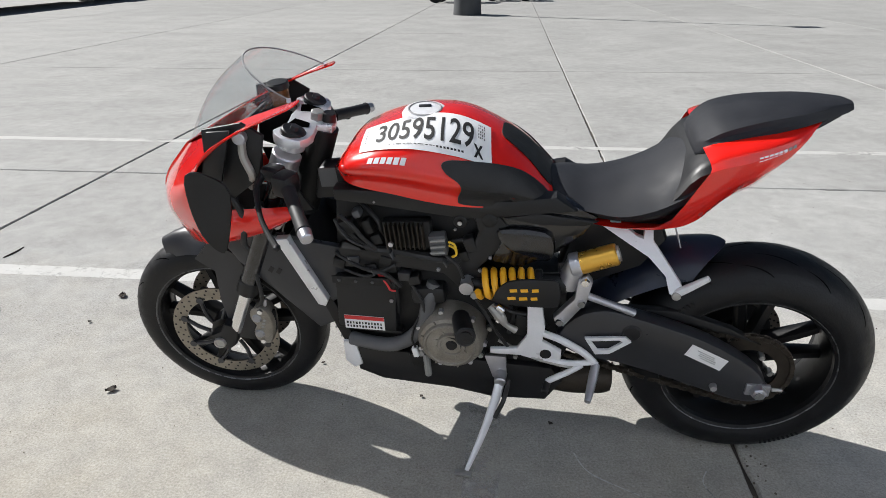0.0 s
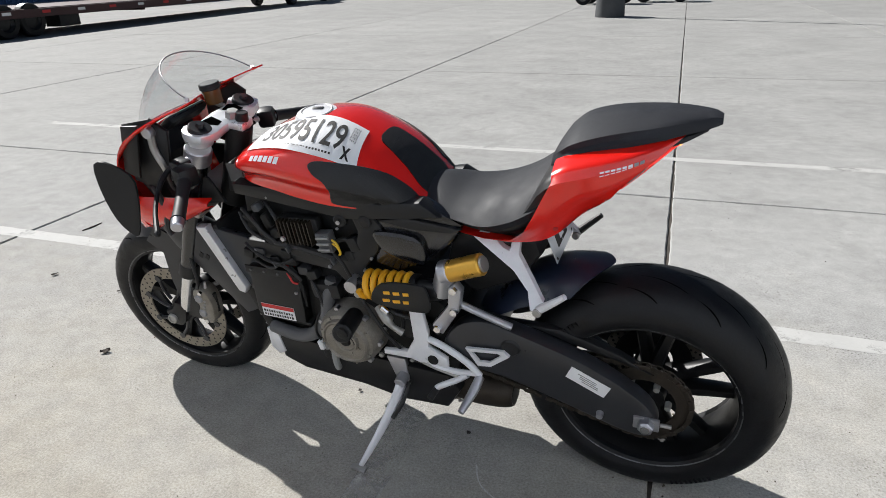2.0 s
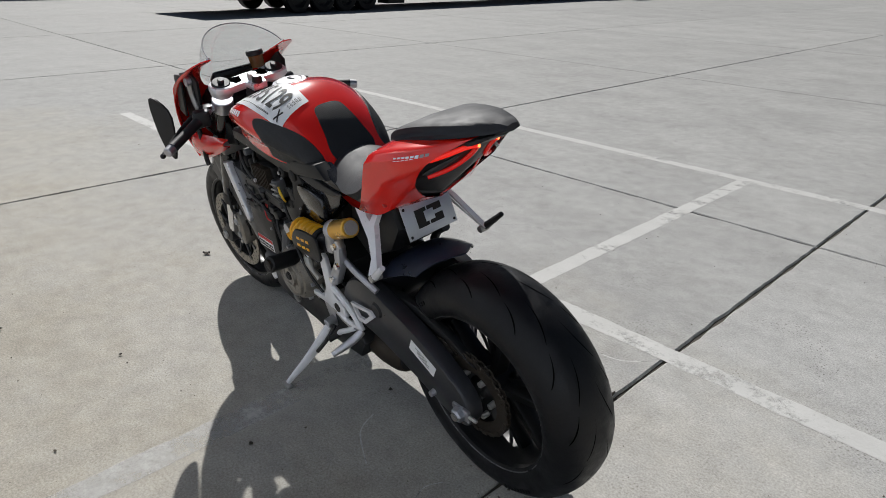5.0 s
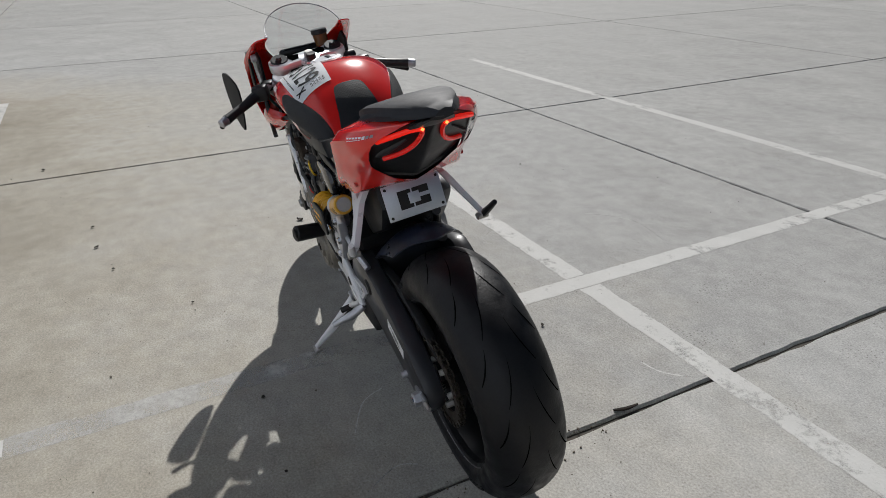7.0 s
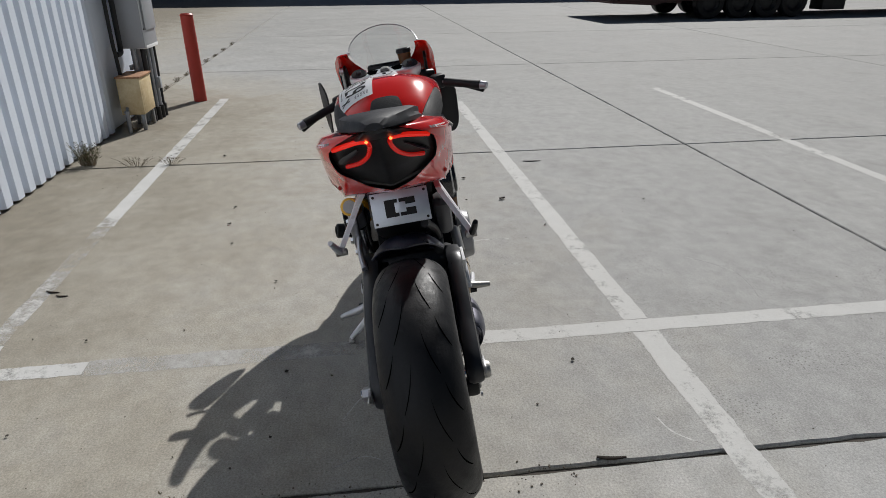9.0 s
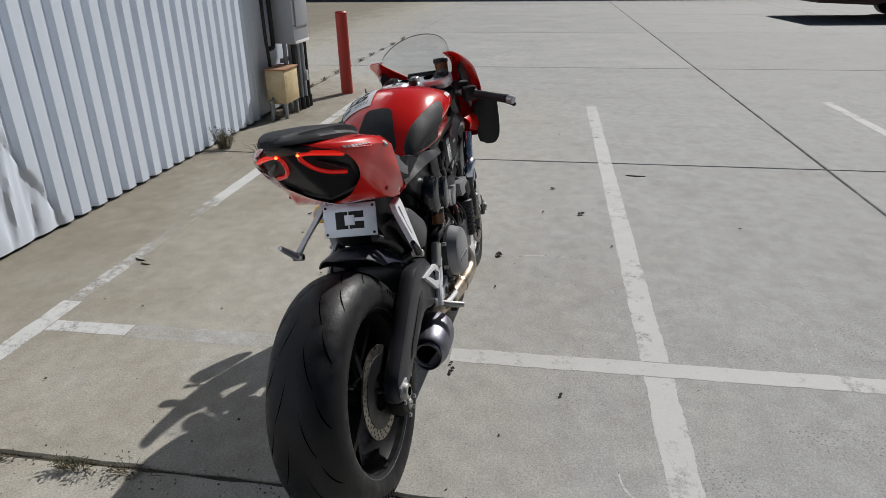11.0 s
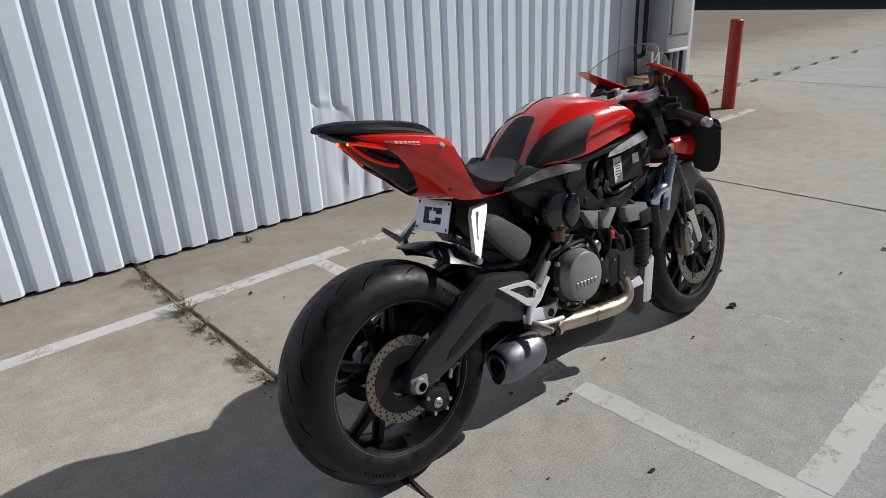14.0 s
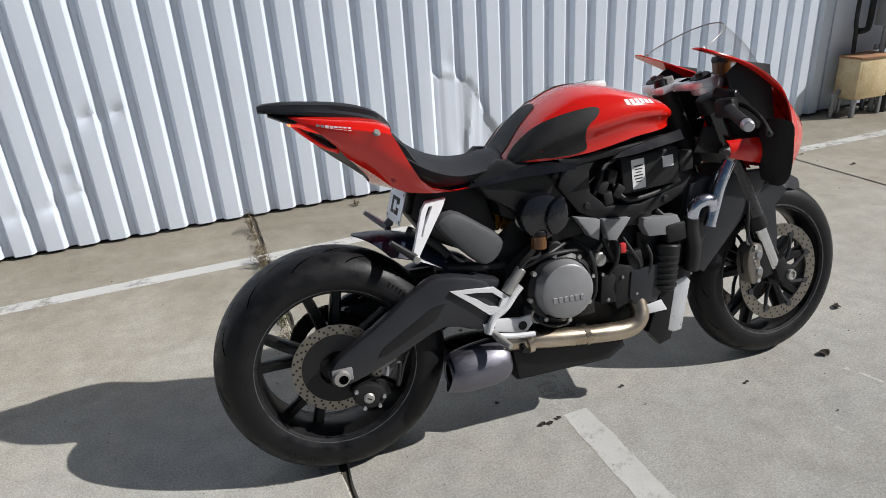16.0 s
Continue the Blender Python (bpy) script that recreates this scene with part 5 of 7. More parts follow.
# -- the same on the right --
for k, pts in enumerate((((0.70, -0.12, 0.56), (0.735, -0.15, 0.53), (0.745, -0.165, 0.47), (0.75, -0.15, 0.40), (0.735, -0.13, 0.35)), ((0.56, -0.15, 0.53), (0.60, -0.17, 0.545), (0.66, -0.165, 0.545), (0.72, -0.14, 0.53)), ((0.55, -0.13, 0.40), (0.56, -0.16, 0.36), (0.60, -0.165, 0.335), (0.66, -0.15, 0.325)),
                         ((0.80, -0.13, 0.58), (0.83, -0.15, 0.53), (0.82, -0.15, 0.47), (0.79, -0.14, 0.43)), ((0.93, -0.13, 0.52), (0.94, -0.15, 0.47), (0.925, -0.15, 0.42)), ((0.86, -0.13, 0.54), (0.875, -0.155, 0.50), (0.90, -0.15, 0.46), (0.91, -0.14, 0.41)))):
    P("cable", tube(pts, 0.0065 - 0.0008 * (k % 3), 8), M_HOSE, bike)
P("round_port", lathe([(0.010, -0.150), (0.018, -0.156), (0.023, -0.156), (0.025, -0.148), (0.025, -0.10)], (0.565, 0, 0.37), 24), M_ALUD, bike, "round alloy port with a dark bore")
P("port_bore", cyl((0.565, -0.1485, 0.37), (0.565, -0.1505, 0.37), 0.0135, None, 18), M_INK, bike)
for x, z, r in ((0.775, 0.45, 0.007), (0.79, 0.37, 0.007), (0.84, 0.43, 0.006), (0.885, 0.37, 0.006), (0.75, 0.58, 0.006), (0.56, 0.48, 0.007), (0.94, 0.565, 0.006), (1.01, 0.56, 0.006)):
    P("casing_bolt", bolts([(x, -0.152, z)], r * 0.85, 0.005, (0, -1, 0)), M_CLUTCH, bike)
for x, z, sx, sz, ry in ((0.80, 0.40, 0.06, 0.09, 5), (0.89, 0.47, 0.05, 0.06, -10), (0.935, 0.40, 0.04, 0.07, 8), (0.72, 0.36, 0.06, 0.05, 0)):
    P("engine_casting", box((x, -0.125, z), (sx, 0.05, sz), (0, ry, 0), 0.009), M_ENGINE, bike)

# -- frame, airbox covers and subframe --
P("airbox_left", prism([(1.05, 0.83), (0.90, 0.83), (0.75, 0.812), (0.62, 0.82), (0.52, 0.835), (0.47, 0.80), (0.64, 0.775), (0.73, 0.765), (0.95, 0.79), (1.05, 0.80)], 0.10, 0.142, 0.006), M_BLACK, bike, "black cover below the tank")
P("frame_left", prism([(0.72, 0.80), (0.66, 0.79), (0.63, 0.75), (0.65, 0.68), (0.70, 0.62), (0.66, 0.61), (0.67, 0.54), (0.73, 0.54), (0.79, 0.60), (0.90, 0.61), (1.05, 0.60), (1.06, 0.66), (0.90, 0.655), (0.78, 0.645), (0.72, 0.67), (0.70, 0.73)], 0.10, 0.137, 0.007), M_BLACK, bike, "black monocoque frame web")
P("frame_bolt", lathe([(0.004, 0.146), (0.012, 0.146), (0.018, 0.142), (0.018, 0.13)], (0.672, 0, 0.765), 20), M_ENGINE, bike)
P("side_panel_left", prism([(0.66, 0.775), (0.60, 0.80), (0.52, 0.83), (0.42, 0.782), (0.45, 0.73), (0.53, 0.66), (0.60, 0.625), (0.67, 0.64), (0.655, 0.70)], 0.085, 0.13, 0.012), M_GLOSSB, bike, "glossy black side panel")
P("panel_crease", prism([(0.64, 0.772), (0.56, 0.79), (0.42, 0.775), (0.45, 0.762), (0.55, 0.758)], 0.128, 0.14, 0.004), M_BLACK, bike)
P("airbag_cover", prism([(0.65, 0.745), (0.54, 0.745), (0.515, 0.70), (0.53, 0.66), (0.6, 0.672), (0.64, 0.70)], 0.12, 0.148, 0.012, 3), M_GLOSSB, bike, "wrinkled glossy black cover")
P("side_panel_right", prism([(0.70, 0.79), (0.60, 0.80), (0.50, 0.82), (0.42, 0.775), (0.46, 0.72), (0.55, 0.66), (0.66, 0.65), (0.70, 0.72)], -0.125, -0.085, 0.012), M_BLACK, bike)
P("pale_side_cover", prism([(0.49, 0.812), (0.60, 0.80), (0.715, 0.782), (0.70, 0.768), (0.56, 0.766), (0.40, 0.756), (0.43, 0.78)], lambda x, z: -0.09 - 0.85 * (0.815 - z) - 0.17 * (x - 0.55), lambda x, z: -0.102 - 0.85 * (0.815 - z) - 0.17 * (x - 0.55), 0.0), M_GLOSSB, bike, "glossy black cover below the seat")
P("airbox_right", prism([(1.04, 0.82), (0.90, 0.81), (0.72, 0.798), (0.66, 0.80), (0.68, 0.77), (0.85, 0.785), (1.04, 0.80)], -0.142, -0.10, 0.006), M_BLACK, bike, "dark cover below the tank")
P("edge_strip", prism([(1.045, 0.832), (0.93, 0.815), (0.83, 0.798), (0.80, 0.785), (0.88, 0.788), (1.04, 0.806)], lambda x, z: -0.142 - 0.9 * (0.835 - z), lambda x, z: -0.148 - 0.9 * (0.835 - z), 0.0), M_GLOSSB, bike, "glossy strip that mirrors the sky")
P("frame_right", prism([(0.78, 0.78), (0.68, 0.78), (0.66, 0.72), (0.72, 0.64), (0.80, 0.60), (0.95, 0.60), (1.06, 0.64), (1.10, 0.70), (1.06, 0.67), (0.92, 0.635), (0.81, 0.645), (0.76, 0.69), (0.76, 0.75)], -0.137, -0.10, 0.007), M_BLACK, bike, "black monocoque frame web")
P("core_web", prism([(1.06, 0.80), (0.70, 0.79), (0.48, 0.79), (0.50, 0.66), (0.66, 0.58), (0.95, 0.58), (1.08, 0.62)], -0.098, 0.098, 0.01), M_ENGINE, bike)
for x, z in ((0.655, 0.755), (0.745, 0.655), (1.0, 0.635)):
    P("frame_bolt", lathe([(0.004, -0.142), (0.008, -0.142), (0.011, -0.138), (0.011, -0.13)], (x, 0, z), 16), M_ENGINE, bike)
ecu = P("ecu_box", box((0.955, -0.122, 0.725), (0.19, 0.035, 0.105), (0, -3, 0), 0.008), M_BLACK, bike, "black control unit with white labels")
P("ecu_label", box((0.912, -0.1408, 0.722), (0.042, 0.001, 0.085), (0, -3, 0), 0), M_LABEL, ecu, smooth=False)
eb = bmesh.new()
for i in range(6):
    box((0.912, -0.1418, 0.745 - i * 0.009), (0.03 - 0.006 * (i % 3), 0.0006, 0.003), (0, -3, 0), 0, eb)
P("print_bar", eb, M_INK, ecu, smooth=False)
P("ecu_label", box((1.01, -0.1408, 0.745), (0.035, 0.001, 0.032), (0, -3, 0), 0), M_LABEL, ecu, smooth=False)
P("ecu_plug", box((1.075, -0.12, 0.735), (0.05, 0.035, 0.06), (0, -3, 0), 0.008), M_ENGINE, bike)
for x, z, r in ((0.80, 0.70, 30), (0.83, 0.725, 20), (0.815, 0.665, -10), (0.85, 0.68, 35)):
    P("small_connector", box((x, -0.125, z), (0.03, 0.03, 0.04), (0, r, 0), 0.006), M_ENGINE, bike)
P("wiring_loom", tube([(0.77, -0.11, 0.66), (0.79, -0.13, 0.71), (0.82, -0.12, 0.76), (0.9, -0.11, 0.78)], 0.008, 8), M_HOSE, bike)
P("wiring_loom", tube([(0.84, -0.12, 0.70), (0.87, -0.14, 0.655), (0.97, -0.13, 0.655), (1.06, -0.12, 0.68)], 0.007, 8), M_HOSE, bike)

# -- rear shock on the left --
a0, a1 = Vector((0.70, 0.15, 0.585)), Vector((0.46, 0.15, 0.605))
sh = P("shock_absorber", cyl(a0.lerp(a1, 0.0), a0.lerp(a1, 1.0), 0.014), M_ENGINE, bike, "yellow-sprung rear shock absorber")
ax = (a1 - a0).normalized()
u, w2 = Vector((0, 1, 0)), ax.cross(Vector((0, 1, 0)))
P("spring", tube([a0 + ax * (0.03 + 0.135 * i / 72) + 0.033 * (math.cos(i * 6.2832 / 12) * u + math.sin(i * 6.2832 / 12) * w2) for i in range(73)], 0.0085, 8, 1), M_SPRING, sh, "yellow coil spring")
P("spring_cover", prism([(0.595, 0.63), (0.50, 0.642), (0.475, 0.63), (0.47, 0.575), (0.50, 0.56), (0.60, 0.562), (0.63, 0.58)], 0.188, 0.196, 0.003, 3), M_BLACK, sh)
for x, z, w in ((0.582, 0.606, 0.018), (0.556, 0.608, 0.018), (0.530, 0.610, 0.016), (0.586, 0.583, 0.02), (0.558, 0.584, 0.02), (0.532, 0.586, 0.016)):
    P("cover_slot", box((x, 0.1965, z), (w, 0.002, 0.009), (0, 8, 0), 0.0008), M_SPRING, sh)
P("shock_collar", cyl(a0.lerp(a1, 0.70), a0.lerp(a1, 0.78), 0.036, None, 24, bevel=0.003), M_BLACK, sh)
P("shock_body", cyl(a0.lerp(a1, 0.75), a0.lerp(a1, 1.02), 0.027, None, 20, bevel=0.003), M_BLACK, sh)
P("clevis", cyl((0.70, 0.125, 0.585), (0.70, 0.175, 0.585), 0.018, None, 16), M_ALU, sh)
rs = P("reservoir", cyl((0.43, 0.15, 0.665), (0.345, 0.15, 0.700), 0.027, None, 28, bevel=0.003), M_GOLD, sh, "gold shock reservoir")
P("reservoir_cap", cyl((0.346, 0.15, 0.6996), (0.340, 0.15, 0.7021), 0.02, 0.019, 24), M_ALUD, rs)
P("reservoir_mount", tube([(0.455, 0.15, 0.60), (0.446, 0.15, 0.635), (0.436, 0.15, 0.667)], 0.026, 14), M_ALU, sh)
P("reservoir_head", cyl((0.45, 0.15, 0.658), (0.426, 0.15, 0.6675), 0.0295, None, 24, bevel=0.003), M_ALU, sh)
lk = P("shock_linkage", prism([(0.475, 0.49), (0.455, 0.485), (0.405, 0.565), (0.395, 0.625), (0.41, 0.645), (0.43, 0.63), (0.435, 0.575), (0.482, 0.51)], 0.145, 0.172, 0.006), M_ALU, bike, "cast aluminium shock rocker")
for x, z in ((0.466, 0.503), (0.418, 0.565), (0.414, 0.628)):
    P("linkage_bolt", bolts([(x, 0.172, z)], 0.0115, 0.008), M_CHROME, lk)
P("pull_rod", tube([(0.41, 0.15, 0.575), (0.35, 0.15, 0.553), (0.285, 0.14, 0.522)], 0.0095, 10), M_ALU, lk)

# -- rider controls, left --
rsL = P("rearset_left", prism([(0.548, 0.555), (0.53, 0.565), (0.512, 0.55), (0.50, 0.47), (0.505, 0.425), (0.455, 0.395), (0.455, 0.365), (0.50, 0.355), (0.56, 0.372), (0.64, 0.37), (0.64, 0.385), (0.57, 0.395), (0.545, 0.44)], 0.148, 0.163, 0.004), M_SILVER, bike, "silver cast footrest bracket")
P("hanger_hole", cyl((0.53, 0.1632, 0.547), (0.53, 0.1645, 0.547), 0.008, None, 14), M_INK, rsL)
P("hanger_hole", cyl((0.495, 0.1632, 0.385), (0.495, 0.1645, 0.385), 0.015, None, 18), M_ENGINE, rsL)
P("heel_guard", plate_with_hole([(0.40, 0.45), (0.30, 0.462), (0.285, 0.448), (0.335, 0.405), (0.37, 0.40)], [(0.385, 0.442), (0.315, 0.452), (0.305, 0.446), (0.338, 0.417), (0.365, 0.414)], 0.158, 0.166), M_SILVER, rsL)
P("brace", tube([(0.505, 0.158, 0.45), (0.46, 0.160, 0.435), (0.40, 0.162, 0.40), (0.365, 0.165, 0.365)], 0.0095, 10), M_SILVER, rsL)
P("brace", tube([(0.50, 0.158, 0.365), (0.44, 0.162, 0.36), (0.37, 0.165, 0.372)], 0.008, 10), M_SILVER, rsL)
P("footpeg", tube([(0.365, 0.165, 0.365), (0.372, 0.20, 0.345), (0.385, 0.262, 0.325)], [0.011, 0.0125, 0.008], 12), M_ALU, bike, "ribbed alloy footpeg")
P("shift_lever", tube([(0.40, 0.165, 0.36), (0.43, 0.172, 0.34), (0.47, 0.18, 0.318), (0.485, 0.18, 0.305)], 0.0085, 10), M_SILVER, bike)
P("shift_toe", cyl((0.485, 0.178, 0.303), (0.492, 0.215, 0.296), 0.0095, None, 12, bevel=0.002), M_HOSE, bike)
P("shift_rod", tube([(0.42, 0.168, 0.35), (0.52, 0.16, 0.365), (0.62, 0.14, 0.40)], 0.005, 8), M_ALUD, bike)
P("sensor_joint", tube([(0.64, 0.15, 0.52), (0.615, 0.165, 0.50), (0.60, 0.165, 0.475), (0.575, 0.16, 0.455)], [0.012, 0.014, 0.008, 0.01], 10), M_ALUD, bike)
ks = P("side_stand", tube([(0.612, 0.13, 0.262), (0.62, 0.165, 0.225), (0.65, 0.235, 0.145), (0.688, 0.305, 0.068)], [0.019, 0.0175, 0.0135, 0.008], 12, flat=0.6), M_SILVER, bike, "silver side stand")
P("stand_foot", prism([(0.722, 0.056), (0.676, 0.050), (0.675, 0.058), (0.70, 0.064)], 0.297, 0.316, 0.002), M_ALUD, ks)
P("stand_pivot", cyl((0.612, 0.112, 0.27), (0.612, 0.158, 0.262), 0.017, None, 18, bevel=0.003), M_ALU, ks)
P("stand_bracket", prism([(0.60, 0.33), (0.66, 0.33), (0.635, 0.25), (0.595, 0.25)], 0.112, 0.128, 0.004), M_ALU, ks)
P("stand_spring", tube([(0.59, 0.14, 0.26), (0.60, 0.175, 0.215), (0.622, 0.205, 0.175)], 0.0065, 8), M_HOSE, ks)

# -- pillion peg brackets, both sides --
for s in (1, -1):
    yb = 0.136 * s
    OUT = [(0.389, 0.773), (0.346, 0.784), (0.304, 0.746), (0.287, 0.739), (0.284, 0.80), (0.268, 0.80), (0.265, 0.733), (0.225, 0.671), (0.196, 0.624), (0.203, 0.598), (0.223, 0.602), (0.234, 0.647), (0.273, 0.693)] if s > 0 else [(0.342, 0.746), (0.288, 0.743), (0.270, 0.722), (0.228, 0.625), (0.214, 0.602), (0.226, 0.590), (0.258, 0.632), (0.328, 0.722)]
    ka, kb, yr = (0.75, 0.1725, 0.14) if s > 0 else (0.875, 0.08875, 0.13)
    OUT = [(x, ka * z + kb) for x, z in OUT]
    def splay(x, z, ka=ka, kb=kb):
        return 0.10 + (0.77 - (z - kb) / ka) * 0.5
    if s > 0:
        bb = prism(OUT, lambda x, z: splay(x, z) - 0.008, lambda x, z: splay(x, z) + 0.008, 0.0)
    else:
        bb = plate_with_hole(OUT, [(x, ka * z + kb) for x, z in ((0.301, 0.730), (0.291, 0.729), (0.280, 0.712), (0.253, 0.655), (0.254, 0.65), (0.257, 0.653), (0.270, 0.680), (0.297, 0.722))], -0.008, 0.008)
        for v in bb.verts:
            v.co.y -= splay(v.co.x, v.co.z)
    br = P("pillion_bracket", bb, M_SILVER, bike, "forked silver pillion footrest bracket")
    px, pz = (0.207, 0.622) if s > 0 else (0.227, 0.612)
    P("pillion_peg", tube([(px, s * 0.184, pz), (px - 0.025, s * 0.19, pz + 0.022), (px - 0.062, s * 0.195, pz + 0.055)], [0.011, 0.0095, 0.007], 10), M_SILVER if s > 0 else M_BLACK, br)
    P("peg_pivot", cyl((px, s * 0.165, pz - 0.002), (px, s * 0.198, pz - 0.002), 0.0105, None, 12, bevel=0.002), M_ALUD, br)

# -- rider controls, right --
rsR = P("rearset_right", plate_with_hole([(0.318, 0.492), (0.38, 0.487), (0.442, 0.480), (0.482, 0.445), (0.455, 0.403), (0.42, 0.405), (0.374, 0.446)], [(0.352, 0.479), (0.39, 0.476), (0.433, 0.468), (0.462, 0.443), (0.45, 0.422), (0.424, 0.428), (0.388, 0.456)], -0.158, -0.146), M_SILVER, bike, "white-silver cast footrest bracket")
P("brace", tube([(0.522, -0.148, 0.466), (0.50, -0.15, 0.446), (0.47, -0.154, 0.415), (0.43, -0.156, 0.39), (0.412, -0.158, 0.35)], 0.0105, 10), M_SILVER, rsR)
P("hanger_plate", prism([(0.511, 0.376), (0.545, 0.378), (0.548, 0.35), (0.524, 0.325), (0.448, 0.345), (0.402, 0.352), (0.40, 0.378), (0.45, 0.385)], -0.156, -0.144, 0.005), M_SILVER, rsR)
P("hanger_hole", cyl((0.515, -0.1565, 0.352), (0.515, -0.158, 0.352), 0.013, None, 18), M_ENGINE, rsR)
P("hanger_hole", cyl((0.425, -0.1565, 0.366), (0.425, -0.158, 0.366), 0.006, None, 14), M_ENGINE, rsR)
P("footpeg", tube([(0.425, -0.158, 0.352), (0.435, -0.19, 0.34), (0.448, -0.225, 0.33)], [0.010, 0.011, 0.008], 12), M_ALUD, bike, "ribbed alloy footpeg")
P("brake_pedal", tube([(0.43, -0.17, 0.345), (0.48, -0.175, 0.335), (0.54, -0.18, 0.33)], 0.008, 10), M_SILVER, bike)
P("master_cylinder", cyl((0.475, -0.15, 0.455), (0.53, -0.145, 0.515), 0.016, None, 16, bevel=0.003), M_ALUD, bike)
P("rear_reservoir", cyl((0.585, -0.15, 0.565), (0.587, -0.15, 0.60), 0.021, 0.023, 20), M_AMBER, bike, "small amber brake fluid pot")
P("reservoir_cap", cyl((0.587, -0.15, 0.60), (0.588, -0.15, 0.617), 0.0245, None, 20, bevel=0.003), M_BLACK, bike)
P("fluid_hose", tube([(0.585, -0.15, 0.565), (0.575, -0.16, 0.545), (0.54, -0.155, 0.535), (0.50, -0.15, 0.49)], 0.006, 8), M_HOSE, bike)
P("brake_line", tube([(0.53, -0.145, 0.515), (0.58, -0.16, 0.535), (0.63, -0.15, 0.55), (0.70, -0.11, 0.56)], 0.006, 8), M_HOSE, bike)
P("rubber_boot", prism([(0.635, 0.71), (0.57, 0.715), (0.535, 0.68), (0.54, 0.62), (0.59, 0.585), (0.64, 0.60), (0.665, 0.65)], -0.168, -0.10, 0.02, 3), M_GLOSSB, bike, "glossy black rubber intake boot")
P("boot_fold", prism([(0.66, 0.70), (0.62, 0.69), (0.60, 0.64), (0.62, 0.60), (0.665, 0.63)], -0.182, -0.15, 0.01, 3), M_GLOSSB, bike)
P("silencer_shield", prism([(0.304, 0.679), (0.353, 0.705), (0.428, 0.658), (0.487, 0.608), (0.481, 0.57), (0.448, 0.542), (0.411, 0.55), (0.345, 0.618)], -0.142, -0.09, 0.02, 3), M_HEAT, bike, "grey heat shield")
P("seat_brace", tube([(0.34, -0.09, 0.575), (0.30, -0.08, 0.62), (0.24, -0.06, 0.66)], 0.012, 10), M_HOSE, bike)
P("seat_brace", tube([(0.50, -0.09, 0.52), (0.40, -0.09, 0.53), (0.30, -0.085, 0.545)], 0.014, 10), M_HOSE, bike)
P("under_tray", prism([(0.46, 0.77), (0.28, 0.785), (0.25, 0.70), (0.30, 0.62), (0.42, 0.56), (0.50, 0.62)], -0.075, 0.085, 0.02), M_BLACK, bike)

# -- radiator area --
for s in (1, -1):
    sd = "left" if s > 0 else "right"
    rt = P("radiator_tank", prism([(1.225, 0.675), (1.19, 0.68), (1.105, 0.49), (1.115, 0.47), (1.135, 0.475)] if s > 0 else [(1.081, 0.368), (1.066, 0.386), (1.028, 0.378), (0.998, 0.222), (1.02, 0.212), (1.047, 0.215)], min(s * 0.115, s * 0.142), max(s * 0.115, s * 0.142), 0.004), M_YOKE, bike, "bright aluminium radiator end tank")
    P("radiator_side", prism([(1.20, 0.67), (1.05, 0.65), (1.055, 0.51), (1.10, 0.47)] if s > 0 else [(1.24, 0.69), (1.10, 0.66), (1.03, 0.42), (1.06, 0.38), (1.12, 0.42)], min(s * 0.10, s * 0.122), max(s * 0.10, s * 0.122), 0.006), M_SATIN, bike, "dark radiator shroud")
    P("inner_shroud", prism([(1.40, 0.665), (1.21, 0.675), (1.13, 0.47), (1.10, 0.40), (1.15, 0.375), (1.26, 0.49), (1.35, 0.58)], min(s * 0.096, s * 0.118), max(s * 0.096, s * 0.118), 0.006), M_SATIN, bike, "satin black inner fairing panel")
core = P("radiator", prism([(1.20, 0.67), (1.17, 0.68), (1.02, 0.25), (1.05, 0.24)], -0.12, 0.12, 0.003), M_ENGINE, bike, "black radiator core")
for i in range(14):
    t = i / 13
    P("radiator_row", box((1.208 - 0.15 * t, 0, 0.655 - 0.40 * t), (0.006, 0.23, 0.006), (0, -20, 0), 0), M_CLUTCH, core, smooth=False)
slots = bmesh.new()
for i in range(2):
    box((1.262 - i * 0.022, 0.1185, 0.565 - i * 0.004), (0.012, 0.002, 0.018), (0, -35, 0), 0, slots)
P("shroud_slot", slots, M_INK, bike, smooth=False)
P("lower_bracket", prism([(1.085, 0.34), (1.05, 0.345), (1.035, 0.26), (1.06, 0.245), (1.085, 0.27)], 0.115, 0.13, 0.004), M_SILVER, bike, "silver lower fairing bracket")
P("radiator_hose", tube([(1.212, -0.15, 0.715), (1.178, -0.15, 0.647), (1.155, -0.15, 0.573), (1.142, -0.15, 0.53)], 0.019, 16), M_PIPE, bike, "bright radiator pipe")
P("water_pipe", tube([(1.150, -0.15, 0.585), (1.135, -0.165, 0.61), (1.11, -0.168, 0.617), (1.085, -0.162, 0.602), (1.077, -0.155, 0.565)], 0.019, 16), M_PIPE, bike, "bent bright water pipe")
P("water_hose", tube([(1.077, -0.155, 0.57), (1.076, -0.15, 0.54), (1.086, -0.15, 0.472), (1.08, -0.145, 0.405)], 0.023, 14), M_HOSE, bike)
cs = P("oil_canister", cyl((0.985, -0.135, 0.36), (1.005, -0.135, 0.50), 0.036, 0.04, 24, bevel=0.004), M_BLACK, bike, "ribbed black canister")
for i in range(6):
    P("canister_rib", cyl((0.985 + 0.0026 * i, -0.135, 0.372 + 0.018 * i), (0.9856 + 0.0026 * i, -0.135, 0.378 + 0.018 * i), 0.042, None, 24), M_HOSE, cs)
P("canister_valve", box((1.02, -0.14, 0.535), (0.07, 0.05, 0.06), (0, -5, 0), 0.01), M_ENGINE, bike)
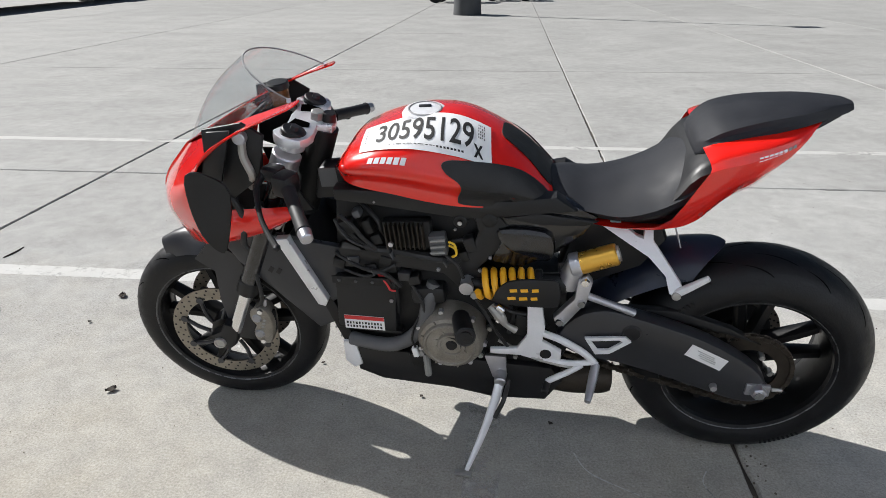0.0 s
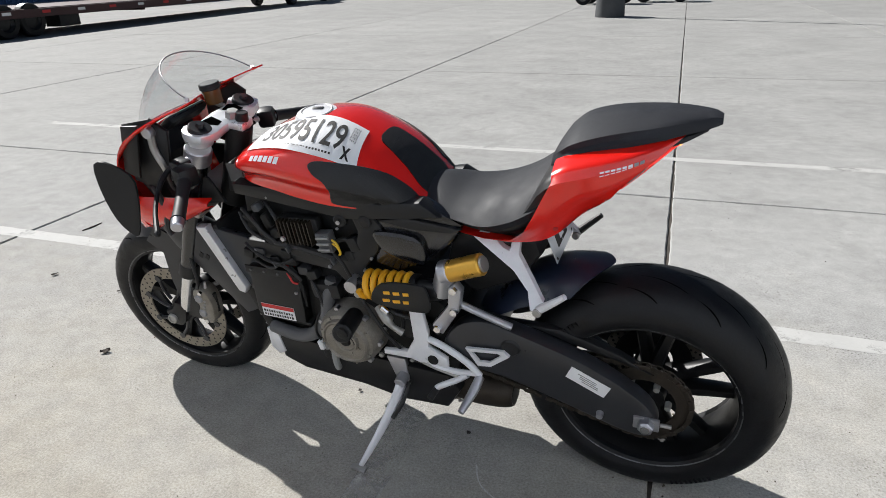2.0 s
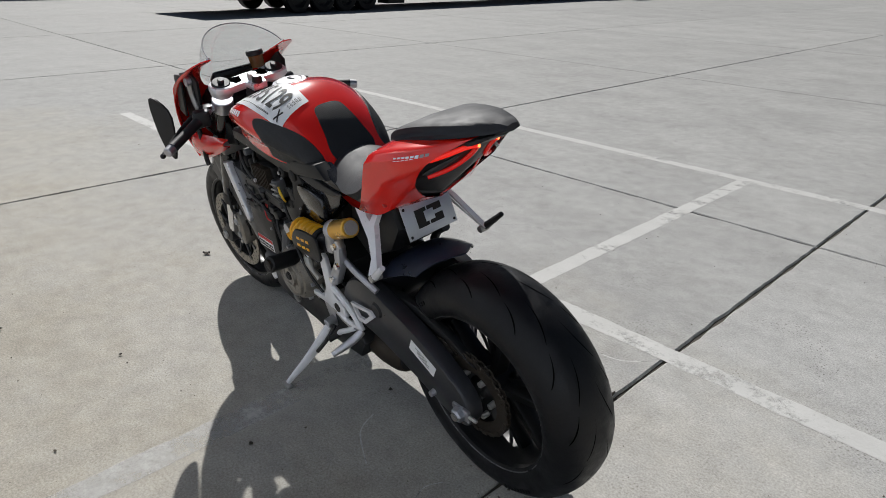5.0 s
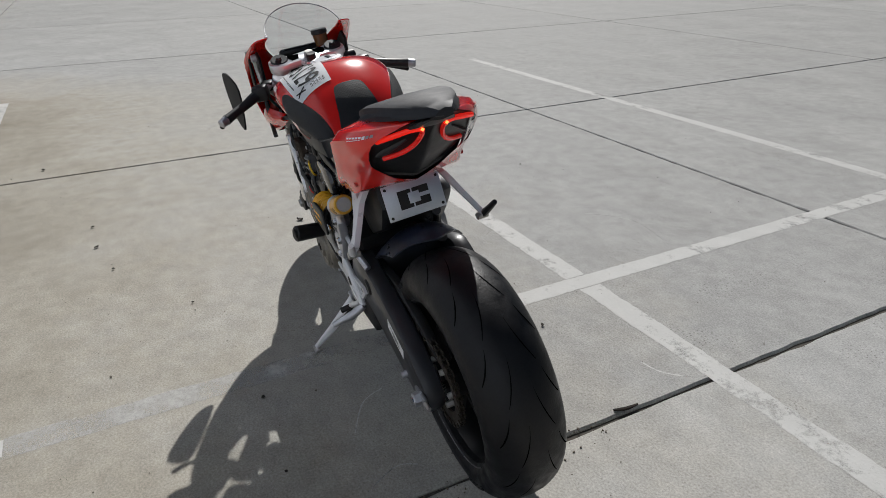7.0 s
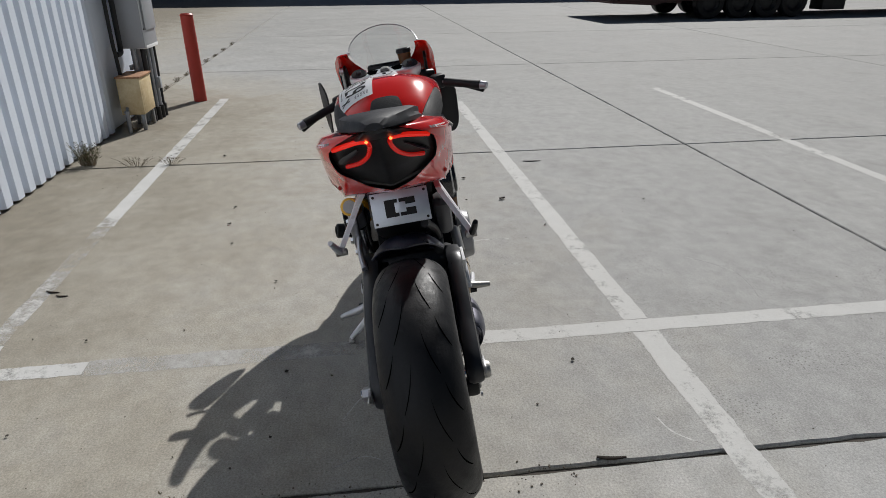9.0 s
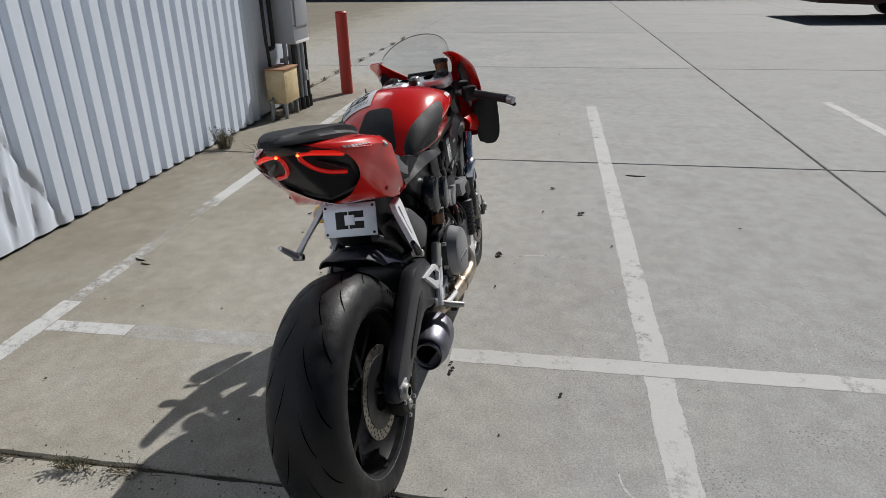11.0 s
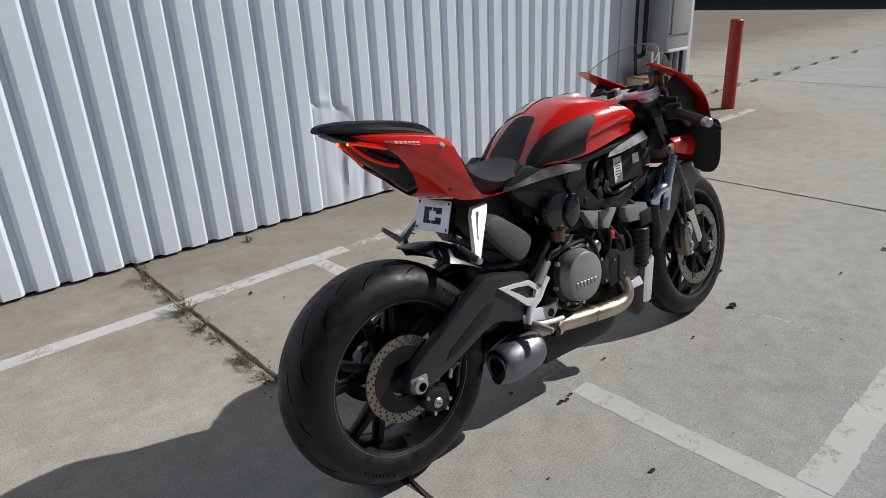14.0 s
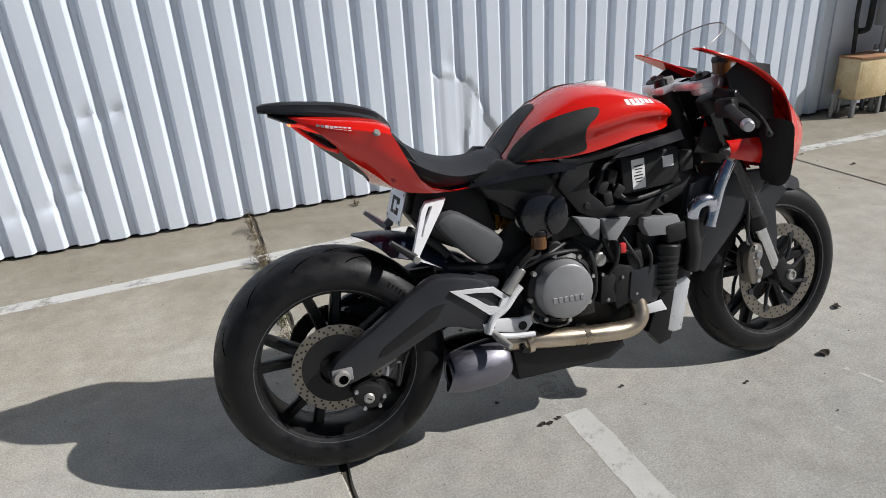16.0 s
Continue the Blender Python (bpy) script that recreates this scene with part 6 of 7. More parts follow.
P("red_clip", box((0.848, -0.145, 0.515), (0.02, 0.015, 0.03), (0, 0, 0), 0.004), M_REDINK, bike, "red cable clip")
P("intake_flap", prism([(0.700, 0.632), (0.774, 0.615), (0.768, 0.555), (0.745, 0.567)], -0.158, -0.12, 0.0025), M_CAST, bike, "grey cast intake bracket")
P("intake_flap", prism([(0.783, 0.613), (0.874, 0.603), (0.826, 0.544), (0.799, 0.549)], -0.155, -0.12, 0.0025), M_CAST, bike)
P("intake_flap", prism([(0.911, 0.592), (1.026, 0.586), (1.046, 0.545), (1.036, 0.528), (0.929, 0.538), (0.911, 0.572)], -0.16, -0.12, 0.003), M_CAST, bike, "bright cast bracket")
P("splash_plate", prism([(0.965, 0.45), (0.87, 0.44), (0.86, 0.36), (0.88, 0.335), (0.95, 0.33), (0.97, 0.36)], -0.155, -0.145, 0.004), M_SATIN, bike)
P("bright_tab", prism([(0.965, 0.335), (0.88, 0.325), (0.90, 0.30), (0.985, 0.30)], -0.16, -0.155, 0.001), M_SILVER, bike)
for pts in (((0.87, -0.12, 0.50), (0.90, -0.14, 0.46), (0.88, -0.13, 0.40)), ((0.98, -0.12, 0.60), (1.0, -0.14, 0.57), (1.02, -0.12, 0.53)), ((0.80, -0.12, 0.55), (0.83, -0.13, 0.47), (0.86, -0.12, 0.42))):
    P("hose", tube(pts, 0.009, 8), M_HOSE, bike)
P("lower_black_fin", prism([(1.07, 0.42), (1.0, 0.42), (0.93, 0.23), (0.97, 0.18), (1.01, 0.19)], -0.14, -0.10, 0.006), M_BLACK, bike)

# -- front end: forks, yokes, calipers, mudguard --
FD = Vector((1.155 - 1.445, 0, 0.95 - 0.297)).normalized()
for s in (1, -1):
    f0 = Vector((1.442, 0.1 * s, 0.297))
    fk = P("fork", cyl(f0 + FD * 0.20, f0 + FD * 0.66, 0.028, 0.029, 24, bevel=0.002), M_GLOSSB, bike, "black upside-down fork leg")
    P("fork_lower", cyl(f0 + FD * 0.04, f0 + FD * 0.22, 0.0215, None, 24), M_CHROME, fk, "chrome fork slider")
    P("dust_seal", cyl(f0 + FD * 0.195, f0 + FD * 0.245, 0.031, 0.030, 24, bevel=0.003), M_BLACK, fk)
    P("fork_foot", prism([(1.50, 0.32), (1.485, 0.27), (1.455, 0.265), (1.43, 0.285), (1.412, 0.335), (1.415, 0.352), (1.45, 0.366), (1.468, 0.335)], 0.1 * s - 0.022, 0.1 * s + 0.022, 0.008), M_BLACK, fk)
    P("axle_cap", lathe([(0.003, s * 0.127), (0.011, s * 0.127), (0.012, s * 0.131), (0.016, s * 0.131), (0.018, s * 0.127), (0.018, s * 0.12)], FRONT, 28), M_ALUD, fk, "round alloy axle cap")
    P("fork_cap", cyl(f0 + FD * 0.70, f0 + FD * 0.732, 0.0305, 0.030, 28, bevel=0.003), M_BLACK, fk, "black fork cap")
    P("cap_screw", cyl(f0 + FD * 0.73, f0 + FD * 0.742, 0.012, 0.01, 6), M_SATIN, fk)
    ya, yb = sorted((s * 0.064, s * 0.117))
    fc = P("front_caliper", prism([(1.335, 0.428), (1.362, 0.418), (1.368, 0.385), (1.356, 0.36), (1.368, 0.335), (1.362, 0.305), (1.335, 0.292), (1.316, 0.305), (1.305, 0.35), (1.305, 0.385), (1.315, 0.415)], ya, yb, 0.008, 3), M_CASE, bike, "grey radial brake caliper")
    for x, z in ((1.333, 0.415), (1.343, 0.305)):
        P("caliper_bolt", bolts([(x, s * 0.116, z)], 0.009, 0.006, (0, s, 0)), M_CHROME, fc)
    for x, z in ((1.347, 0.39), (1.349, 0.333)):
        P("piston_boss", cyl((x, s * 0.112, z), (x, s * 0.122, z), 0.016, 0.013, 18, bevel=0.002), M_CLUTCH, fc)
    P("bridge_bolt", cyl((1.306, s * 0.09, 0.40), (1.312, s * 0.09, 0.33), 0.007, None, 10), M_ENGINE, fc)
    P("bleed_nipple", cyl((1.322, s * 0.10, 0.425), (1.316, s * 0.10, 0.448), 0.005, 0.0035, 8), M_ALU, fc)
    for i in range(5):
        P("caliper_mark", box((1.325 + i * 0.005, s * 0.1185, 0.384 - i * 0.0125), (0.009, 0.001, 0.007), (0, 22, 0), 0), M_PLUG, fc, smooth=False)
    P("caliper_mount", prism([(1.41, 0.40), (1.37, 0.44), (1.345, 0.42), (1.37, 0.30), (1.42, 0.31)], s * 0.1 - 0.012, s * 0.1 + 0.012, 0.005), M_BLACK, fc)
    P("brake_hose", tube([(1.33, s * 0.115, 0.43), (1.30, s * 0.13, 0.48), (1.31, s * 0.11, 0.60), (1.27, s * 0.06, 0.72)], 0.0055, 8), M_HOSE, bike)
yk = P("top_yoke", prism([(1.20, -0.1), (1.175, -0.135), (1.125, -0.135), (1.105, -0.09), (1.11, -0.035), (1.075, -0.025), (1.075, 0.025), (1.11, 0.035), (1.105, 0.09), (1.125, 0.135), (1.175, 0.135), (1.20, 0.1), (1.18, 0.06), (1.185, 0.0), (1.18, -0.06)], -0.012, 0.012, 0.004, 2), M_YOKE, bike, "machined silver top yoke")
yk.data.transform(Matrix.Translation((0, 0, 0)) @ Matrix(((1, 0, 0, 0), (0, 0, 1, 0), (0, -1, 0, 0), (0, 0, 0, 1))))
yk.matrix_local = pose(1.148, 0, 0.945, 0, -10, 0) @ pose(-1.148, 0, 0)
for s in (1, -1):
    zt = max(v.co.z for v in yk.data.vertices)
    # flat black shapes on the yoke, coloured as shaded openings
    P("yoke_window", prism([(1.168, s * 0.024), (1.176, s * 0.062), (1.158, s * 0.070), (1.124, s * 0.060), (1.128, s * 0.036)], 0.0, 0.001, 0.0), M_CUT, yk, smooth=False).data.transform(Matrix.Translation((0, 0, zt + 0.0014)) @ Matrix(((1, 0, 0, 0), (0, 0, 1, 0), (0, -1, 0, 0), (0, 0, 0, 1))))
    P("fork_clamp", cyl(Vector((1.442, 0.1 * s, 0.297)) + FD * 0.685, Vector((1.442, 0.1 * s, 0.297)) + FD * 0.715, 0.037, None, 28, bevel=0.004), M_YOKE, bike, "silver fork clamp ring")
P("stem_nut", cyl((1.118, 0, 0.945), (1.113, 0, 0.972), 0.02, 0.018, 6, bevel=0.003), M_ALUD, bike)
P("ignition_lock", cyl((1.09, 0, 0.935), (1.083, 0, 0.968), 0.018, 0.016, 20, bevel=0.002), M_BLACK, bike)
P("lower_yoke", box((1.245, 0, 0.735), (0.08, 0.27, 0.05), (0, -24, 0), 0.012), M_ALUD, bike)
P("steering_head", cyl((1.10, 0, 0.93), (1.19, 0, 0.70), 0.035, 0.04, 20), M_ENGINE, bike)
for s in (1, -1):
    cl = P("clip_on", cyl(Vector((1.442, 0.1 * s, 0.297)) + FD * 0.62, Vector((1.442, 0.1 * s, 0.297)) + FD * 0.665, 0.036, None, 24, bevel=0.003), M_ALU if s > 0 else M_BLACK, bike, "clip-on handlebar")
    b0, b1 = Vector((1.185, 0.135 * s, 0.885)), Vector((1.068, 0.355 * s, 0.835))
    d = b1 - b0
    P("bar_tube", cyl(b0, b1, 0.0115, None, 14), M_ALU, cl)
    P("grip", tube([b0 + d * 0.38, b0 + d * 0.43, b0 + d * 0.7, b0 + d * 0.93, b0 + d * 0.95], [0.019, 0.0165, 0.0155, 0.0165, 0.018], 18), M_HOSE, cl, "black rubber grip")
    P("bar_end", cyl(b0 + d * 0.945, b1 + d * 0.06, 0.016, 0.0145, 20, bevel=0.003), M_ALU, cl, "alloy bar end")
    P("switch_block", box(tuple(b0 + d * 0.27), (0.05, 0.055, 0.055), (0, 0, -24 * s), 0.012), M_BLACK, cl, "black switch block")
    P("lever_perch", box(tuple(b0 + d * 0.10 + Vector((0.02, 0, 0.0))), (0.05, 0.045, 0.035), (0, 0, -24 * s), 0.01), M_BLACK, cl)
    tip = b0 + d * 1.02 + Vector((0.07, 0, -0.03))
    P("lever", tube([b0 + d * 0.12 + Vector((0.045, 0, 0)), b0 + d * 0.35 + Vector((0.075, 0, -0.006)), b0 + d * 0.7 + Vector((0.085, 0, -0.02)), tip], [0.009, 0.007, 0.006, 0.008], 10), M_BLACK, cl, "black hand lever")
    P("lever_ball", lathe([(0.001, -0.009), (0.006, -0.007), (0.009, 0), (0.006, 0.007), (0.001, 0.009)], tuple(tip), 14), M_BLACK, cl)
P("clutch_cable", tube([(1.16, 0.18, 0.885), (1.22, 0.17, 0.86), (1.245, 0.15, 0.80), (1.24, 0.1, 0.74)], 0.0055, 8), M_HOSE, bike)
P("dangling_loom", tube([(1.33, 0.15, 0.80), (1.30, 0.165, 0.80), (1.28, 0.17, 0.75), (1.293, 0.17, 0.68), (1.285, 0.17, 0.66)], 0.0085, 8), M_HOSE, bike, "loose black wiring tail")
fp = P("fluid_pot", cyl((1.235, -0.09, 0.955), (1.238, -0.09, 0.995), 0.024, 0.027, 22), M_AMBER, bike, "amber brake fluid reservoir")
P("pot_lid", cyl((1.238, -0.09, 0.995), (1.239, -0.09, 1.013), 0.03, 0.029, 22, bevel=0.003), M_BLACK, fp)
P("pot_bracket", tube([(1.235, -0.09, 0.955), (1.21, -0.11, 0.93), (1.17, -0.135, 0.90)], 0.008, 8), M_ALUD, fp)
P("brake_master", cyl((1.17, -0.13, 0.91), (1.20, -0.185, 0.90), 0.017, None, 16, bevel=0.003), M_BLACK, bike)
P("fairing_stay", tube([(1.24, 0.17, 0.965), (1.245, 0.17, 0.92), (1.235, 0.165, 0.87), (1.26, 0.13, 0.82)], 0.010, 8), M_ALUD, bike, "cast alloy fairing stay")
P("stay_eye", cyl((1.243, 0.16, 0.968), (1.243, 0.183, 0.968), 0.016, None, 16, bevel=0.002), M_ALU, bike)
P("air_tube", prism([(1.10, 0.86), (1.03, 0.87), (1.03, 0.78), (1.12, 0.77)], 0.03, 0.09, 0.01), M_BLACK, bike)
P("frame_label", box((1.075, 0.0915, 0.835), (0.045, 0.001, 0.05), (0, 5, 0), 0), M_HEAT, bike, "greyish frame sticker", False)
P("dash", box((1.29, 0, 0.945), (0.025, 0.15, 0.06), (0, -55, 0), 0.01), M_BLACK, bike, "black instrument pod")
P("dash_screen", box((1.281, 0, 0.9535), (0.003, 0.125, 0.045), (0, -55, 0), 0.001), M_GLOSSB, bike)
# front mudguard
rows = []
for i in range(11):
    a = radians(62 + 78 * i / 10)
    r = 0.326 + 0.012 * math.sin(math.pi * i / 10)
    row = []
    for j in range(13):
        u = -1 + 2 * j / 12
        rr = r - 0.055 * abs(u) ** 2.2
        hw = 0.075 * (0.55 + 0.45 * min(1, i / 3))
        row.append((FRONT[0] + rr * math.cos(a), hw * u, FRONT[2] + rr * math.sin(a)))
    rows.append(row)
mg = P("front_mudguard", sheet(rows, 0.004), M_SATIN, bike, "satin grey front mudguard")
for s in (1, -1):
    P("mudguard_leg", prism([(1.50, 0.57), (1.45, 0.625), (1.38, 0.59), (1.355, 0.52), (1.40, 0.44), (1.43, 0.34), (1.445, 0.335), (1.455, 0.43), (1.45, 0.53)], lambda x, z: s * (0.078 + 0.03 * max(0, 0.6 - z)), lambda x, z: s * (0.083 + 0.03 * max(0, 0.6 - z)), 0.0015), M_SATIN, mg)

# -- nose fairing --
NOSE = [
    [(1.105, 0.128, 1.045), (1.20, 0.128, 1.012), (1.305, 0.108, 0.968), (1.425, 0.06, 0.905), (1.485, 0.0, 0.872)],
    [(1.12, 0.170, 1.038), (1.24, 0.172, 0.985), (1.345, 0.150, 0.925), (1.46, 0.09, 0.86), (1.525, 0.0, 0.83)],
    [(1.25, 0.195, 0.985), (1.31, 0.19, 0.942), (1.39, 0.165, 0.875), (1.485, 0.105, 0.82), (1.562, 0.0, 0.788)],
    [(1.345, 0.20, 0.915), (1.375, 0.192, 0.872), (1.43, 0.17, 0.82), (1.51, 0.11, 0.778), (1.584, 0.0, 0.742)],
    [(1.39, 0.195, 0.79), (1.41, 0.182, 0.765), (1.45, 0.157, 0.745), (1.51, 0.11, 0.72), (1.58, 0.0, 0.69)],
    [(1.365, 0.17, 0.675), (1.39, 0.163, 0.665), (1.42, 0.145, 0.655), (1.48, 0.10, 0.642), (1.535, 0.0, 0.63)],
]
fine_rows = [smooth_path(r, 5) for r in NOSE]
cols = [smooth_path([r[i] for r in fine_rows], 5) for i in range(len(fine_rows[0]))]
half = [[tuple(c[j]) for c in cols] for j in range(len(cols[0]))]
ns = P("nose_fairing", sheet(half, 0.004), M_RED, bike, "glossy red upper fairing")
P("fairing_half", sheet(mirrored(half), 0.004), M_RED, ns)
P("headlight_housing", prism([(1.43, 0.86), (1.35, 0.91), (1.31, 0.86), (1.33, 0.72), (1.40, 0.70), (1.44, 0.76)], -0.09, 0.09, 0.02), M_BLACK, bike, "black headlight housing")
for s in (1, -1):
    top = smooth_path([(1.143, 0.130, 0.772), (1.25, 0.160, 0.775), (1.36, 0.168, 0.770), (1.44, 0.135, 0.758), (1.495, 0.085, 0.742)], 5)
    low = smooth_path([(1.15, 0.126, 0.742), (1.25, 0.146, 0.695), (1.36, 0.148, 0.66), (1.43, 0.118, 0.638), (1.49, 0.075, 0.63)], 5)
    rows = []
    for k in range(9):
        w = k / 8
        rows.append([((a.lerp(b, w)).x, s * ((a.lerp(b, w)).y + 0.024 * math.sin(math.pi * w) ** 0.7), (a.lerp(b, w)).z) for a, b in zip(top, low)])
    if s < 0:
        rows = [row[3:] for row in rows[:7]]
    P("side_beak", sheet(rows, 0.0035), M_RED, bike, "red side beak of the fairing")
    P("inner_web", prism([(1.34, 0.98), (1.24, 1.0), (1.19, 0.97), (1.22, 0.86), (1.30, 0.80), (1.36, 0.82)], min(s * 0.155, s * 0.165), max(s * 0.155, s * 0.165), 0.003), M_BLACK, bike)
    P("lower_web", prism([(1.33, 0.82), (1.16, 0.82), (1.12, 0.75), (1.30, 0.72)], min(s * 0.10, s * 0.11), max(s * 0.10, s * 0.11), 0.003), M_ENGINE, bike)
P("upper_inner_panel", prism([(1.315, 0.985), (1.258, 0.99), (1.31, 0.84), (1.358, 0.855)], 0.182, 0.19, 0.002), M_BLACK, bike, "black upright inner panel")
P("vane", prism([(1.328, 0.925), (1.288, 0.918), (1.25, 0.865), (1.281, 0.73), (1.30, 0.722), (1.325, 0.77), (1.335, 0.85)], lambda x, z: 0.255 + 0.4 * (x - 1.255), lambda x, z: 0.261 + 0.4 * (x - 1.255), 0.0, 3), M_BLACK, bike, "black plastic air vane", angle=60)
P("vane", prism([(1.30, 0.815), (1.30, 0.67), (1.308, 0.645), (1.315, 0.635), (1.324, 0.645), (1.330, 0.68), (1.332, 0.76), (1.329, 0.82)], lambda x, z: -0.175 - 2.33 * (x - 1.30), lambda x, z: -0.193 - 2.33 * (x - 1.30), 0.0, 3), M_BLACK, bike, "black plastic air vane", angle=60)
# windscreen
rows = []
for i in range(15):
    w = i / 14
    row = []
    for j in range(33):
        u = -1 + 2 * j / 32
        th = u * math.pi / 2
        Bp = Vector((1.478 - 0.348 * abs(u) ** 1.5, 0.132 * math.sin(th) - 0.008, 0.876 + 0.165 * abs(u) ** 1.2))
        Tp = Vector((1.13 + 0.145 * math.cos(th), 0.132 * math.sin(th) - 0.008, 1.043 + 0.070 * math.cos(th)))
        q = Bp.lerp(Tp, w)
        q += Vector((0.012, 0, 0.02)) * math.sin(math.pi * w) * math.cos(th)
        row.append(tuple(q))
    rows.append(row)
sc = P("windscreen", sheet(rows, 0.0), M_SCREEN, bike, "clear bubble windscreen")
P("screen_edge", tube([rows[-1][j] for j in range(0, 33, 2)], 0.0019, 8, 2), M_CLUTCH, sc, "dark polished screen edge")
for s in (0, -1):
    P("screen_bolt", cyl(Vector(rows[4][s]) + Vector((0, 0.004 * (1 if s else -1), -0.004)), Vector(rows[4][s]) + Vector((0, 0, 0.005)), 0.006, 0.005, 10), M_ALU, sc)

# -- tank --
TX = [1.05, 1.025, 0.98, 0.90, 0.83, 0.75, 0.66, 0.60, 0.555, 0.525, 0.505]
TT = [0.875, 0.908, 0.934, 0.964, 0.983, 0.982, 0.944, 0.902, 0.856, 0.82, 0.785]
TB = [0.855, 0.842, 0.836, 0.83, 0.818, 0.805, 0.798, 0.798, 0.79, 0.78, 0.765]
TW = [0.10, 0.14, 0.165, 0.182, 0.186, 0.180, 0.163, 0.146, 0.128, 0.112, 0.095]


def tank_at(x, v, lift=0.0):
    """The tank's skin: v runs from 0 on the spine to 1 (left) or -1 (right) at the lower edge."""
    zt, zb, hw = curve1(TX, TT, x), curve1(TX, TB, x), curve1(TX, TW, x)
    s, a = (1 if v >= 0 else -1), abs(v)
    rear = min(1.0, max(0.0, (0.97 - x) / 0.22))
    rear = rear * rear * (3 - 2 * rear)
    zs = zb + (0.5 - 0.12 * rear) * (zt - zb)
    if a < 0.62:
        th = a / 0.62 * math.pi / 2
        y, z = hw * math.sin(th) ** 0.92, zs + (zt - zs) * math.cos(th) ** (0.62 + 0.36 * rear)
    else:
        q = (a - 0.62) / 0.38
        y, z = hw * (1 - 0.16 * q ** 1.5) - 0.012 * math.sin(math.pi * q) * (1 if x > 0.62 else 0.3), zs + (zb - zs) * q
    p = Vector((x, s * y, z))
    if lift:
        n = Vector((0, s * y / max(hw, 0.01), (z - zs) / max(zt - zs, 0.02))).normalized() if a < 0.62 else Vector((0, s, 0))
        p += n * lift
    return p


tb = bmesh.new()
NX, NV = 44, 40
rings(tb, [[tank_at(1.05 - 0.545 * i / NX, -1 + 2 * j / NV) for j in range(NV + 1)] for i in range(NX + 1)], True, True)
tank = P("fuel_tank", tb, M_RED, bike, "glossy red fuel tank", angle=50)


def tank_patch(name, outline, material, lift, label="", n=6, edge=True):
    """A patch that hugs the tank: its outline in (x, v) about its middle."""
    pts = [(p.x, p.z) for p in smooth_path([(a, 0, b) for a, b in outline], n, True)] if n else outline
    cx, cv = sum(p[0] for p in pts) / len(pts), sum(p[1] for p in pts) / len(pts)
    bm = bmesh.new()
    secs = []
    for k, l in ((1.0, 0.0), (0.99, lift)) if edge else ((1.0, lift),):
        secs.append([tank_at(cx + (x - cx) * k, cv + (v - cv) * k, l) for x, v in pts])
    for k in (0.85, 0.7, 0.5, 0.3, 0.12):
        secs.append([tank_at(cx + (x - cx) * k, cv + (v - cv) * k, lift) for x, v in pts])
    rings(bm, secs, False)
    bm.faces.new([bm.verts[-len(pts) + i] for i in range(len(pts))] if bm.verts.ensure_lookup_table() is None else [])
    return P(name, bm, material, tank, label)


PAD = [(0.79, 0.47), (0.778, 0.53), (0.748, 0.60), (0.748, 0.72), (0.757, 0.88), (0.745, 0.955), (0.66, 0.955), (0.585, 0.87), (0.548, 0.66), (0.542, 0.43), (0.56, 0.325), (0.605, 0.315), (0.66, 0.355), (0.73, 0.405), (0.775, 0.43)]
for s in (1, -1):
    tank_patch("knee_grip", [(x - 0.012, s * v) for x, v in PAD], M_GRIP, 0.004, "black honeycomb rubber knee grip", 4)
tank_patch("spine_pad", [(0.65, 0.085), (0.656, 0.0), (0.65, -0.085), (0.62, -0.12), (0.58, -0.16), (0.53, -0.22), (0.515, 0.0), (0.53, 0.22), (0.58, 0.16), (0.62, 0.12)], M_GRIP, 0.004, "black rubber spine pad", 4)
# fuel cap
cap = P("fuel_cap", lathe([(0.002, 0.016), (0.03, 0.016), (0.05, 0.012), (0.056, 0.004), (0.056, -0.02)], (0, 0, 0), 40), M_SILVER, tank, "round brushed fuel cap")
cap.matrix_local = pose(0.842, 0.004, 0.972, 86, 0, 9)
P("cap_flap", box((0.0, 0.017, 0.01), (0.03, 0.004, 0.012), (0, 0, 0), 0.002), M_SATIN, cap)
P("cap_groove", lathe([(0.036, 0.0155), (0.0385, 0.0165), (0.041, 0.0155)], (0, 0, 0), 40, closed=True), M_CLUTCH, cap)
# auction label on the left shoulder, with its number
LAB_X0, LAB_X1 = 0.988, 0.68


def on_label(s, t):
    """A place on the label: s from its front to its rear edge, t from its top to its lower edge."""
    return LAB_X0 + (LAB_X1 - LAB_X0) * s - 0.013 * t, (0.03 + 0.045 * s) + 0.33 * t


def label_mesh(verts, faces, lift):
    """Flat shapes on the label, cut fine enough to follow the tank."""
    bm = bmesh.new()
    vs = [bm.verts.new((s, t, 0)) for s, t in verts]
    for f in faces:
        try:
            bm.faces.new([vs[i] for i in f])
        except ValueError:
            pass
    bmesh.ops.triangulate(bm, faces=bm.faces[:])
    for _ in range(3):
        long = [e for e in bm.edges if e.calc_length() > 0.07]
        if long:
            bmesh.ops.subdivide_edges(bm, edges=long, cuts=1)
            bmesh.ops.triangulate(bm, faces=bm.faces[:])
    for v in bm.verts:
        v.co = tank_at(*on_label(v.co.x, v.co.y), lift)
    return bm


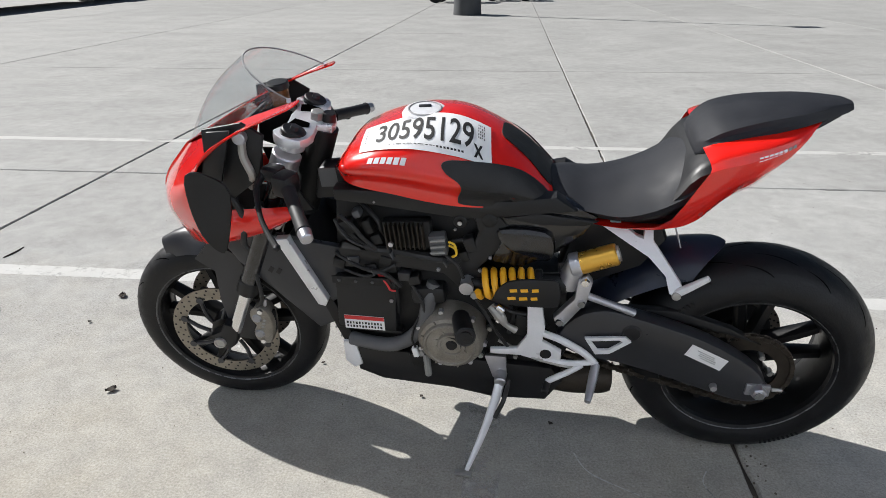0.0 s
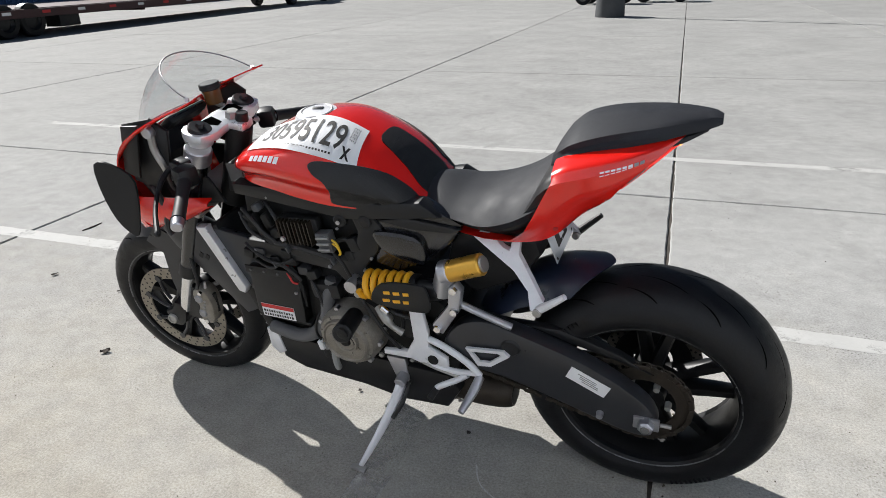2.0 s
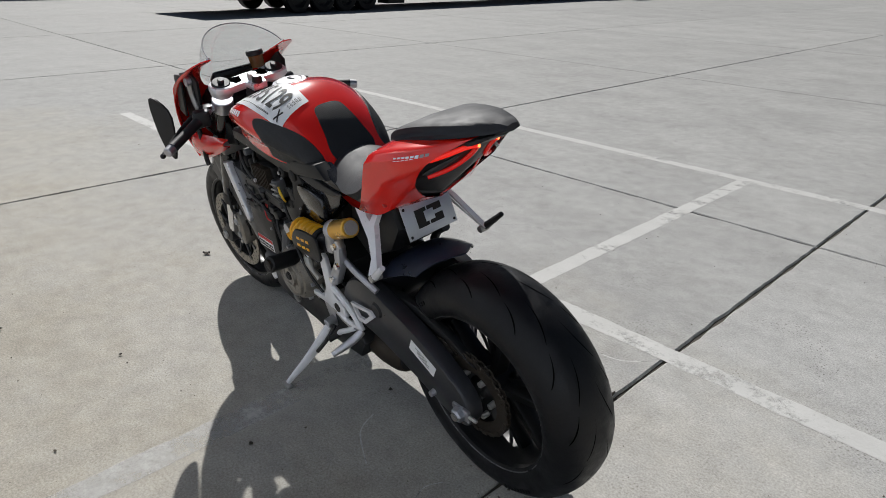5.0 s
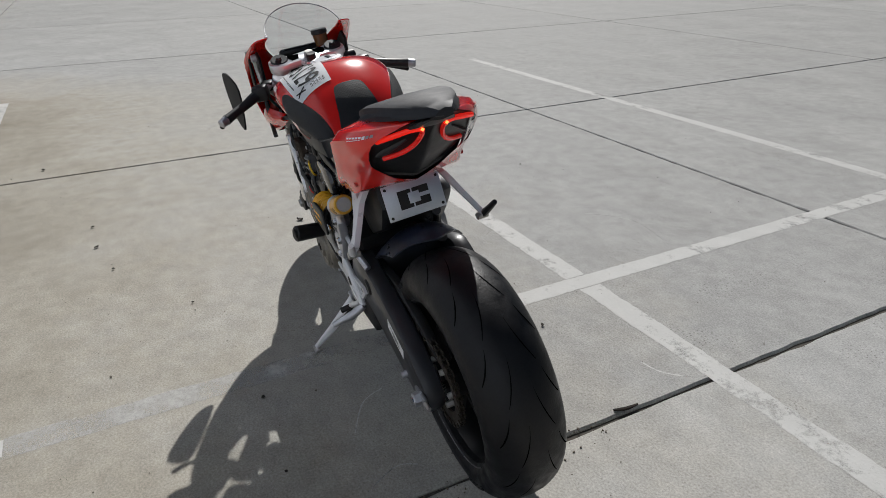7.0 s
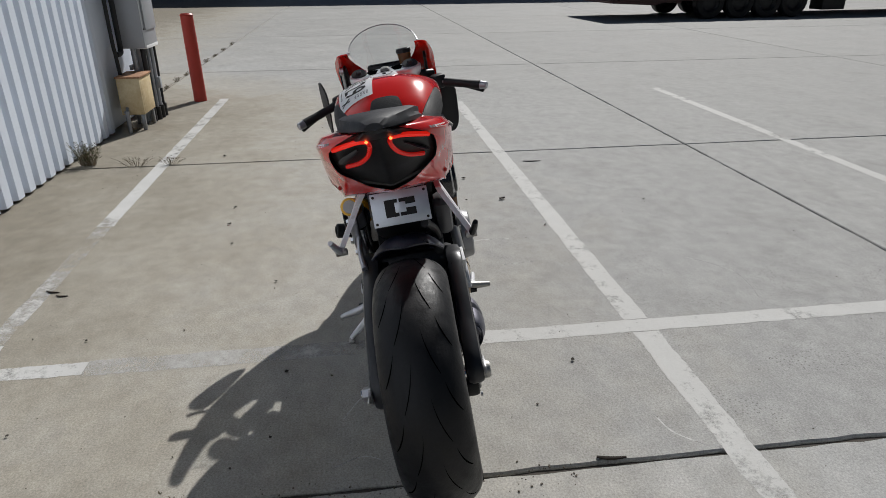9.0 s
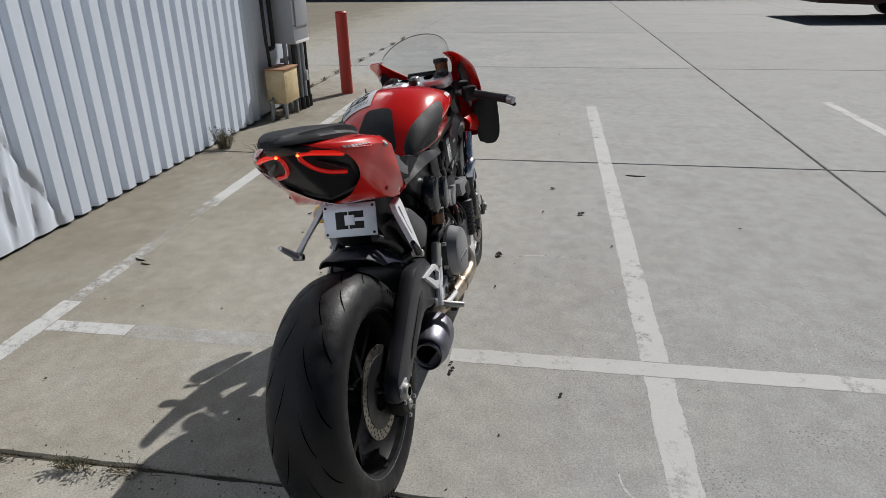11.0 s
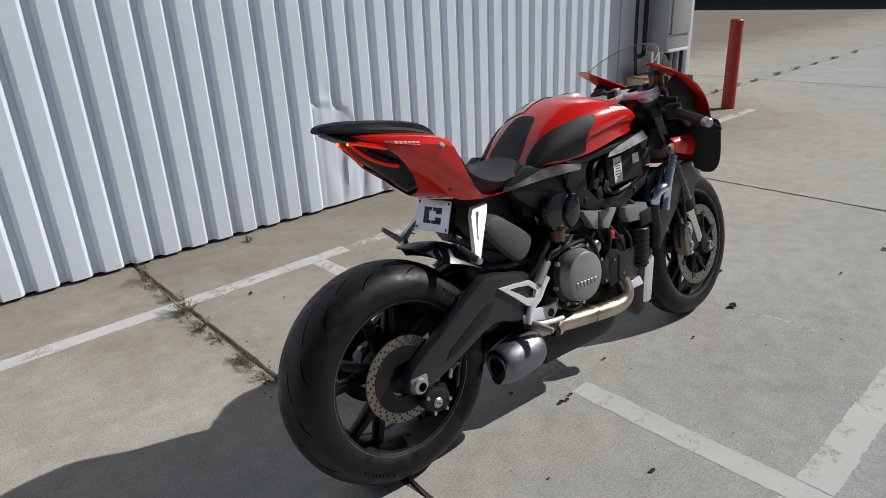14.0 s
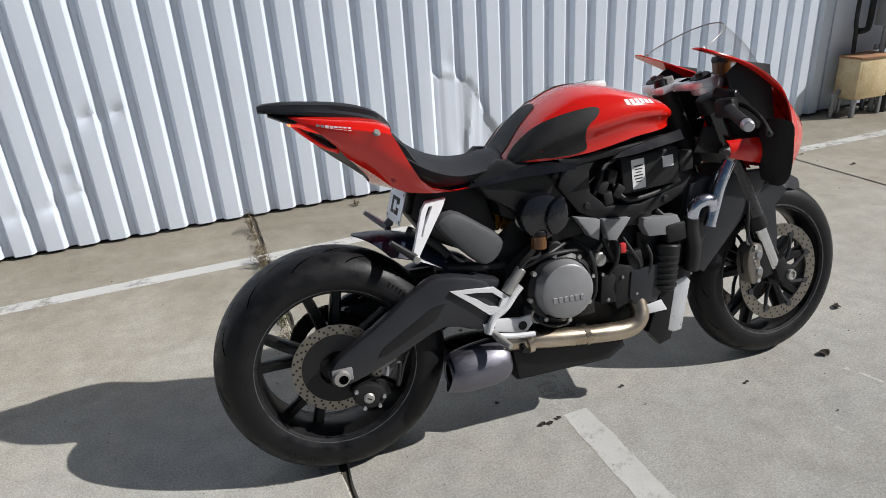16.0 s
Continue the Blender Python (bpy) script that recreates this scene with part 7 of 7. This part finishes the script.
G = 24
gv = [(i / G, j / 10) for i in range(G + 1) for j in range(11)]
gf = [(i * 11 + j, i * 11 + j + 1, (i + 1) * 11 + j + 1, (i + 1) * 11 + j) for i in range(G) for j in range(10)]
lab = P("paper_label", label_mesh(gv, gf, 0.0028), M_LABEL, tank, "white paper label with a black number")
tv, tf = text_flat("30595129", 1.0)
x_hi = max(v[0] for v in tv)
y_lo, y_hi = min(v[1] for v in tv), max(v[1] for v in tv)
P("number", label_mesh([(0.12 + 0.755 * v[0] / x_hi, 0.74 - 0.60 * (v[1] - y_lo) / (y_hi - y_lo)) for v in tv], tf, 0.0042), M_INK, lab, "bold black number", False)
tv, tf = text_flat("x", 1.0)
x_hi, y_lo, y_hi = max(v[0] for v in tv), min(v[1] for v in tv), max(v[1] for v in tv)
P("number", label_mesh([(0.875 + 0.065 * v[0] / x_hi, 0.90 - 0.30 * (v[1] - y_lo) / (y_hi - y_lo)) for v in tv], tf, 0.0042), M_INK, lab, "bold black letter", False)
PRINT = [(0.035, 0.042, 0.2 + 0.09 * k, 0.24 + 0.09 * k) for k in range(6)] + [(0.24 + 0.028 * k, 0.24 + 0.028 * k + 0.012 + 0.006 * (k % 3), 0.845, 0.865) for k in range(13)] + [(0.60 + 0.026 * k, 0.616 + 0.026 * k, 0.84, 0.885) for k in range(8)]
PRINT += [(0.905 + 0.014 * a, 0.912 + 0.014 * a, 0.10 + 0.075 * b, 0.10 + 0.075 * b + 0.03 + 0.02 * ((a + b) % 2)) for a in range(4) for b in range(5)]
for s0, s1, t0, t1 in PRINT:
    P("print_bar", label_mesh([(s0, t0), (s1, t0), (s1, t1), (s0, t1)], [(0, 1, 2, 3)], 0.0042), M_INK, lab, smooth=False)
# maker's mark on both flanks: plain white bars
for s in (1, -1):
    for i in range(6):
        xs0, xs1 = (0.95 - i * 0.0158, 0.95 - i * 0.0158 - 0.012)
        v0, v1 = (0.455, 0.525) if s > 0 else (-0.44, -0.515)
        bm = bmesh.new()
        sl = 0.004
        bm.faces.new([bm.verts.new(tank_at(x, v, 0.0012)) for x, v in ((xs0 - sl, v0), (xs1 - sl, v0), (xs1, v1), (xs0, v1))])
        P("white_mark", bm, M_WHITE, tank, smooth=False)

# -- seat and tail --
def loft(stations, shape, nx=30, cap=True):
    """Sections along x; each station gives x and the numbers that shape() turns into a ring."""
    xs = [s[0] for s in stations]
    bm = bmesh.new()
    secs = []
    for i in range(nx + 1):
        x = xs[0] + (xs[-1] - xs[0]) * i / nx
        secs.append(shape(x, *[curve1(xs, [s[k] for s in stations], x) for k in range(1, len(stations[0]))]))
    rings(bm, secs, cap)
    return bm


def seat_ring(x, zt, zb, hw, sag):
    out = []
    for j in range(25):
        u = -1 + 2 * j / 24
        out.append((x, hw * u, zt - sag * abs(u) ** 2.6))
    return out + [(x, hw * 0.8, zb), (x, 0.0, zb - 0.005), (x, -hw * 0.8, zb)]


P("rider_seat", loft([(0.535, 0.838, 0.79, 0.085, 0.03), (0.50, 0.836, 0.785, 0.11, 0.035), (0.44, 0.829, 0.77, 0.128, 0.035), (0.37, 0.838, 0.770, 0.150, 0.04), (0.30, 0.868, 0.772, 0.158, 0.045), (0.24, 0.912, 0.778, 0.160, 0.05), (0.205, 0.942, 0.80, 0.152, 0.055), (0.18, 0.955, 0.86, 0.13, 0.06)], seat_ring), M_SEAT, bike, "grained dark grey rider seat", angle=60)


def pad_ring(x, zt, zb, hw, flat):
    return [(x, -hw, zb), (x, -hw, zb + 0.3 * (zt - zb)), (x, -hw * 0.93, zb + 0.5 * (zt - zb)), (x, -flat, zt - 0.006), (x, -flat * 0.85, zt - 0.001), (x, 0, zt + 0.002), (x, flat * 0.85, zt - 0.001), (x, flat, zt - 0.006), (x, hw * 0.93, zb + 0.5 * (zt - zb)), (x, hw, zb + 0.3 * (zt - zb)), (x, hw, zb), (x, 0, zb - 0.004)]


P("pillion_pad", loft([(0.228, 0.948, 0.928, 0.084, 0.074), (0.213, 0.968, 0.938, 0.098, 0.090), (0.178, 0.992, 0.955, 0.106, 0.099), (0.10, 1.013, 0.976, 0.099, 0.092), (0.0, 1.026, 0.994, 0.078, 0.071), (-0.045, 1.030, 1.001, 0.060, 0.054), (-0.085, 1.031, 1.007, 0.043, 0.038), (-0.112, 1.030, 1.012, 0.03, 0.026), (-0.126, 1.026, 1.015, 0.02, 0.016)], pad_ring), M_SEAT, bike, "flat dark grey pillion pad", angle=40)
P("pad_base", loft([(0.0, 0.998, 0.97, 0.066, 0.05), (-0.05, 1.004, 0.98, 0.044, 0.034), (-0.10, 1.011, 1.002, 0.026, 0.018)], pad_ring), M_BLACK, bike, "black base below the pillion pad", angle=40)


TAIL = [(0.455, 0.776, 0.128, 0.772, 0.118, 0.761, 0.758), (0.385, 0.772, 0.14, 0.768, 0.128, 0.757, 0.755), (0.34, 0.79, 0.15, 0.785, 0.135, 0.759, 0.757), (0.30, 0.815, 0.165, 0.805, 0.14, 0.763, 0.76), (0.265, 0.865, 0.172, 0.85, 0.14, 0.769, 0.765), (0.235, 0.928, 0.175, 0.905, 0.138, 0.776, 0.77), (0.20, 0.960, 0.174, 0.93, 0.13, 0.795, 0.778),
        (0.15, 0.975, 0.168, 0.942, 0.118, 0.838, 0.80), (0.10, 0.983, 0.157, 0.952, 0.122, 0.874, 0.838), (0.05, 0.989, 0.137, 0.961, 0.114, 0.909, 0.875), (0.0, 0.996, 0.105, 0.972, 0.093, 0.947, 0.918), (-0.04, 1.0, 0.066, 0.984, 0.058, 0.976, 0.955), (-0.075, 1.003, 0.036, 0.994, 0.034, 0.988, 0.982)]
TXS = [t[0] for t in TAIL]


def tail_at(x, r):
    """The tail's skin: r runs round the section from 0 on top over the shoulder (3) and the lower edge (5) to the keel (9), on the left; negative on the right."""
    zt, hw, zs, ye, ze, zk = [curve1(TXS, [t[k] for t in TAIL], x) for k in range(1, 7)]
    ring = [(0, zt), (hw * 0.6, zt - 0.002), (hw * 0.9, zt * 0.6 + zs * 0.4), (hw, zs), (hw * 0.62 + ye * 0.38 + 0.007, (zs + ze) / 2), (ye, ze), (ye * 0.78, ze * 0.78 + zk * 0.22), (ye * 0.52, (ze + zk) / 2), (ye * 0.26, ze * 0.24 + zk * 0.76), (0, zk)]
    a = min(abs(r), 8.999)
    k = int(a)
    y, z = (ring[k][m] + (ring[k + 1][m] - ring[k][m]) * (a - k) for m in (0, 1))
    return Vector((x, y if r >= 0 else -y, z))


def sunk(x, r, deep):
    """A place below the skin, set back into the body."""
    p = tail_at(x, r)
    return Vector((p.x + deep, p.y * (1 - 7 * deep), p.z + 0.35 * deep))


# the red shell ends along a line round the lamps; the black lamp pan lies behind it
RS, REND = [0, 1, 2, 3, 3.5, 4, 4.5, 5, 6, 7, 8, 9], [-0.06, -0.06, -0.05, -0.022, -0.002, 0.026, 0.058, 0.085, 0.118, 0.148, 0.158, 0.16]
order = [k / 3 for k in range(28)] + [-k / 3 for k in range(26, 0, -1)]
tb2 = bmesh.new()
RBEG = [0.215, 0.215, 0.21, 0.21, 0.237, 0.268, 0.325, 0.455, 0.455, 0.455, 0.455, 0.455]
rings(tb2, [[tail_at(curve1(RS, RBEG, abs(k)) + (curve1(RS, REND, abs(k)) - curve1(RS, RBEG, abs(k))) * i / 30, k) for k in order] for i in range(31)], False)
tail = P("tail_fairing", tb2, M_RED, bike, "glossy red tail fairing", angle=50)
tb2 = bmesh.new()
rings(tb2, [[Vector((p.x, p.y * 0.9, 0.86 + (p.z - 0.86) * 0.86)) for p in (tail_at(0.37 - 0.22 * i / 12, k) for k in order)] for i in range(13)], True)
P("tail_core", tb2, M_BLACK, tail, "black inner tail between seat and shell", angle=50)
tb2 = bmesh.new()
rings(tb2, [[sunk(curve1(RS, REND, abs(k)) + 0.02 + (-0.095 - curve1(RS, REND, abs(k))) * i / 14, k, 0.012) for k in order] for i in range(15)], True)
lp = P("light_panel", tb2, M_BLACK, tail, "black tail light surround", angle=50)
for s in (1, -1):
    up = [sunk(x, s * r, 0.008) for x, r in ((-0.047, 6.9), (-0.035, 5.7), (-0.013, 4.6), (0.018, 4.05))]
    lo = [sunk(x, s * r, 0.008) for x, r in ((-0.045, 7.0), (-0.028, 7.6), (0.005, 7.5), (0.036, 6.8), (0.062, 5.7))]
    P("led_strip", tube(up, 0.006, 8), M_LED, lp, "glowing red light strip")
    P("led_strip", tube(lo, 0.0055, 8), M_LENS, lp, "dimly glowing red light strip")
    P("led_point", lathe([(0.001, -0.004), (0.0042, 0), (0.001, 0.004)], tuple(sunk(-0.048, s * 6.9, 0.004)), 10), M_HOT, lp)
    P("lens_blade", tube([sunk(x, s * r, 0.009) for x, r in ((-0.01, 6.4), (0.02, 5.8), (0.04, 5.3), (0.055, 5.0))], [0.003, 0.008, 0.009, 0.004], 8, flat=0.4), M_SATIN, lp)
    for i in range(8):
        x0 = 0.105 - i * 0.0112
        bm = bmesh.new()
        bm.faces.new([bm.verts.new(tail_at(x, s * r) + Vector((0, s * 0.0008, 0.0008))) for x, r in ((x0, 2.75), (x0 - 0.0085, 2.75), (x0 - 0.0085, 3.1), (x0, 3.1))])
        P("white_mark", bm, M_WHITE if i < 6 else M_PLUG, tail, smooth=False)
    hp = tail_at(0.205, s * 4.7)
    P("fixing_hole", cyl(hp - Vector((0, s * 0.004, 0)), hp + Vector((0, s * 0.002, -0.0015)), 0.006, 0.005, 14), M_REDTEX, tail)
    bp0 = tail_at(0.17, s * 3.0)
    if s < 0:
        P("mirror_bung", cyl(bp0 - Vector((0, s * 0.003, 0.003)), bp0 + Vector((0, s * 0.0015, 0.0012)), 0.0105, 0.009, 16, bevel=0.0015), M_PLUG, tail)
P("under_tail", prism([(0.34, 0.80), (0.22, 0.805), (0.215, 0.785), (0.26, 0.757), (0.33, 0.75)], -0.045, 0.045, 0.008), M_BLACK, bike, "black undertail")
pb = P("plate_bracket", box((0, 0, 0), (0.003, 0.158, 0.092), (0, 0, 0), 0.0012), M_PLATE, bike, "polished metal plate holder with cut-outs")
pb.matrix_local = pose(0.231, -0.004, 0.7215, 0, 19, 0)
for y, z, sy, sz in ((0.024, 0, 0.036, 0.048), (-0.024, 0.015, 0.036, 0.018), (-0.024, -0.014, 0.036, 0.02), (-0.004, 0, 0.012, 0.048)):
    P("plate_slot", box((-0.0016, y, z), (0.0012, sy, sz), (0, 0, 0), 0.0004), M_INK, pb, smooth=False)
for s in (1, -1):
    for z in (0.037, -0.037):
        P("plate_hole", cyl((-0.0022, s * 0.07, z), (-0.0008, s * 0.07, z), 0.004, None, 10), M_INK, pb, smooth=False)
P("plate_tab", box((-0.0024, 0, 0.0), (0.001, 0.03, 0.028), (0, 0, 0), 0.0004), M_PLATE, pb)
P("bracket_stay", box((0.285, 0, 0.755), (0.03, 0.06, 0.05), (0, 20, 0), 0.005), M_BLACK, bike)

# the tail tapers off short behind the seat hump
def drawn_in(ob):
    for v in ob.data.vertices:
        if v.co.x < 0.2:
            v.co.x = 0.2 - (0.2 - v.co.x) * 0.895
    for child in ob.children:
        drawn_in(child)


for ob in bike.children:
    if ob.name.split(".")[0] in ("tail_fairing", "pillion_pad", "pad_base"):
        drawn_in(ob)
# the left-hand fittings behind the engine sit a little ahead of their right-hand counterparts
AHEAD = 0.026
for ob in bike.children:
    kind = ob.name.split(".")[0]
    if kind in ("swingarm", "pivot_cap", "rearset_left", "shift_lever", "shift_toe", "shift_rod", "sensor_joint", "side_stand", "shock_absorber", "shock_linkage") or ob.name in ("pillion_bracket", "footpeg"):
        ob.location.x += AHEAD
    for child in ob.children:
        if child.name.split(".")[0] in ("right_arm", "arm_bridge", "arm_recess"):
            child.location.x -= AHEAD
# the bars and front wheel are turned a little to the left
TURN_AXIS, TURN_POINT = Vector((-0.4058, 0.0, 0.9139)), Vector((1.118, 0.0, 0.945))
STEER = Matrix.Translation(TURN_POINT) @ Matrix.Rotation(radians(4.0), 4, TURN_AXIS) @ Matrix.Translation(-TURN_POINT)
for ob in [fw, yk] + [o for o in bike.children if o.name.split(".")[0] in ("fork", "front_caliper", "front_mudguard", "fork_clamp", "clip_on", "stem_nut", "lower_yoke", "brake_master", "fluid_pot")]:
    ob.matrix_local = STEER @ ob.matrix_local


# ---- small things on the ground ----
rnd = random.Random(5)


def dead_leaf(x, y, size, turn):
    """A curled dry leaf or crumb lying on the concrete."""
    bm = bmesh.new()
    n = 7
    rows = []
    for i in range(n):
        t = i / (n - 1)
        w = size * 0.42 * math.sin(math.pi * (0.06 + 0.88 * t)) * (0.8 + 0.4 * rnd.random())
        lift = size * 0.22 * (abs(t - 0.5) * 2) ** 1.5 + 0.002
        rows.append([(size * (t - 0.5), -w, lift + size * 0.1 * rnd.random()), (size * (t - 0.5), 0, 0.003), (size * (t - 0.5), w, lift + size * 0.1 * rnd.random())])
    ob = part("dead_leaf", sheet(rows, 0.0015), M_LEAF, None)
    ob.matrix_world = pose(x, y, 0.0022, 0, 0, turn)
    tagged(ob, "small curled dark dead leaf on the concrete", "leaf", "scattered dead leaves")


for x, y, sz in ((-0.94, 2.26, 0.045), (-1.27, 2.90, 0.05), (-1.72, 2.74, 0.03), (-1.28, 2.68, 0.02), (-1.08, 1.31, 0.03), (-2.55, 1.04, 0.035), (-1.36, 1.30, 0.025), (-0.31, 1.64, 0.016), (-0.79, 1.37, 0.02),
                 (0.50, 2.77, 0.022), (-1.14, 3.75, 0.02), (0.11, 0.97, 0.015), (-0.81, 3.04, 0.018), (0.78, 1.73, 0.015), (0.43, 1.75, 0.018), (-0.63, 2.47, 0.05), (0.75, 0.77, 0.03), (0.66, 0.93, 0.015),
                 (-0.28, 2.48, 0.018), (-1.72, 2.73, 0.03), (0.36, 2.37, 0.02), (0.42, 2.375, 0.025), (0.395, 2.38, 0.022), (0.50, 2.22, 0.02), (0.09, 2.32, 0.018)):
    dead_leaf(x, y, sz * 0.78, rnd.uniform(0, 360))


def twig(x0, y0, x1, y1, r):
    bm = tube([(x0, y0, r * 0.5), ((x0 + x1) / 2 + 0.008, (y0 + y1) / 2 - 0.006, r * 0.75), (x1, y1, r * 0.4)], [r * 0.5, r * 0.8, r * 0.4], 6)
    tagged(part("twig", bm, M_LEAF), "thin dark twig lying on the concrete", "twig", "scattered twigs")


for a in ((1.0, 2.68, 1.012, 2.765, 0.008), (-0.36, 0.64, -0.34, 0.70, 0.006), (-0.31, 0.70, -0.30, 0.75, 0.005), (-2.07, 3.23, -2.06, 3.36, 0.005)):
    twig(*a)


def weed(x, y, spread, height, stems, material, label, long=1.0):
    """A scraggly weed: thin bent stems with many small seed heads or blades."""
    t = empty("weed", pose(x, y, 0.001), label, "weed", "weeds in the joints")
    st, hd = bmesh.new(), bmesh.new()
    for i in range(stems):
        a, r = rnd.uniform(0, 6.28), spread * rnd.random() ** 0.7
        ex, ey, h = r * math.cos(a) * 0.6, r * math.sin(a) * long, height * rnd.uniform(0.35, 1.0)
        bx, by = ex * 0.25 + rnd.uniform(-0.008, 0.008), ey * 0.4
        pts = [Vector((bx, by, -0.004)), Vector(((bx + ex) / 2, (by + ey) / 2, h * 0.65)), Vector((ex, ey, h))]
        tube(pts, [0.0011, 0.0009, 0.0005], 4, 3, st)
        for k in range(7):
            q = pts[0].lerp(pts[1], rnd.uniform(0.5, 1)) if k < 2 else pts[1].lerp(pts[2], rnd.random())
            q = q + Vector((rnd.uniform(-1, 1), rnd.uniform(-1, 1), rnd.uniform(-0.3, 0.8))) * 0.011
            d = Vector((rnd.uniform(-1, 1), rnd.uniform(-1, 1), rnd.uniform(-0.2, 1))).normalized()
            L = rnd.uniform(0.005, 0.014)
            w = d.orthogonal().normalized() * L * 0.28
            vs = [hd.verts.new(p) for p in (q, q + d * L * 0.5 + w, q + d * L, q + d * L * 0.5 - w)]
            hd.faces.new(vs)
    tagged(part("stem", st, M_WEED, t, smooth=False), kind="stuff")
    tagged(part("blade", hd, material, t, smooth=False), kind="stuff")


DRY, GREEN = "dry straggly weed growing from the joint", "small green grass tuft by the wall"
weed(1.055, 0.20, 0.07, 0.13, 26, M_WEED, DRY, 1.3)
weed(1.05, 0.34, 0.05, 0.04, 18, M_WEED, DRY, 2)
weed(1.05, 0.52, 0.05, 0.04, 20, M_WEED, DRY, 2.2)
weed(1.06, 0.74, 0.10, 0.085, 46, M_WEED, DRY, 1.2)
weed(1.06, 0.90, 0.09, 0.04, 30, M_WEED, DRY, 1.4)
weed(1.055, 1.06, 0.05, 0.025, 18, M_WEED, DRY, 2)
weed(1.055, 1.34, 0.07, 0.04, 40, M_WEEDG, "low green and straw weed in the joint", 1.4)
weed(1.05, 1.52, 0.08, 0.03, 24, M_WEED, DRY, 1.6)
weed(-2.45, 0.10, 0.15, 0.17, 150, M_WEEDG, GREEN, 0.8)
weed(-2.38, 0.45, 0.12, 0.07, 24, M_WEED, DRY, 1.4)
weed(-2.40, 0.68, 0.10, 0.06, 24, M_WEED, DRY, 1.2)
weed(-3.5, 0.12, 0.07, 0.05, 20, M_WEED, DRY, 1)
weed(0.42, 0.10, 0.05, 0.03, 14, M_WEED, DRY, 1)
for k, x in enumerate((-5.3, -5.75, -6.3, -6.8, -7.5, -8.1, -8.8, -9.6, -10.5)):
    weed(x, -0.16, 0.34, 0.025 + 0.01 * (k % 3), 26, M_WEED, DRY, 0.12)

# grit and crumbs, too many and too small to count
gb = bmesh.new()
for i in range(1100):
    x, y = rnd.uniform(-3.5, 3.0), rnd.uniform(0.1, 5.5)
    if rnd.random() > (0.9 if y < 2.4 else 0.35):
        continue
    s = rnd.uniform(0.0008, 0.0024) * (1.8 if rnd.random() < 0.05 else 1)
    box((x, y, 0.0022 + s * 0.4), (s * rnd.uniform(1, 2), s * rnd.uniform(0.8, 1.4), s), (0, 0, rnd.uniform(0, 180)), 0, gb)
for i in range(260):
    x, y = 1.05 + rnd.gauss(0, 0.035), rnd.uniform(0.1, 2.6)
    s = rnd.uniform(0.001, 0.004)
    box((x, y, s * 0.4), (s * 1.5, s, s), (0, 0, rnd.uniform(0, 180)), 0, gb)
tagged(part("grit", gb, M_GRIT, None, smooth=False), "dark grit and crumbs scattered over the concrete", "grit", kind="stuff")


# pale scrapes on the concrete
def scuff(pts, w):
    P3 = smooth_path([(x, y, 0.0) for x, y in pts], 8)
    rows = []
    for i, p in enumerate(P3):
        t = (P3[min(i + 1, len(P3) - 1)] - P3[max(i - 1, 0)]).normalized()
        ww = w * (0.4 + 0.6 * abs(noise.noise((p.x * 30, p.y * 30, 1))))
        rows.append([p + Vector((-t.y, t.x, 0)) * ww, p - Vector((-t.y, t.x, 0)) * ww])
    ob = part("scrape_mark", sheet(rows, 0), M_SCUFF, None, smooth=False)
    ob.location.z = 0.0005
    tagged(ob, "pale scrape on the concrete", "scrape mark", "scrape marks", "structure")


for pts, w in (([(0.14, 2.92), (0.13, 2.95), (0.19, 2.98)], 0.005), ([(0.83, 2.93), (0.92, 2.95), (0.99, 3.02)], 0.006), ([(-0.62, 2.55), (-0.66, 2.66), (-0.65, 2.80)], 0.012), ([(-0.34, 2.70), (-0.36, 2.86)], 0.008),
               ([(0.72, 1.95), (0.60, 2.02), (0.56, 2.10)], 0.004), ([(0.95, 1.9), (0.90, 2.0), (0.92, 2.06)], 0.004), ([(-0.3, 3.6), (-0.1, 3.75), (0.2, 3.7)], 0.006)):
    scuff(pts, w)
